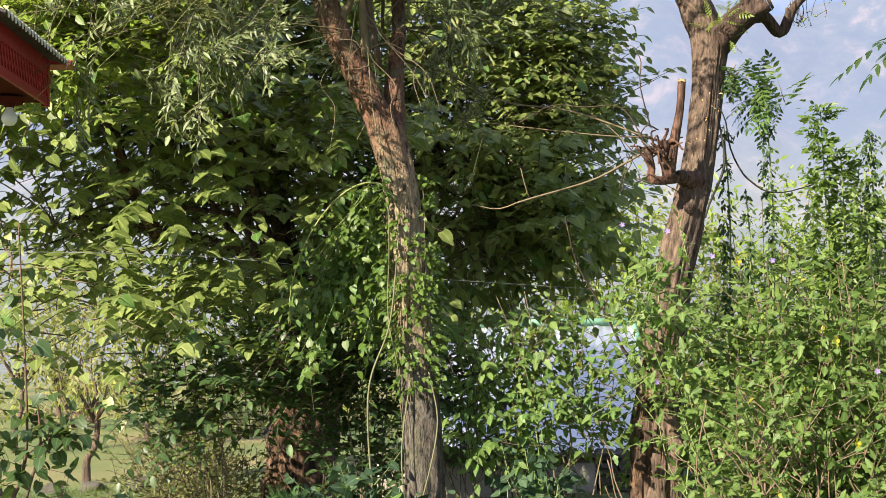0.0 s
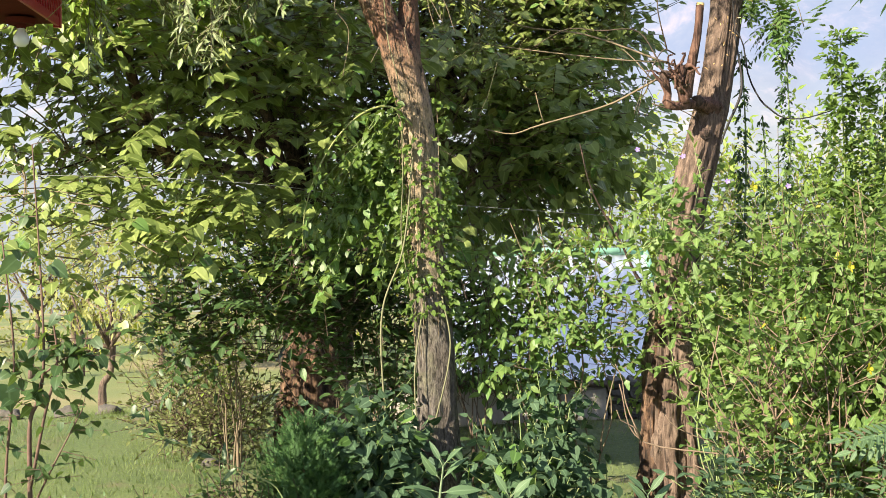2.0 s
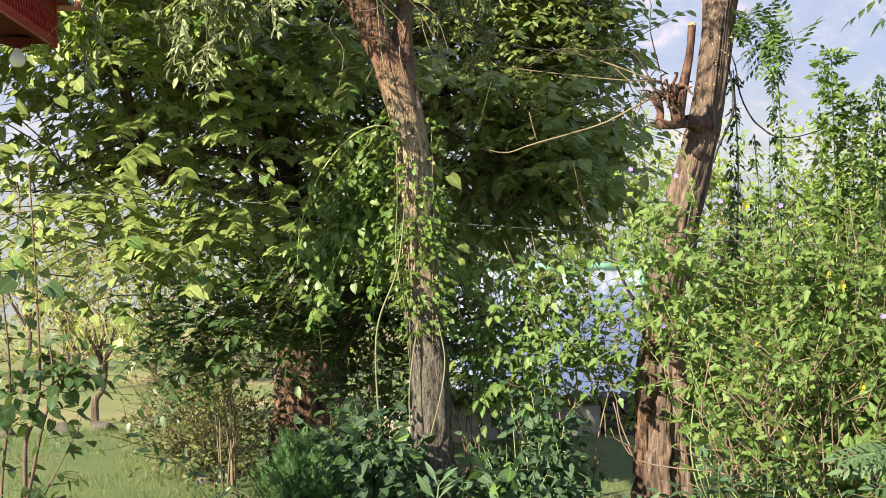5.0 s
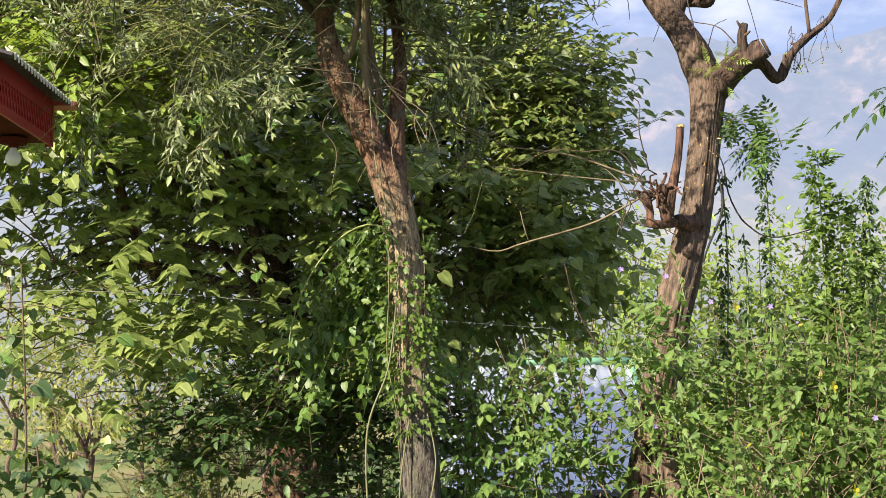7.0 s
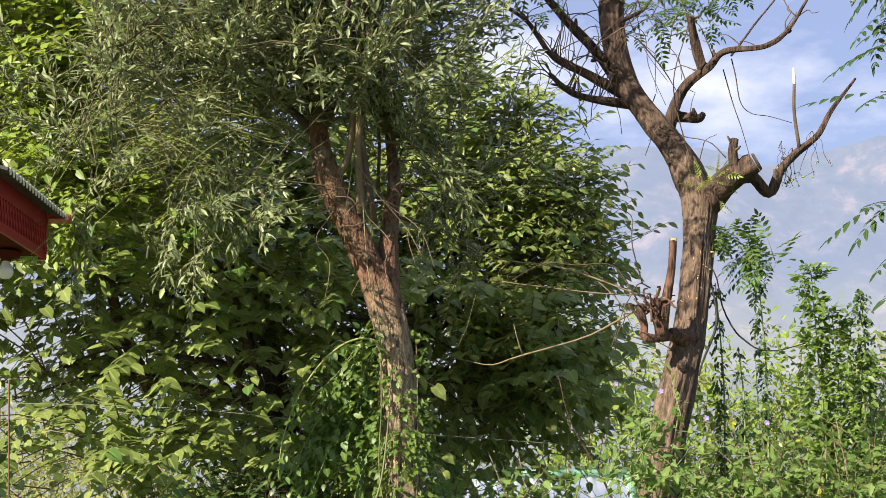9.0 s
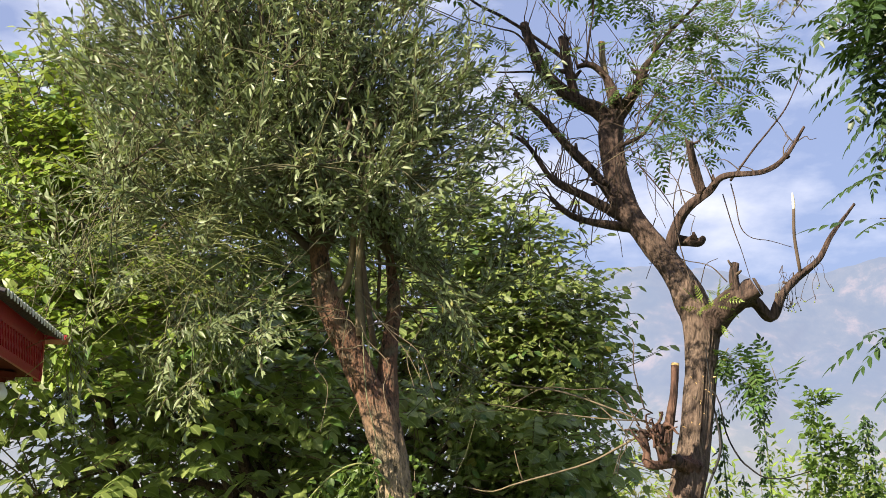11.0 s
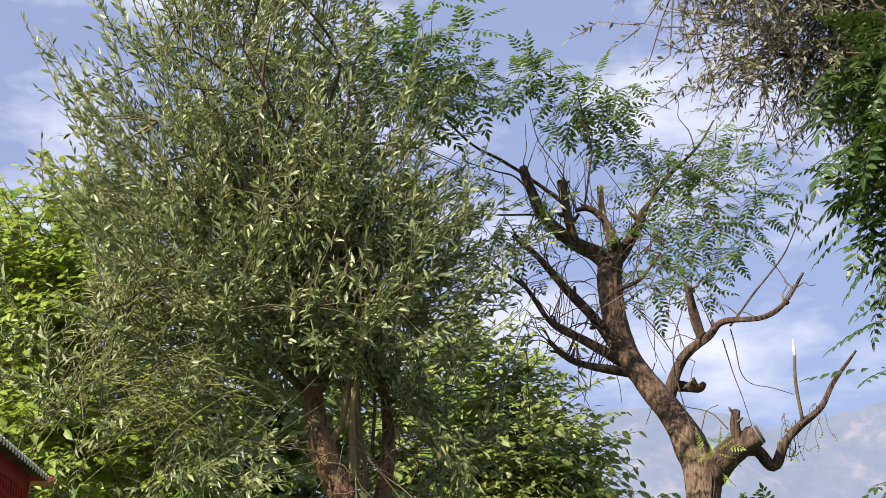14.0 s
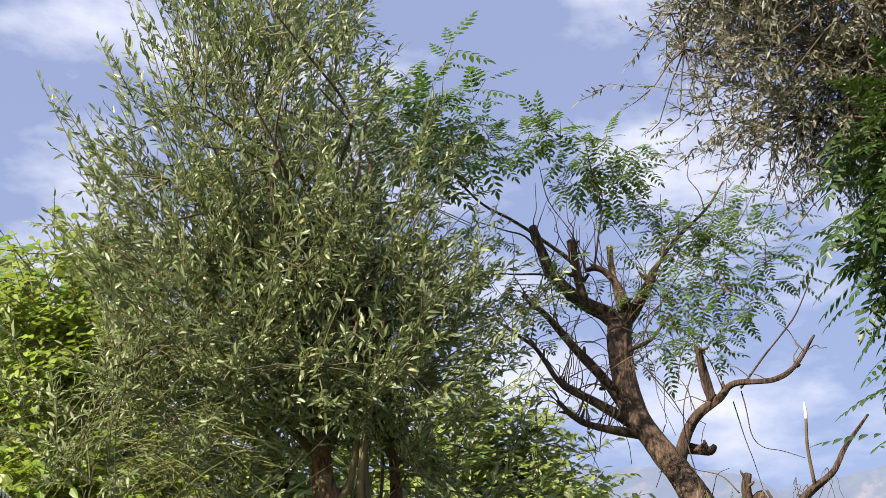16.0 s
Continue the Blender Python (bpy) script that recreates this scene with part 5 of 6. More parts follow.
# ---- shrubs ----
def build_shrub(name, label, at, stems, height, spread, leaf, size, material, count, per, mat_stem=M_TWIG, sag=0.1, shell=0.4, blobs=None, twig=0.3, flat=0.6, singles=40, single_material=None, category="shrub", group="garden shrubs", drop=0.15, spin=False, ry=0.75, sunny=0.35):
    """A many-stemmed shrub: stems from one foot, leafy twigs round them."""
    root = thing(name, at, label, category, group)
    at = np.array(at, float)
    if blobs is None:
        blobs = [(at[0], at[1], at[2] + height * 0.56, spread, spread * ry, height * 0.50)]
    limbs = []
    for k in range(stems):
        b, _ = in_blobs(blobs, 1, 0.6)
        b = b[0] + (0, 0, 0.15 * height)
        f = at + (RNG.normal() * 0.10 * spread, RNG.normal() * 0.08 * spread, -0.03)
        limbs.append(arc(f, b, 0.005 + 0.006 * RNG.random(), 0.002, 0.06, 0.03))
        limb("stem", limbs[-1], mat_stem, root, 6, step=0.12)
    p, o = in_blobs(blobs, count, shell)
    p[:, 2] = np.maximum(p[:, 2], at[2] + 0.05)
    d = unit(0.6 * o + 0.45 * UP + RNG.normal(size=p.shape) * 0.4)
    c, ld, nn, s, e = twigs(p - 0.3 * twig * d, d, twig, per, 58, sag, size, 0.9, flat, drop, spin, sunny)
    low = c[:, 2] > at[2] + 0.02
    leaves("foliage", leaf, c[low], ld[low], nn[low], s[low], material, root, singles, single_material or M_SINGLE)
    v, t = joined([sticks(p - 0.3 * twig * d, e, 0.0035, 0.0018, 0.03), joins(p - 0.3 * twig * d, limbs, 0.16, 0.004, 0.002)])
    child("twigwork", mesh_of("twigwork", v, t, mat_stem), root, "", "stuff")
    return root


def flower(parent, at, facing, size, material, petals=5):
    tmpl = blade([(0, 0.04, 0), (0.45, 0.30, 0), (0.85, 0.34, 0), (1, 0.12, 0)], 0.1, 0.15, 0.02)
    f = unit(np.array(facing, float))
    a = unit(np.cross(f, UP))
    b = np.cross(f, a)
    bits = [moved(tmpl, at, math.cos(w) * a + math.sin(w) * b + 0.45 * f, size, f) for w in np.arange(petals) * 2 * np.pi / petals]
    v, t, u = compound(bits)
    child("flower", mesh_of("flower", v, t, material, u), parent, "open pale purple flower" if material == M_PURPLE else "bright yellow flower")


build_willow()
build_bead_tree()
build_broadleaf()
build_oleaster()
build_ash()

# hibiscus thicket
hib = []
for at, h, sp, cnt in (((1.74, 5.55, 0), 1.62, 0.42, 300), ((2.05, 5.5, 0), 1.72, 0.55, 380), ((2.65, 5.7, 0), 1.85, 0.55, 330), ((1.70, 6.9, 0), 1.78, 0.60, 330), ((2.5, 6.9, 0), 1.95, 0.70, 330)):
    hib.append(build_shrub("hibiscus_shrub", "leafy sunlit hibiscus shrub with pale purple flowers", at, 12, h, sp, LOBED, 0.066, M_HIBI, cnt, 10, M_TWIG, twig=0.34, flat=0.30, drop=0.55, spin=True, sunny=0.1, single_material=M_SINGLE))
hib.append(build_shrub("hibiscus_shrub", "thin hibiscus shrub with few leafy shoots before the trunk", (1.36, 5.85, 0), 4, 1.9, 0.25, LOBED, 0.070, M_HIBI, 84, 9, M_STEM, twig=0.3, flat=0.5, spin=True, blobs=[(1.02, 5.8, 1.55, 0.26, 0.2, 0.36), (1.12, 5.8, 1.15, 0.22, 0.15, 0.28), (1.25, 5.85, 0.9, 0.12, 0.15, 0.3)]))
for k, at in ((5, (0.98, 4.75 + 0.7, 1.26)), (0, (1.02, 5.3, 1.95)), (0, (0.83, 5.4, 1.99)), (0, (1.15, 5.0, 1.82)), (1, (2.02, 5.0, 1.35)), (1, (1.84, 5.0, 1.32)), (1, (1.42, 5.05, 1.80))):
    flower(hib[k], at, (RNG.normal() * 0.3, -1, 0.3), 0.013, M_PURPLE)
for k, at in ((1, (1.73, 4.97, 1.02)), (1, (1.68, 5.05, 1.45)), (0, (1.28, 5.1, 1.80))):
    flower(hib[k], at, (0.8, -1, 0.3), 0.026, M_YELLOW, 4)
# crooked tan stems low in the front hibiscus
for k in range(15):
    foot = np.array((1.52 + 0.16 * RNG.normal(), 5.35 + 0.08 * RNG.normal(), 0.0))
    tip = foot + (RNG.normal() * 0.34, RNG.normal() * 0.06 - 0.05, RNG.uniform(0.7, 1.25))
    rows = arc(foot, tip, 0.006 + 0.005 * RNG.random(), 0.003, -0.05, 0.07, 6)
    limb("woody_stem", rows, M_WOODTAN, hib[k % 2], 6, step=0.06, rough=0.3)
    for m in range(3):
        at = rows[RNG.integers(2, 5)][:3]
        limb("side_stem", arc(at, at + RNG.normal(size=3) * (0.22, 0.06, 0.10) + (0, 0, 0.22), 0.0045, 0.002, 0.1, 0.06), M_WOODTAN, hib[k % 2], 5, step=0.06)
hib.append(build_shrub("hibiscus_shrub", "low leafy hibiscus shoots at the foot of the thicket", (1.62, 5.12, 0), 8, 1.15, 0.50, LOBED, 0.062, M_HIBI, 190, 9, M_WOODTAN, twig=0.30, flat=0.45, spin=True, sunny=0.1, ry=0.4))


# creeper-clad columns that stand over the thicket
def build_column(x, y, z0, z1, r, n, hang, label):
    root = thing("creeper_column", (x, y, z0), label, "climbing plant", "leafy climbing columns")
    limb("stem", [(x, y, z0, 0.006), (x + 0.02, y, (z0 + z1) / 2, 0.005), (x, y, z1, 0.003)], M_STEM, root, 6, step=0.1)
    z = RNG.uniform(z0, z1, n)
    w = RNG.random(n) * 2 * np.pi
    k = r * (0.5 + 0.7 * RNG.random(n)) * (1.15 - 0.6 * (z - z0) / (z1 - z0))
    p = np.stack([x + 0.3 * k * np.cos(w), y + 0.3 * k * np.sin(w), z], 1)
    d = unit(np.stack([np.cos(w), np.sin(w), np.full(n, -0.5 if hang else 0.7)], 1))
    c, ld, nn, s, e = twigs(p, d, r, 4, 50, 0.15, 0.031 if hang else 0.055, 0.9, 0.5, 0.3, True)
    leaves("foliage", OVATE if hang else LOBED, c, ld, nn, s, M_VINE if not hang else M_CREEPDARK, root, 20, M_CREEPDARK if hang else M_SINGLE)


build_column(1.835, 6.55, 1.5, 2.72, 0.034, 190, True, "thin hanging creeper column of small dark leaves")
build_column(1.58, 6.5, 1.5, 2.62, 0.030, 120, True, "thin hanging creeper strand of small dark leaves")
build_column(1.69, 6.5, 1.6, 2.26, 0.028, 50, True, "short creeper strand of small dark leaves")
build_column(2.09, 6.40, 0.8, 2.68, 0.085, 330, False, "tall leafy shoot column rising above the thicket")
build_column(2.37, 6.45, 1.4, 2.58, 0.050, 240, True, "thin standing creeper column of small dark leaves")
build_column(2.20, 6.42, 0.6, 2.45, 0.10, 240, False, "tall leafy shoot column rising above the thicket")
build_column(2.32, 6.40, 0.6, 2.35, 0.11, 240, False, "tall leafy shoot column rising above the thicket")

# understorey between and behind the trunks
build_shrub("privet_shrub", "dense dark green understorey shrub under the trees", (-0.75, 7.5, 0), 4, 1.6, 0.95, OVATE, 0.085, M_PRIVET, 370, 9, M_TWIG_DARK, twig=0.35, blobs=[(-0.92, 7.3, 1.27, 0.85, 0.5, 0.24), (-1.05, 7.8, 1.20, 0.40, 0.2, 0.42), (-1.75, 7.5, 1.02, 0.30, 0.4, 0.30)])
build_shrub("privet_shrub", "dense dark green understorey shrub under the trees", (-0.48, 7.4, 0), 12, 1.6, 0.42, OVATE, 0.080, M_PRIVET, 180, 9, twig=0.32)
build_shrub("drooping_shrub", "loose shrub with narrow drooping green leaves", (0.34, 6.3, 0), 5, 1.6, 0.55, OVATE, 0.075, M_HIBI, 84, 8, M_TWIG_DARK, twig=0.32, drop=0.7, sag=0.3, blobs=[(0.24, 6.22, 1.16, 0.26, 0.16, 0.34), (0.38, 6.25, 0.88, 0.30, 0.16, 0.18)], sunny=0.5)
build_shrub("drooping_shrub", "loose sunlit shrub with light green leaves", (0.72, 6.25, 0), 6, 1.45, 0.40, LOBED, 0.070, M_HIBI, 130, 8, twig=0.30, drop=0.5, sag=0.2, spin=True, blobs=[(0.62, 6.15, 1.26, 0.30, 0.16, 0.28), (0.80, 6.12, 1.05, 0.18, 0.14, 0.26), (0.40, 6.2, 1.42, 0.20, 0.14, 0.14)], sunny=0.5)
build_shrub("dry_shrub", "half-dry thin shrub with brownish twigs", (-1.72, 8.25, 0), 18, 0.66, 0.50, OVATE, 0.048, M_DRY, 260, 7, M_TWIG_DARK, twig=0.30, flat=0.3)
build_shrub("weed_clump", "clump of heart-leaved weeds at the foot of the willow", (-0.42, 5.75, 0), 12, 0.78, 0.26, HEART, 0.072, M_WEED, 190, 6, M_STEM, twig=0.20, flat=0.25, drop=0.8, sunny=0.0)
build_shrub("weed_clump", "clump of heart-leaved weeds between the trunks", (0.35, 5.8, 0), 12, 0.62, 0.34, HEART, 0.074, M_WEED, 120, 6, M_STEM, twig=0.22, flat=0.25, drop=0.8, sunny=0.0)
build_shrub("weed_clump", "clump of heart-leaved weeds between the trunks", (0.42, 6.0, 0), 10, 0.85, 0.26, HEART, 0.072, M_WEED, 100, 6, M_STEM, twig=0.20, flat=0.25, drop=0.8, sunny=0.0)
build_shrub("weed_clump", "low leafy weeds in the rough grass", (-1.45, 5.45, 0), 20, 0.30, 0.75, OVATE, 0.034, M_PRIVET, 330, 6, M_TWIG_DARK, twig=0.16, flat=0.5, ry=0.6, sunny=0.0)
build_shrub("weed_clump", "low leafy weeds in the rough grass", (-0.95, 5.6, 0), 16, 0.42, 0.42, OVATE, 0.038, M_PRIVET, 260, 6, M_TWIG_DARK, twig=0.18, flat=0.5, ry=0.6, sunny=0.0)
build_shrub("leafy_bush", "pale half-dry leafy bush at the lawn edge", (-2.15, 9.3, 0), 18, 0.80, 0.50, OVATE, 0.050, M_DRY, 200, 7, M_TWIG, twig=0.28, flat=0.4)
build_shrub("leafy_bush", "thin sunlit yellow-green bush before the broad trunk", (-1.52, 7.85, 0), 7, 1.0, 0.30, OVATE, 0.060, M_LIME, 40, 7, M_TWIG, twig=0.28, blobs=[(-1.56, 7.85, 0.86, 0.26, 0.2, 0.22)])
build_shrub("privet_shrub", "dark green understorey shrub beside the willow trunk", (0.14, 7.6, 0), 5, 1.5, 0.25, OVATE, 0.078, M_PRIVET, 95, 8, M_TWIG_DARK, twig=0.30, drop=0.5, blobs=[(0.12, 7.6, 1.12, 0.24, 0.2, 0.32)])
build_shrub("weed_clump", "low weeds under the hibiscus", (1.35, 5.0, 0), 12, 0.62, 0.45, OVATE, 0.070, M_WEED, 150, 6, M_STEM, twig=0.24, flat=0.6, sunny=0.0)
build_shrub("weed_clump", "low weeds under the hibiscus", (2.0, 4.8, 0), 12, 0.62, 0.5, OVATE, 0.070, M_WEED, 150, 6, M_STEM, twig=0.24, flat=0.6, sunny=0.0)


# ---- thuja ----
def build_thuja():
    root = thing("thuja_bush", (-0.74, 5.6, 0), "small dense dark green thuja bush", "shrub", "garden shrubs")
    limb("stem", [(-0.74, 5.6, -0.03, 0.02), (-0.74, 5.6, 0.4, 0.014), (-0.74, 5.6, 0.74, 0.004)], M_TWIG, root, 6, step=0.08)
    p, o = in_blobs([(-0.72, 5.6, 0.40, 0.21, 0.22, 0.30), (-0.74, 5.6, 0.62, 0.10, 0.10, 0.16)], 2300, 0.5)
    d = unit(0.8 * o + 0.7 * UP + RNG.normal(size=p.shape) * 0.45)
    nn = unit(o + RNG.normal(size=p.shape) * 0.5)
    leaves("foliage", SPRAY, p, d, nn, 0.046 + 0.036 * RNG.random(len(p)), M_THUJA, root)


build_thuja()


# ---- tall pale herbs in the foreground ----
def build_herb(x, y, height, count, size, lean=0.0):
    root = thing("tall_herb", (x, y, 0), "tall herb with opposite pale green pointed leaves", "plant", "foreground herbs")
    rows = [(x, y, -0.02, 0.007), (x + 0.1 * lean, y, height * 0.5, 0.0065), (x + 0.45 * lean, y, height * 0.8, 0.0055), (x + lean, y, height, 0.003)]
    limb("stem", rows, M_HERBSTEM, root, 9, step=0.03, rough=0.15, lumps=0.15, seed=x)
    line = curve(rows, 60)
    me = mesh_of("leaf", *HERBLEAF[:2], M_HERB, HERBLEAF[2])
    for k in range(count):
        f = 1 - 0.105 * k
        at = line[int(f * 59), :3]
        w0 = (k % 2) * 0.9 - 0.3 + 0.25 * RNG.normal()
        s = size * min(1.0, 0.62 + 0.16 * k)
        for side in (0, 1):
            w = w0 + side * math.pi
            steep = 1.5 - 0.5 * k if k < 3 else 0.35
            x_ax = Vector((math.cos(w), 0.7 * math.sin(w) - 0.1, max(steep, 0.3) + 0.2 * RNG.normal())).normalized()
            y_ax = Vector((0.5 * RNG.normal(), -0.75 + 0.35 * RNG.normal(), 0.9)).cross(x_ax).normalized()
            z_ax = x_ax.cross(y_ax)
            m = Matrix((x_ax * s, y_ax * s * RNG.uniform(0.9, 1.25), z_ax * s)).transposed().to_4x4()
            foot = Vector(at) + 0.022 * x_ax
            m.translation = foot
            limb("stalk", [(*at, 0.0028), (*foot, 0.0022), (*(foot + 0.01 * x_ax), 0.001)], M_HERBSTEM, root, 5, step=0.02)
            ob = new("leaf", me)
            ob.parent = root
            ob.matrix_parent_inverse = Matrix.Translation(-base_of(root))
            ob.matrix_basis = m
    return root


for args in ((-0.09, 4.2, 0.77, 6, 0.135, 0.03), (0.17, 4.22, 0.65, 5, 0.14, 0.01), (0.71, 4.2, 0.66, 5, 0.135, -0.04), (1.05, 4.2, 0.57, 4, 0.14, 0.02), (0.95, 4.35, 0.50, 4, 0.10, 0.0), (0.46, 4.3, 0.48, 4, 0.10, 0.0)):
    build_herb(*args)


# ---- feather-leaved plant, sapling and low branch ----
def build_feather_plant():
    root = thing("feather_leaved_plant", (1.78, 4.35, 0), "low plant with long arching feather-shaped leaves", "plant")
    n = 22
    p = np.stack([RNG.normal(1.80, 0.06, n), RNG.normal(4.35, 0.05, n), RNG.uniform(0.40, 0.86, n)], 1)
    d = unit(np.stack([np.where(np.arange(n) < 15, RNG.uniform(-1, -0.5, n), RNG.uniform(0.2, 1, n)), RNG.uniform(-0.5, 0.3, n), RNG.uniform(-0.05, 0.35, n)], 1))
    face = unit(np.stack([RNG.normal(size=n) * 0.35, np.full(n, -0.55) + 0.3 * RNG.normal(size=n), np.ones(n)], 1))
    leaves("foliage", FEATHER_SUMAC, p, d, face, 0.28 + 0.10 * RNG.random(n), M_HERB, root, 15, M_HERB, "", "feather_leaf")
    v, t = sticks(np.tile((1.78, 4.35, -0.02), (n, 1)), p, 0.008, 0.004)
    child("stemwork", mesh_of("stemwork", v, t, M_HERBSTEM), root, "", "stuff")


build_feather_plant()


def build_sapling():
    root = thing("sapling", (-1.66, 4.7, 0), "thin young sapling with reddish stems and broad leaves", "sapling")
    stems = [[(-1.72, 4.7, -0.02, 0.013), (-1.73, 4.7, 0.55, 0.011), (-1.73, 4.7, 0.85, 0.0085), (-1.69, 4.7, 0.97, 0.0075), (-1.67, 4.7, 1.14, 0.006), (-1.68, 4.7, 1.47, 0.004), (-1.70, 4.68, 1.98, 0.003)],
             [(-1.73, 4.7, 0.60, 0.007), (-1.66, 4.68, 0.90, 0.006), (-1.61, 4.68, 1.10, 0.005), (-1.63, 4.68, 1.32, 0.003)],
             [(-1.73, 4.7, 0.50, 0.005), (-1.64, 4.66, 0.66, 0.004), (-1.50, 4.65, 0.92, 0.002)],
             [(-1.84, 4.75, -0.02, 0.007), (-1.85, 4.75, 0.6, 0.006), (-1.81, 4.75, 1.1, 0.005), (-1.84, 4.72, 1.60, 0.003)],
             [(-1.90, 4.75, -0.02, 0.006), (-1.88, 4.75, 0.7, 0.005), (-1.89, 4.75, 1.3, 0.003)],
             [(-1.68, 4.7, 1.05, 0.004), (-1.58, 4.68, 1.12, 0.003), (-1.49, 4.66, 1.14, 0.002)]]
    for rows in stems:
        limb("stem", rows, M_TWIGRED, root, 7, step=0.03, rough=0.3, lumps=0.3, seed=rows[0][2])
    limb("broken_stub", [(-1.73, 4.7, 0.46, 0.010), (-1.68, 4.68, 0.50, 0.008), (-1.64, 4.67, 0.57, 0.005)], M_TWIGRED, root, 7, step=0.02, rough=0.3, seed=3)
    pts = np.vstack([curve(r, 34)[14:, :3] for r in stems])
    d = unit(RNG.normal(size=pts.shape) * (1, 0.6, 0.4) + (0, -0.2, 0.2))
    keep = RNG.random(len(pts)) < 0.75
    c, ld, nn, s, e = twigs(pts[keep], d[keep], 0.13, 3, 60, 0.2, 0.058, 1, 0.6, 0.5, True, sunny=-0.2)
    leaves("foliage", HEART, c, ld, nn, s, M_PRIVET, root, 40, M_CREEPDARK)
    big = np.array([(-1.80, 4.66, 1.02), (-1.76, 4.66, 1.52), (-1.62, 4.66, 1.50), (-1.83, 4.66, 1.38)])
    leaves("hanging_foliage", HEART, big, unit(np.array([(0.2, -0.2, -1.0), (-0.6, -0.3, -0.6), (0.7, -0.2, -0.5), (-0.3, -0.2, -1)])), np.array([(0.6, -1.0, 0.2)] * 4), np.array((0.11, 0.09, 0.09, 0.08)), M_PRIVET, root)
    v, t = sticks(pts[keep], e, 0.002, 0.0012)
    child("twigwork", mesh_of("twigwork", v, t, M_TWIGRED), root, "", "stuff")


build_sapling()


def build_low_branch():
    root = thing("low_branch", (-0.75, 5.2, 0.0), "low arching shoot with paired oval dark leaves", "plant")
    rows = [(-0.72, 5.2, -0.02, 0.007), (-0.78, 5.2, 0.42, 0.006), (-0.89, 5.2, 0.535, 0.005), (-1.035, 5.2, 0.597, 0.004), (-1.18, 5.2, 0.666, 0.0035), (-1.30, 5.2, 0.71, 0.003), (-1.37, 5.2, 0.765, 0.0025), (-1.415, 5.2, 0.835, 0.002)]
    limb("stem", [(x, y, z, 0.6 * r) for x, y, z, r in rows], M_STEM, root, 6, step=0.04)
    c = curve(rows, 40)[15:, :3][::2]
    n = len(c)
    k = np.arange(n)
    d = unit(np.stack([np.where(k % 3 == 1, -0.15, -0.9), RNG.normal(size=n) * 0.3, np.where(k % 3 == 1, 1.0, np.where(k % 3, 0.25, -0.65))], 1))
    leaves("foliage", HERBLEAF, c, d, unit(np.stack([RNG.normal(size=n) * 0.4, np.full(n, -1.0), 0.6 * np.ones(n)], 1)), 0.098 - 0.035 * k / n, M_CREEPDARK, root)


build_low_branch()


# ---- creepers and cords on the trunks ----
def build_trunk_creeper():
    root = thing("trunk_creeper", (-0.12, 5.88, 0.4), "leafy creeper wound round the willow trunk", "climbing plant", "creepers")
    for k in range(4):
        w = 3.4 + k * 0.7
        rows = [(-0.075 - 0.058 * z + 0.104 * math.cos(w + 0.5 * math.sin(z * 2.1 + k)), 6.0 + 0.108 * math.sin(w + 0.5 * math.sin(z * 2.1 + k)), z + 0.05 * k, 0.0022) for z in np.linspace(0.95, 2.1, 9)]
        limb("stem", rows, M_TWIG, root, 5, step=0.06)
    n = 250
    z = np.clip(RNG.normal(1.66, 0.27, n), 1.22, 2.3)
    w = RNG.uniform(np.pi, 2 * np.pi, n)
    x0 = -0.10 - 0.055 * (z - 0.6)
    p = np.stack([x0 + 0.10 * np.cos(w), 6.0 + 0.11 * np.sin(w), z], 1)
    d = unit(np.stack([np.cos(w) + 0.3, np.sin(w), RNG.normal(size=n) * 0.4], 1))
    c, ld, nn, s, e = twigs(p, d, 0.06, 4, 55, 0.25, 0.032, 1, 0.4, 0.35, True)
    leaves("foliage", HEART, c, ld, nn, s, M_VINE, root, 50, M_SINGLE)
    v, t = sticks(p, e, 0.002, 0.001)
    child("twigwork", mesh_of("twigwork", v, t, M_STEM), root, "", "stuff")


def build_hanging_creeper():
    root = thing("hanging_creeper", (-0.5, 6.3, 0.9), "hanging curtain of small-leaved creeper beside the willow", "climbing plant", "creepers")
    limbs = []
    for k in range(20):
        x = RNG.uniform(-0.85, -0.34)
        a = np.array((-0.26, 6.1, 2.1 + 0.15 * RNG.normal()))
        rows = arc(a, (x, 6.2 + 0.1 * RNG.normal(), 1.25 + 0.5 * RNG.random()), 0.003, 0.002, 0.35, 0.04)
        limbs.append(rows)
        limb("stem", rows, M_STEM, root, 5, step=0.08)
    pts = np.vstack([curve(l, 26)[5:, :3] for l in limbs])
    d = unit(RNG.normal(size=pts.shape) + (0, -0.5, 0))
    c, ld, nn, s, e = twigs(pts, d, 0.09, 3, 60, 0.2, 0.050, 1, 0.45, 0.3, True, sunny=0.6)
    leaves("foliage", HEART, c, ld, nn, s, M_VINE, root, 50, M_SINGLE)


def build_arching_shoot():
    root = thing("arching_creeper", (-0.27, 5.88, 2.2), "yellow-green creeper shoot arching down from the willow trunk", "climbing plant", "creepers")
    rows = [(-0.22, 5.89, 2.16, 0.006), (-0.32, 5.86, 2.25, 0.006), (-0.45, 5.85, 2.23, 0.0055), (-0.58, 5.85, 2.12, 0.005), (-0.69, 5.85, 1.95, 0.004), (-0.76, 5.86, 1.74, 0.003), (-0.78, 5.88, 1.55, 0.002)]
    limb("stem", rows, M_SHOOT, root, 7, step=0.04)
    pts = curve(rows, 46)[4:, :3]
    d = unit(RNG.normal(size=pts.shape) * (1, 0.6, 0.6) + (0, -0.4, -0.2))
    c, ld, nn, s, e = twigs(pts, d, 0.07, 3, 60, 0.2, 0.046, 1, 0.5, 0.3, True)
    leaves("foliage", OVATE, c, ld, nn, s, M_VINE, root, 30, M_SINGLE)


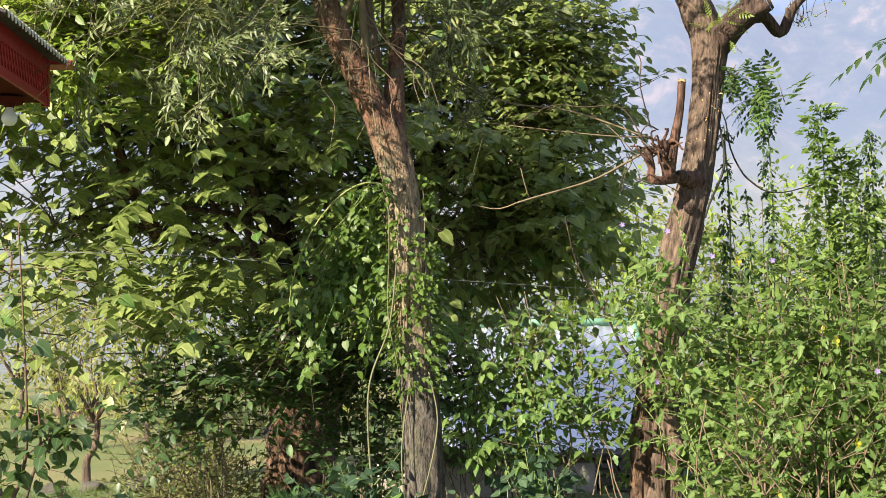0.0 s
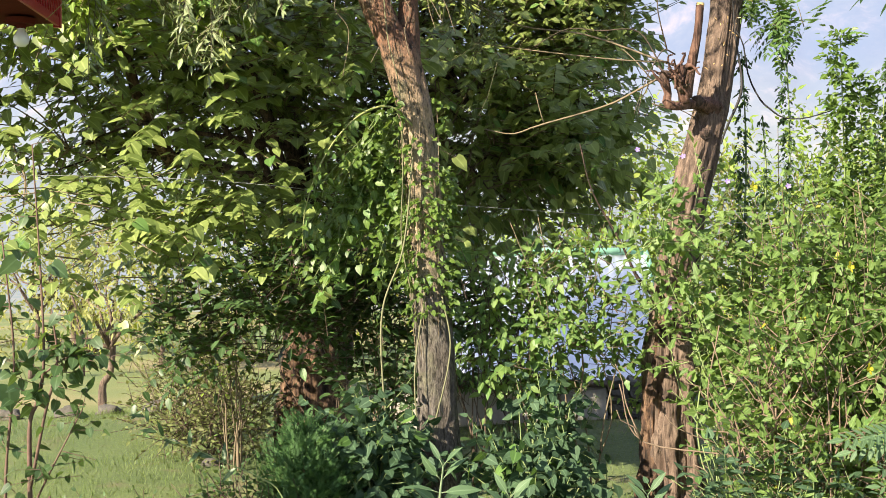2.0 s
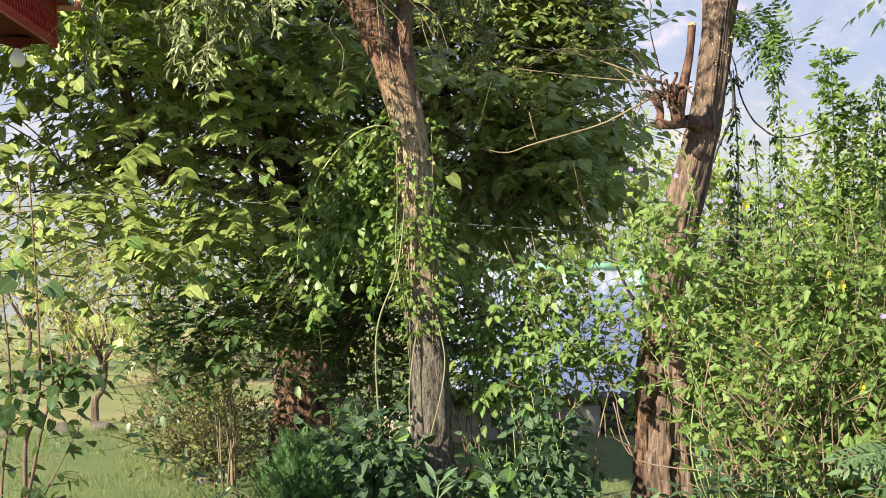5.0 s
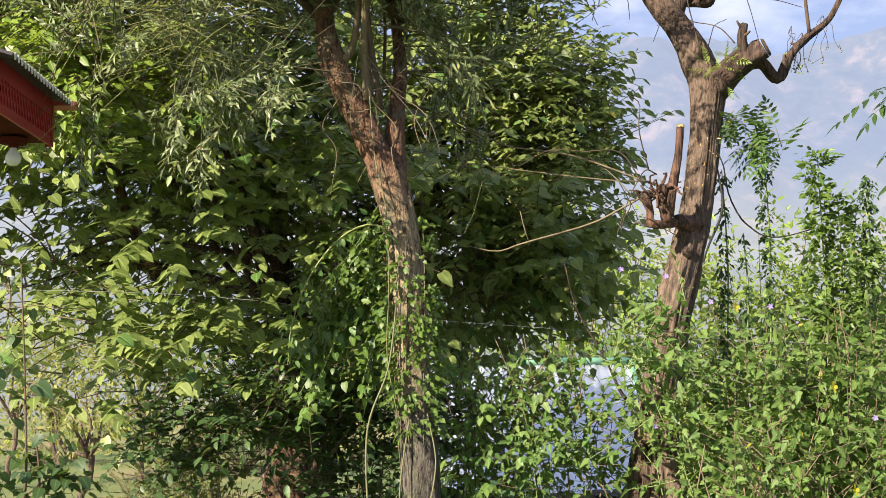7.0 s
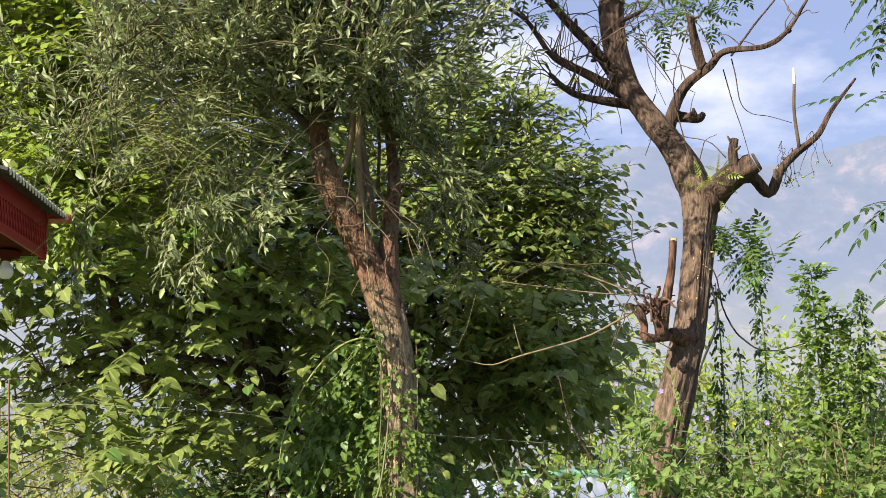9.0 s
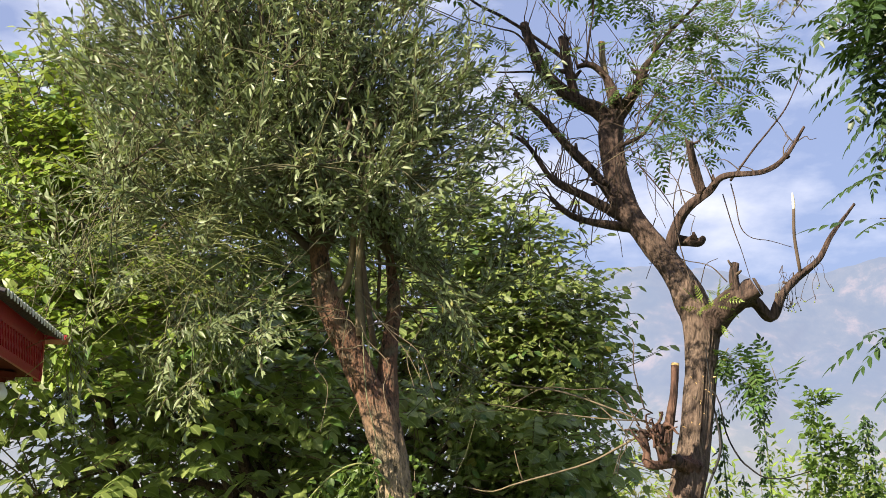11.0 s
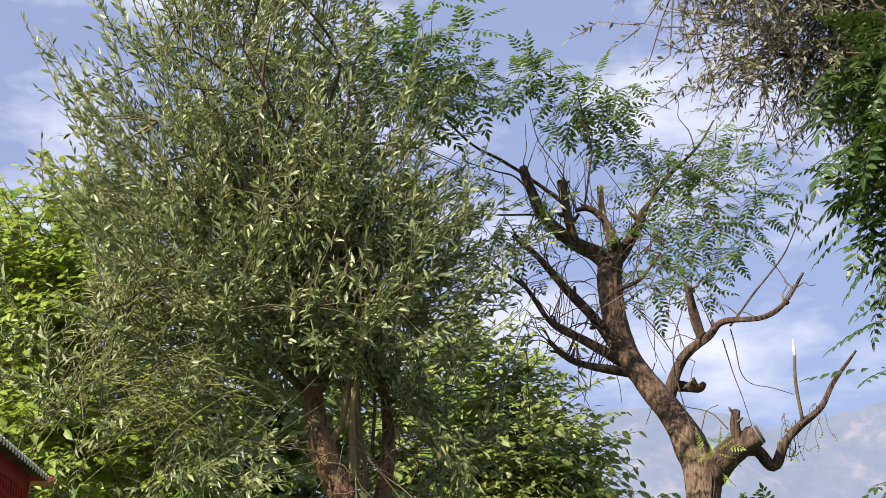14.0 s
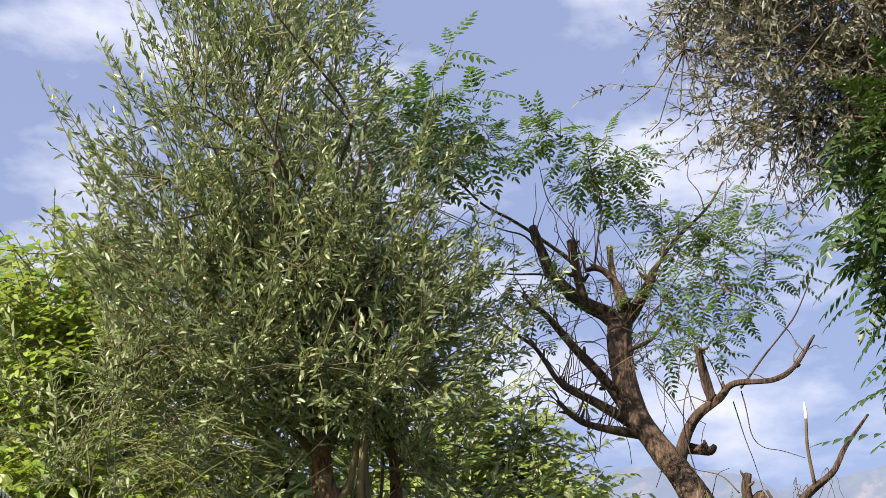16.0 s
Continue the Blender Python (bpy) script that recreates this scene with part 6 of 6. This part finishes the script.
build_trunk_creeper()
build_hanging_creeper()
build_arching_shoot()


def cord(name, label, rows, material, sides=6, category="cord"):
    ob = new(name, mesh_of(name, *tube(rows, sides, 0.05, rough=0.1), material, smooth=True))
    return tagged(ob, label, category)


cord("hanging_vine", "pale bare vine rope hanging from the willow to the ground", [(-0.22, 5.86, 2.0, 0.004), (-0.27, 5.84, 1.55, 0.0045), (-0.38, 5.82, 1.2, 0.005), (-0.36, 5.82, 0.6, 0.005), (-0.33, 5.82, 0.0, 0.005)], M_ROPE, category="vine")
cord("hanging_vine", "pale thin vine drooping from the willow trunk", [(-0.16, 5.9, 1.35, 0.004), (-0.22, 5.85, 0.9, 0.004), (-0.18, 5.85, 0.55, 0.004), (-0.1, 5.87, 0.75, 0.004), (-0.04, 5.88, 1.05, 0.004), (-0.08, 5.89, 1.3, 0.004)], M_ROPE, category="vine")
cord("hanging_vine", "pale thin shoot hanging along the willow fork", [(-0.37, 5.92, 2.95, 0.0028), (-0.34, 5.88, 2.6, 0.003), (-0.285, 5.87, 2.35, 0.003), (-0.27, 5.87, 1.95, 0.003), (-0.28, 5.87, 1.6, 0.0026), (-0.23, 5.87, 1.3, 0.002)], M_ROPE, category="vine")
cord("dark_cord", "dark thick cord looped beside the furrowed trunk", [(1.51, 6.42, 2.95, 0.003), (1.50, 6.32, 2.70, 0.004), (1.51, 6.3, 2.58, 0.005), (1.525, 6.28, 2.44, 0.007), (1.51, 6.26, 2.33, 0.0075), (1.43, 6.24, 2.16, 0.006), (1.40, 6.22, 2.08, 0.005)], M_CORD)
cord("dark_cord", "dark cord drooping from the trunk to the thicket", [(1.50, 6.42, 2.75, 0.003), (1.56, 6.4, 2.65, 0.004), (1.59, 6.4, 2.47, 0.0045), (1.65, 6.4, 2.34, 0.005), (1.71, 6.4, 2.28, 0.005), (1.78, 6.4, 2.235, 0.004), (1.89, 6.4, 2.23, 0.0035), (2.04, 6.4, 2.27, 0.003)], M_CORD)
cord("wire_line", "thin white wire stretched across the garden", [(-5.0, 6.9, 2.05, 0.0014), (-2.08, 6.9, 1.98, 0.0014), (-1.11, 6.9, 1.92, 0.0014), (-0.48, 6.9, 1.83, 0.0014), (0.15, 6.9, 1.78, 0.0014), (0.78, 6.9, 1.73, 0.0014), (1.3, 6.5, 1.68, 0.0014), (2.9, 6.2, 1.60, 0.0014)], M_LINE, category="wire")


# ---- the house eave ----
def build_house():
    root = thing("porch", (-2.3, 5.0, 0), "red painted porch with carved eave board and corrugated tin roof", "porch")
    u = Vector((-0.065, 0.998, 0)).normalized()   # along the eave, away from the camera
    w = Vector((-0.998, -0.065, 0)).normalized()  # towards the house
    corner = Vector((-1.942, 5.75, 0.014))

    def at(a, b, z):
        return corner - u * a + w * b + Vector((0, 0, z))

    def slab(bm, a0, a1, b0, b1, z0, z1):
        vs = [bm.verts.new(at(a, b, z)) for z in (z0, z1) for a, b in ((a0, b0), (a1, b0), (a1, b1), (a0, b1))]
        for q in ((3, 2, 1, 0), (4, 5, 6, 7), (0, 1, 5, 4), (1, 2, 6, 5), (2, 3, 7, 6), (3, 0, 4, 7)):
            bm.faces.new([vs[k] for k in q])
        return bm

    board = part("eave_board", slab(bmesh.new(), 0.0, 0.95, 0.020, 0.030, 2.66, 2.82), M_SHADOWWOOD, root, "backing painted shadow-dark behind the carved red board")
    part("rail", slab(bmesh.new(), -0.004, 0.95, 0.0, 0.014, 2.785, 2.865), M_RED, board, "red painted top rail")
    part("rail", slab(bmesh.new(), -0.004, 0.95, 0.0, 0.014, 2.635, 2.678), M_RED, board)
    part("end_post", slab(bmesh.new(), -0.008, 0.022, -0.004, 0.03, 2.63, 2.86), M_RED, board)
    # carved slats crossing between the rails
    for k in range(21):
        a = 0.02 + k * 0.044
        for s in (1, -1):
            bm = bmesh.new()
            c = at(a + 0.018, 0.007 + 0.002 * s, 2.7315)
            m = Matrix.Translation(c) @ Matrix((u, w, Vector((0, 0, 1)))).transposed().to_4x4() @ pose(0, 0, 0, 0, s * 24, 0)
            bmesh.ops.create_cube(bm, size=1, matrix=m @ Matrix.Diagonal((0.015, 0.012, 0.125, 1)))
            part("slat", bm, M_RED, board)
    # Soffit red darkened to imitate the recess under the eave
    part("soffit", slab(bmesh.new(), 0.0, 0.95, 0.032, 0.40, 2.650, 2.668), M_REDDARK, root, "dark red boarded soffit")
    # corrugated sheet, sloping up from the eave
    n, rows = 190, 4
    vs, ts = [], []
    for layer in (0.0, 0.004):
        for j in range(rows):
            b = -0.085 + 0.50 * j / (rows - 1)
            for i in range(n):
                a = -0.01 + 1.0 * i / (n - 1)
                vs.append(at(a, b, 2.852 + 0.30 * (b + 0.085) + 0.010 * math.sin(a * 2 * math.pi / 0.05) + layer))
    for layer in (0, 1):
        for j in range(rows - 1):
            for i in range(n - 1):
                o = layer * rows * n + j * n + i
                ts += [(o, o + 1, o + n + 1), (o, o + n + 1, o + n)]
    child("roof", mesh_of("roof", [tuple(v) for v in vs], ts, M_TIN, smooth=True), root, "dark corrugated tin roof sheet")
    roof = root.children[-1]
    # White teeth added to imitate sunlight on the corrugation ends
    for k in range(20):
        bm = bmesh.new()
        a = 0.0 + 0.05 * k
        tri = [(a - 0.014, 2.866), (a + 0.014, 2.866), (a, 2.836)]
        f = [bm.verts.new(at(s, -0.094, z)) for s, z in tri]
        g = [bm.verts.new(at(s, -0.087, z)) for s, z in tri]
        bm.faces.new(f), bm.faces.new(g[::-1])
        for i in range(3):
            bm.faces.new((f[i], g[i], g[(i + 1) % 3], f[(i + 1) % 3]))
        part("sheet_tooth", bm, M_LITEDGE, roof)
    part("gable_trim", slab(bmesh.new(), -0.15, -0.02, -0.105, 0.4, 2.845, 2.868), M_RED, root, "red edge trim")
    for a in (0.08,):
        part("post", slab(bmesh.new(), a, a + 0.1, 0.40, 0.48, -0.1, 2.65), M_RED, root, "red painted post")
    return at


house_at = build_house()


def build_bulb():
    c = Vector((-2.062, 5.55, 2.558))
    root = thing("light_bulb", c, "unlit white bulb hanging from the eave", "lamp")
    bm = bmesh.new()
    prof = [(0.0, -0.040), (0.020, -0.036), (0.033, -0.022), (0.0375, -0.004), (0.034, 0.012), (0.026, 0.026), (0.018, 0.040), (0.0155, 0.052)]
    ring = []
    for r, z in prof:
        ring.append([bm.verts.new(c + Vector((r * math.cos(k * math.pi / 10), r * math.sin(k * math.pi / 10), z))) for k in range(20)] if r > 0 else [bm.verts.new(c + Vector((0, 0, z)))])
    for a, b in zip(ring, ring[1:]):
        for k in range(20):
            k2 = (k + 1) % 20
            bm.faces.new([a[0], b[k2], b[k]] if len(a) == 1 else [a[k], a[k2], b[k2], b[k]])
    part("glass", bm, M_BULB, root, "milky white bulb", True)
    bm = bmesh.new()
    bmesh.ops.create_cone(bm, cap_ends=True, segments=20, radius1=0.021, radius2=0.034, depth=0.04, matrix=Matrix.Translation(c + Vector((0, 0, 0.068))))
    part("holder", bm, M_REDDARK, root, "round bulb holder")
    bm = bmesh.new()
    bmesh.ops.create_cone(bm, cap_ends=True, segments=28, radius1=0.060, radius2=0.072, depth=0.026, matrix=Matrix.Translation(c + Vector((0, 0, 0.080))))
    part("ceiling_rose", bm, M_REDDARK, root, "round brown ceiling rose")


build_bulb()


# ---- shed and stone wall behind the trees ----
def build_shed():
    root = thing("shed", (1.5, 15.0, -1.6), "low shed with pale blue tin roof and green ridge cap", "shed")

    def quad(name, pts, material, label="", rib=0.0, n=60):
        a, b, c, d = [np.array(p, float) for p in pts]
        vs, ts = [], []
        nrm = unit(np.cross(b - a, d - a))
        for layer in (0, -0.03):
            for j in (0, 1):
                for i in range(n + 1):
                    f = i / n
                    e = a + (b - a) * f if j == 0 else d + (c - d) * f
                    vs.append(e + nrm * (layer + rib * (1 if i % 6 == 0 else 0)))
        for layer in (0, 1):
            for i in range(n):
                o = layer * 2 * (n + 1) + i
                ts += [(o, o + 1, o + n + 2), (o, o + n + 2, o + n + 1)]
        child(name, mesh_of(name, vs, ts, material), root, label)

    quad("roof", [(-0.2, 14.2, -0.15), (2.75, 14.2, -0.15), (2.5, 15.6, 1.42), (0.1, 15.6, 1.42)], M_TINROOF, "pale blue-grey tin sheets", 0.025)
    quad("roof_end", [(2.75, 14.2, -0.15), (2.95, 17.0, -0.15), (2.52, 15.62, 1.42), (2.5, 15.6, 1.42)], M_TINROOF, "", 0.02)
    quad("roof_back", [(2.95, 17.0, -0.15), (-0.2, 17.0, -0.15), (0.1, 15.62, 1.42), (2.52, 15.62, 1.42)], M_TINROOF, "", 0.02)
    limb("ridge_cap", [(0.1, 15.58, 1.44, 0.05), (0.5, 15.58, 1.44, 0.05), (2.5, 15.58, 1.44, 0.05)], M_GREENTRIM, root, 8, label="pale green ridge cap", step=0.5)
    limb("hip_cap", [(2.5, 15.58, 1.44, 0.04), (2.63, 14.85, 0.66, 0.04), (2.76, 14.18, -0.12, 0.04)], M_GREENTRIM, root, 8, step=0.5)
    bm = box(bmesh.new(), 0.0, 2.6, 14.5, 16.7, -1.9, -0.12)
    part("wall", bm, M_PLASTER, root, "grey plastered wall")


build_shed()


def build_stone_wall():
    root = thing("stone_wall", (1.0, 10.2, -0.1), "low grey plastered wall with broken rough stone end", "wall", kind="structure")
    bm = box(bmesh.new(), -0.6, 1.30, 10.2, 10.5, -0.3, 0.30, 0.02)
    part("plastered_wall", bm, M_PLASTER, root, "grey cement-plastered wall")
    rows, z = [], -0.15
    for k in range(7):
        x = 1.31
        h = 0.055 + 0.04 * RNG.random()
        while x < 1.75 - 0.03 * k:
            wd = 0.09 + 0.12 * RNG.random()
            bm = box(bmesh.new(), x + 0.004, x + wd - 0.004, 10.2 - 0.03 * RNG.random(), 10.45, z + 0.004, z + h - 0.004, 0.012)
            for v in bm.verts:
                v.co += Vector(RNG.normal(size=3) * 0.013)
            part("stone", bm, M_STONE, root)
            x += wd
        z += h
    # Dark slab standing in for the shaded, leafy top of the wall
    slab = box(bmesh.new(), -0.6, 1.34, 10.14, 10.55, 0.304, 0.335, 0.01)
    bmesh.ops.subdivide_edges(slab, edges=slab.edges[:], cuts=6, use_grid_fill=True)
    for v in slab.verts:
        v.co.z += 0.02 * noise.noise(v.co * 3)
    part("coping", slab, M_DARKCUT, root, "dark coping for the shaded wall top")
    for k in range(16):
        r = 0.04 + 0.05 * RNG.random()
        bm = bmesh.new()
        bmesh.ops.create_icosphere(bm, subdivisions=2, radius=r)
        at = Vector((1.30 + 0.5 * RNG.random(), 10.0 + 0.18 * RNG.random(), -0.10 + 0.10 * RNG.random()))
        for v in bm.verts:
            v.co = v.co * (1 + 0.5 * noise.noise(v.co * 12 + at * 7)) + at
        part("stone", bm, M_STONE, root)


build_stone_wall()
build_shrub("wall_creeper", "dark leafy creeper along the top of the low wall", (0.4, 10.1, 0.30), 3, 0.3, 0.9, OVATE, 0.085, M_PRIVET, 150, 7, M_TWIG_DARK, twig=0.28, drop=0.5, sag=0.4, blobs=[(0.3, 10.1, 0.42, 0.95, 0.18, 0.13)], singles=20, category="climbing plant", group="creepers")


# ---- rocks at the terrace edge ----
def build_rock(x, y, r):
    bm = bmesh.new()
    bmesh.ops.create_icosphere(bm, subdivisions=3, radius=1.0)
    seed = RNG.random() * 50
    for v in bm.verts:
        f = 1 + 0.35 * noise.noise(v.co * 1.3 + Vector((seed, 0, 0))) + 0.12 * noise.noise(v.co * 4 + Vector((seed, 0, 0)))
        v.co = Vector((v.co.x * 1.3, v.co.y, v.co.z * 0.7)) * f * r
    me = bpy.data.meshes.new("rock")
    for f in bm.faces:
        f.smooth = True
    bm.to_mesh(me)
    bm.free()
    me.materials.append(M_STONE)
    ob = new("rock", me)
    ob.location = (x, y, float(ground_height(x, y)) + 0.25 * r)
    tagged(ob, "rough grey field stone half sunk in grass", "rock", "terrace edge stones")


for x, y, r in ((-3.61, 10.8, 0.10), (-3.23, 10.8, 0.09), (-2.77, 10.75, 0.11), (-4.2, 10.9, 0.10), (-1.7, 8.0, 0.05), (1.75, 5.4, 0.08)):
    build_rock(x, y, r)


# ---- far small trees and bushes on the lower terrace ----
def build_far_tree(x, y, h, r, lean, leafy, cnt):
    z = float(ground_height(x, y))
    root = thing("orchard_tree", (x, y, z), "small orchard tree with thin trunk on the lower terrace", "tree", "orchard trees")
    limb("trunk", [(x, y, z - 0.05, 0.085), (x + 0.05 * lean, y, z + 0.15 * h, 0.065), (x + 0.75 * lean, y, z + 0.25 * h, 0.06), (x + lean, y, z + 0.5 * h, 0.045)], M_BARK2, root, 12, step=0.15, rough=0.3, lumps=0.2, seed=x)
    limbs = []
    for k in range(7):
        b = (x + lean + r * 0.8 * RNG.normal(), y + 0.5 * r * RNG.normal(), z + h * (0.75 + 0.25 * RNG.random()))
        limbs.append(arc((x + 0.7 * lean, y, z + 0.38 * h), b, 0.04, 0.01, 0.1))
        limb("limb", limbs[-1], M_BARK2, root, 6, step=0.3)
    p, o = in_blobs([(x + lean, y, z + 0.78 * h, r, r, 0.36 * h)], cnt, 0.45)
    d = unit(o + 0.3 * UP + RNG.normal(size=p.shape) * 0.4)
    c, ld, nn, s, e = twigs(p, d, 0.4, 5, 60, 0.1, 0.18, 1, 0.5, 0.2, True)
    leaves("crown", LEAFLET_PLAIN, c, ld, nn, s, leafy, root)


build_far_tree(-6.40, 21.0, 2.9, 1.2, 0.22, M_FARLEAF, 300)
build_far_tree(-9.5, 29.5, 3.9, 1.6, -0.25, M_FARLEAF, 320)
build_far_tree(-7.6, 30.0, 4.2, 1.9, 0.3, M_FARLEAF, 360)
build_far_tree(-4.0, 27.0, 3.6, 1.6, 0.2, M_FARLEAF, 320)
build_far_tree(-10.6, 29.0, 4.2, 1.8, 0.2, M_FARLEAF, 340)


def build_far_bush(x, y, h, r, cnt, material):
    z = float(ground_height(x, y))
    root = thing("far_bush", (x, y, z), "hazy light green bush at the edge of the lower field", "shrub", "far bushes")
    p, o = in_blobs([(x, y, z + 0.45 * h, r, r * 0.6, 0.55 * h), (x + 0.5 * r, y, z + 0.68 * h, 0.6 * r, r * 0.5, 0.30 * h)], cnt, 0.4)
    d = unit(o + 0.4 * UP + RNG.normal(size=p.shape) * 0.4)
    c, ld, nn, s, e = twigs(p, d, 0.5, 8 if y < 25 else 5, 60, 0.1, 0.17 if y < 25 else 0.26, 1, 0.5, 0.2, True)
    leaves("foliage", LEAFLET_PLAIN, c, ld, nn, s, material, root)
    v, t = sticks(np.tile((x, y, z - 0.05), (40, 1)), p[:40], 0.02, 0.006)
    child("stemwork", mesh_of("stemwork", v, t, M_TWIG), root, "", "stuff")


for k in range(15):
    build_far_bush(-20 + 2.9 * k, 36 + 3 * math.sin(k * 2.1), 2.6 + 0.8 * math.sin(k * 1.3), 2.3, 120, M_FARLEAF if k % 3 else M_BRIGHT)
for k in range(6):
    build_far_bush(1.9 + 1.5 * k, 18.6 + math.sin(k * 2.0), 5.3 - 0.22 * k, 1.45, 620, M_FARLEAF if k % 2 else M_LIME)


# ---- lawn ----
def build_lawn():
    n = 60000
    x, y = RNG.uniform(-5.2, 2.6, n), RNG.uniform(4.0, 11.4, n)
    keep = (x < -0.35 * (y - 4) * 0.2 - 0.3) | (RNG.random(n) < 0.5)
    x, y = x[keep], y[keep]
    p = np.stack([x, y, ground_height(x, y) - 0.005], 1)
    d = unit(RNG.normal(size=p.shape) * (0.45, 0.45, 0.1) + UP)
    nn = unit(RNG.normal(size=p.shape) * (1, 1, 0.1))
    tall = np.array([0.05 + 0.05 * (noise.noise(Vector((a * 1.2, b * 1.2, 0))) + 0.6) for a, b in zip(x, y)])
    root = thing("lawn_grass", (-2.0, 8.0, 0), "short uneven grass with dry yellow blades", "grass", kind="stuff")
    leaves("blades", GRASSBLADE, p, d, nn, np.maximum(0.6 * tall, 0.022) * (0.6 + 0.8 * RNG.random(len(x))), M_GRASS, root)


build_lawn()
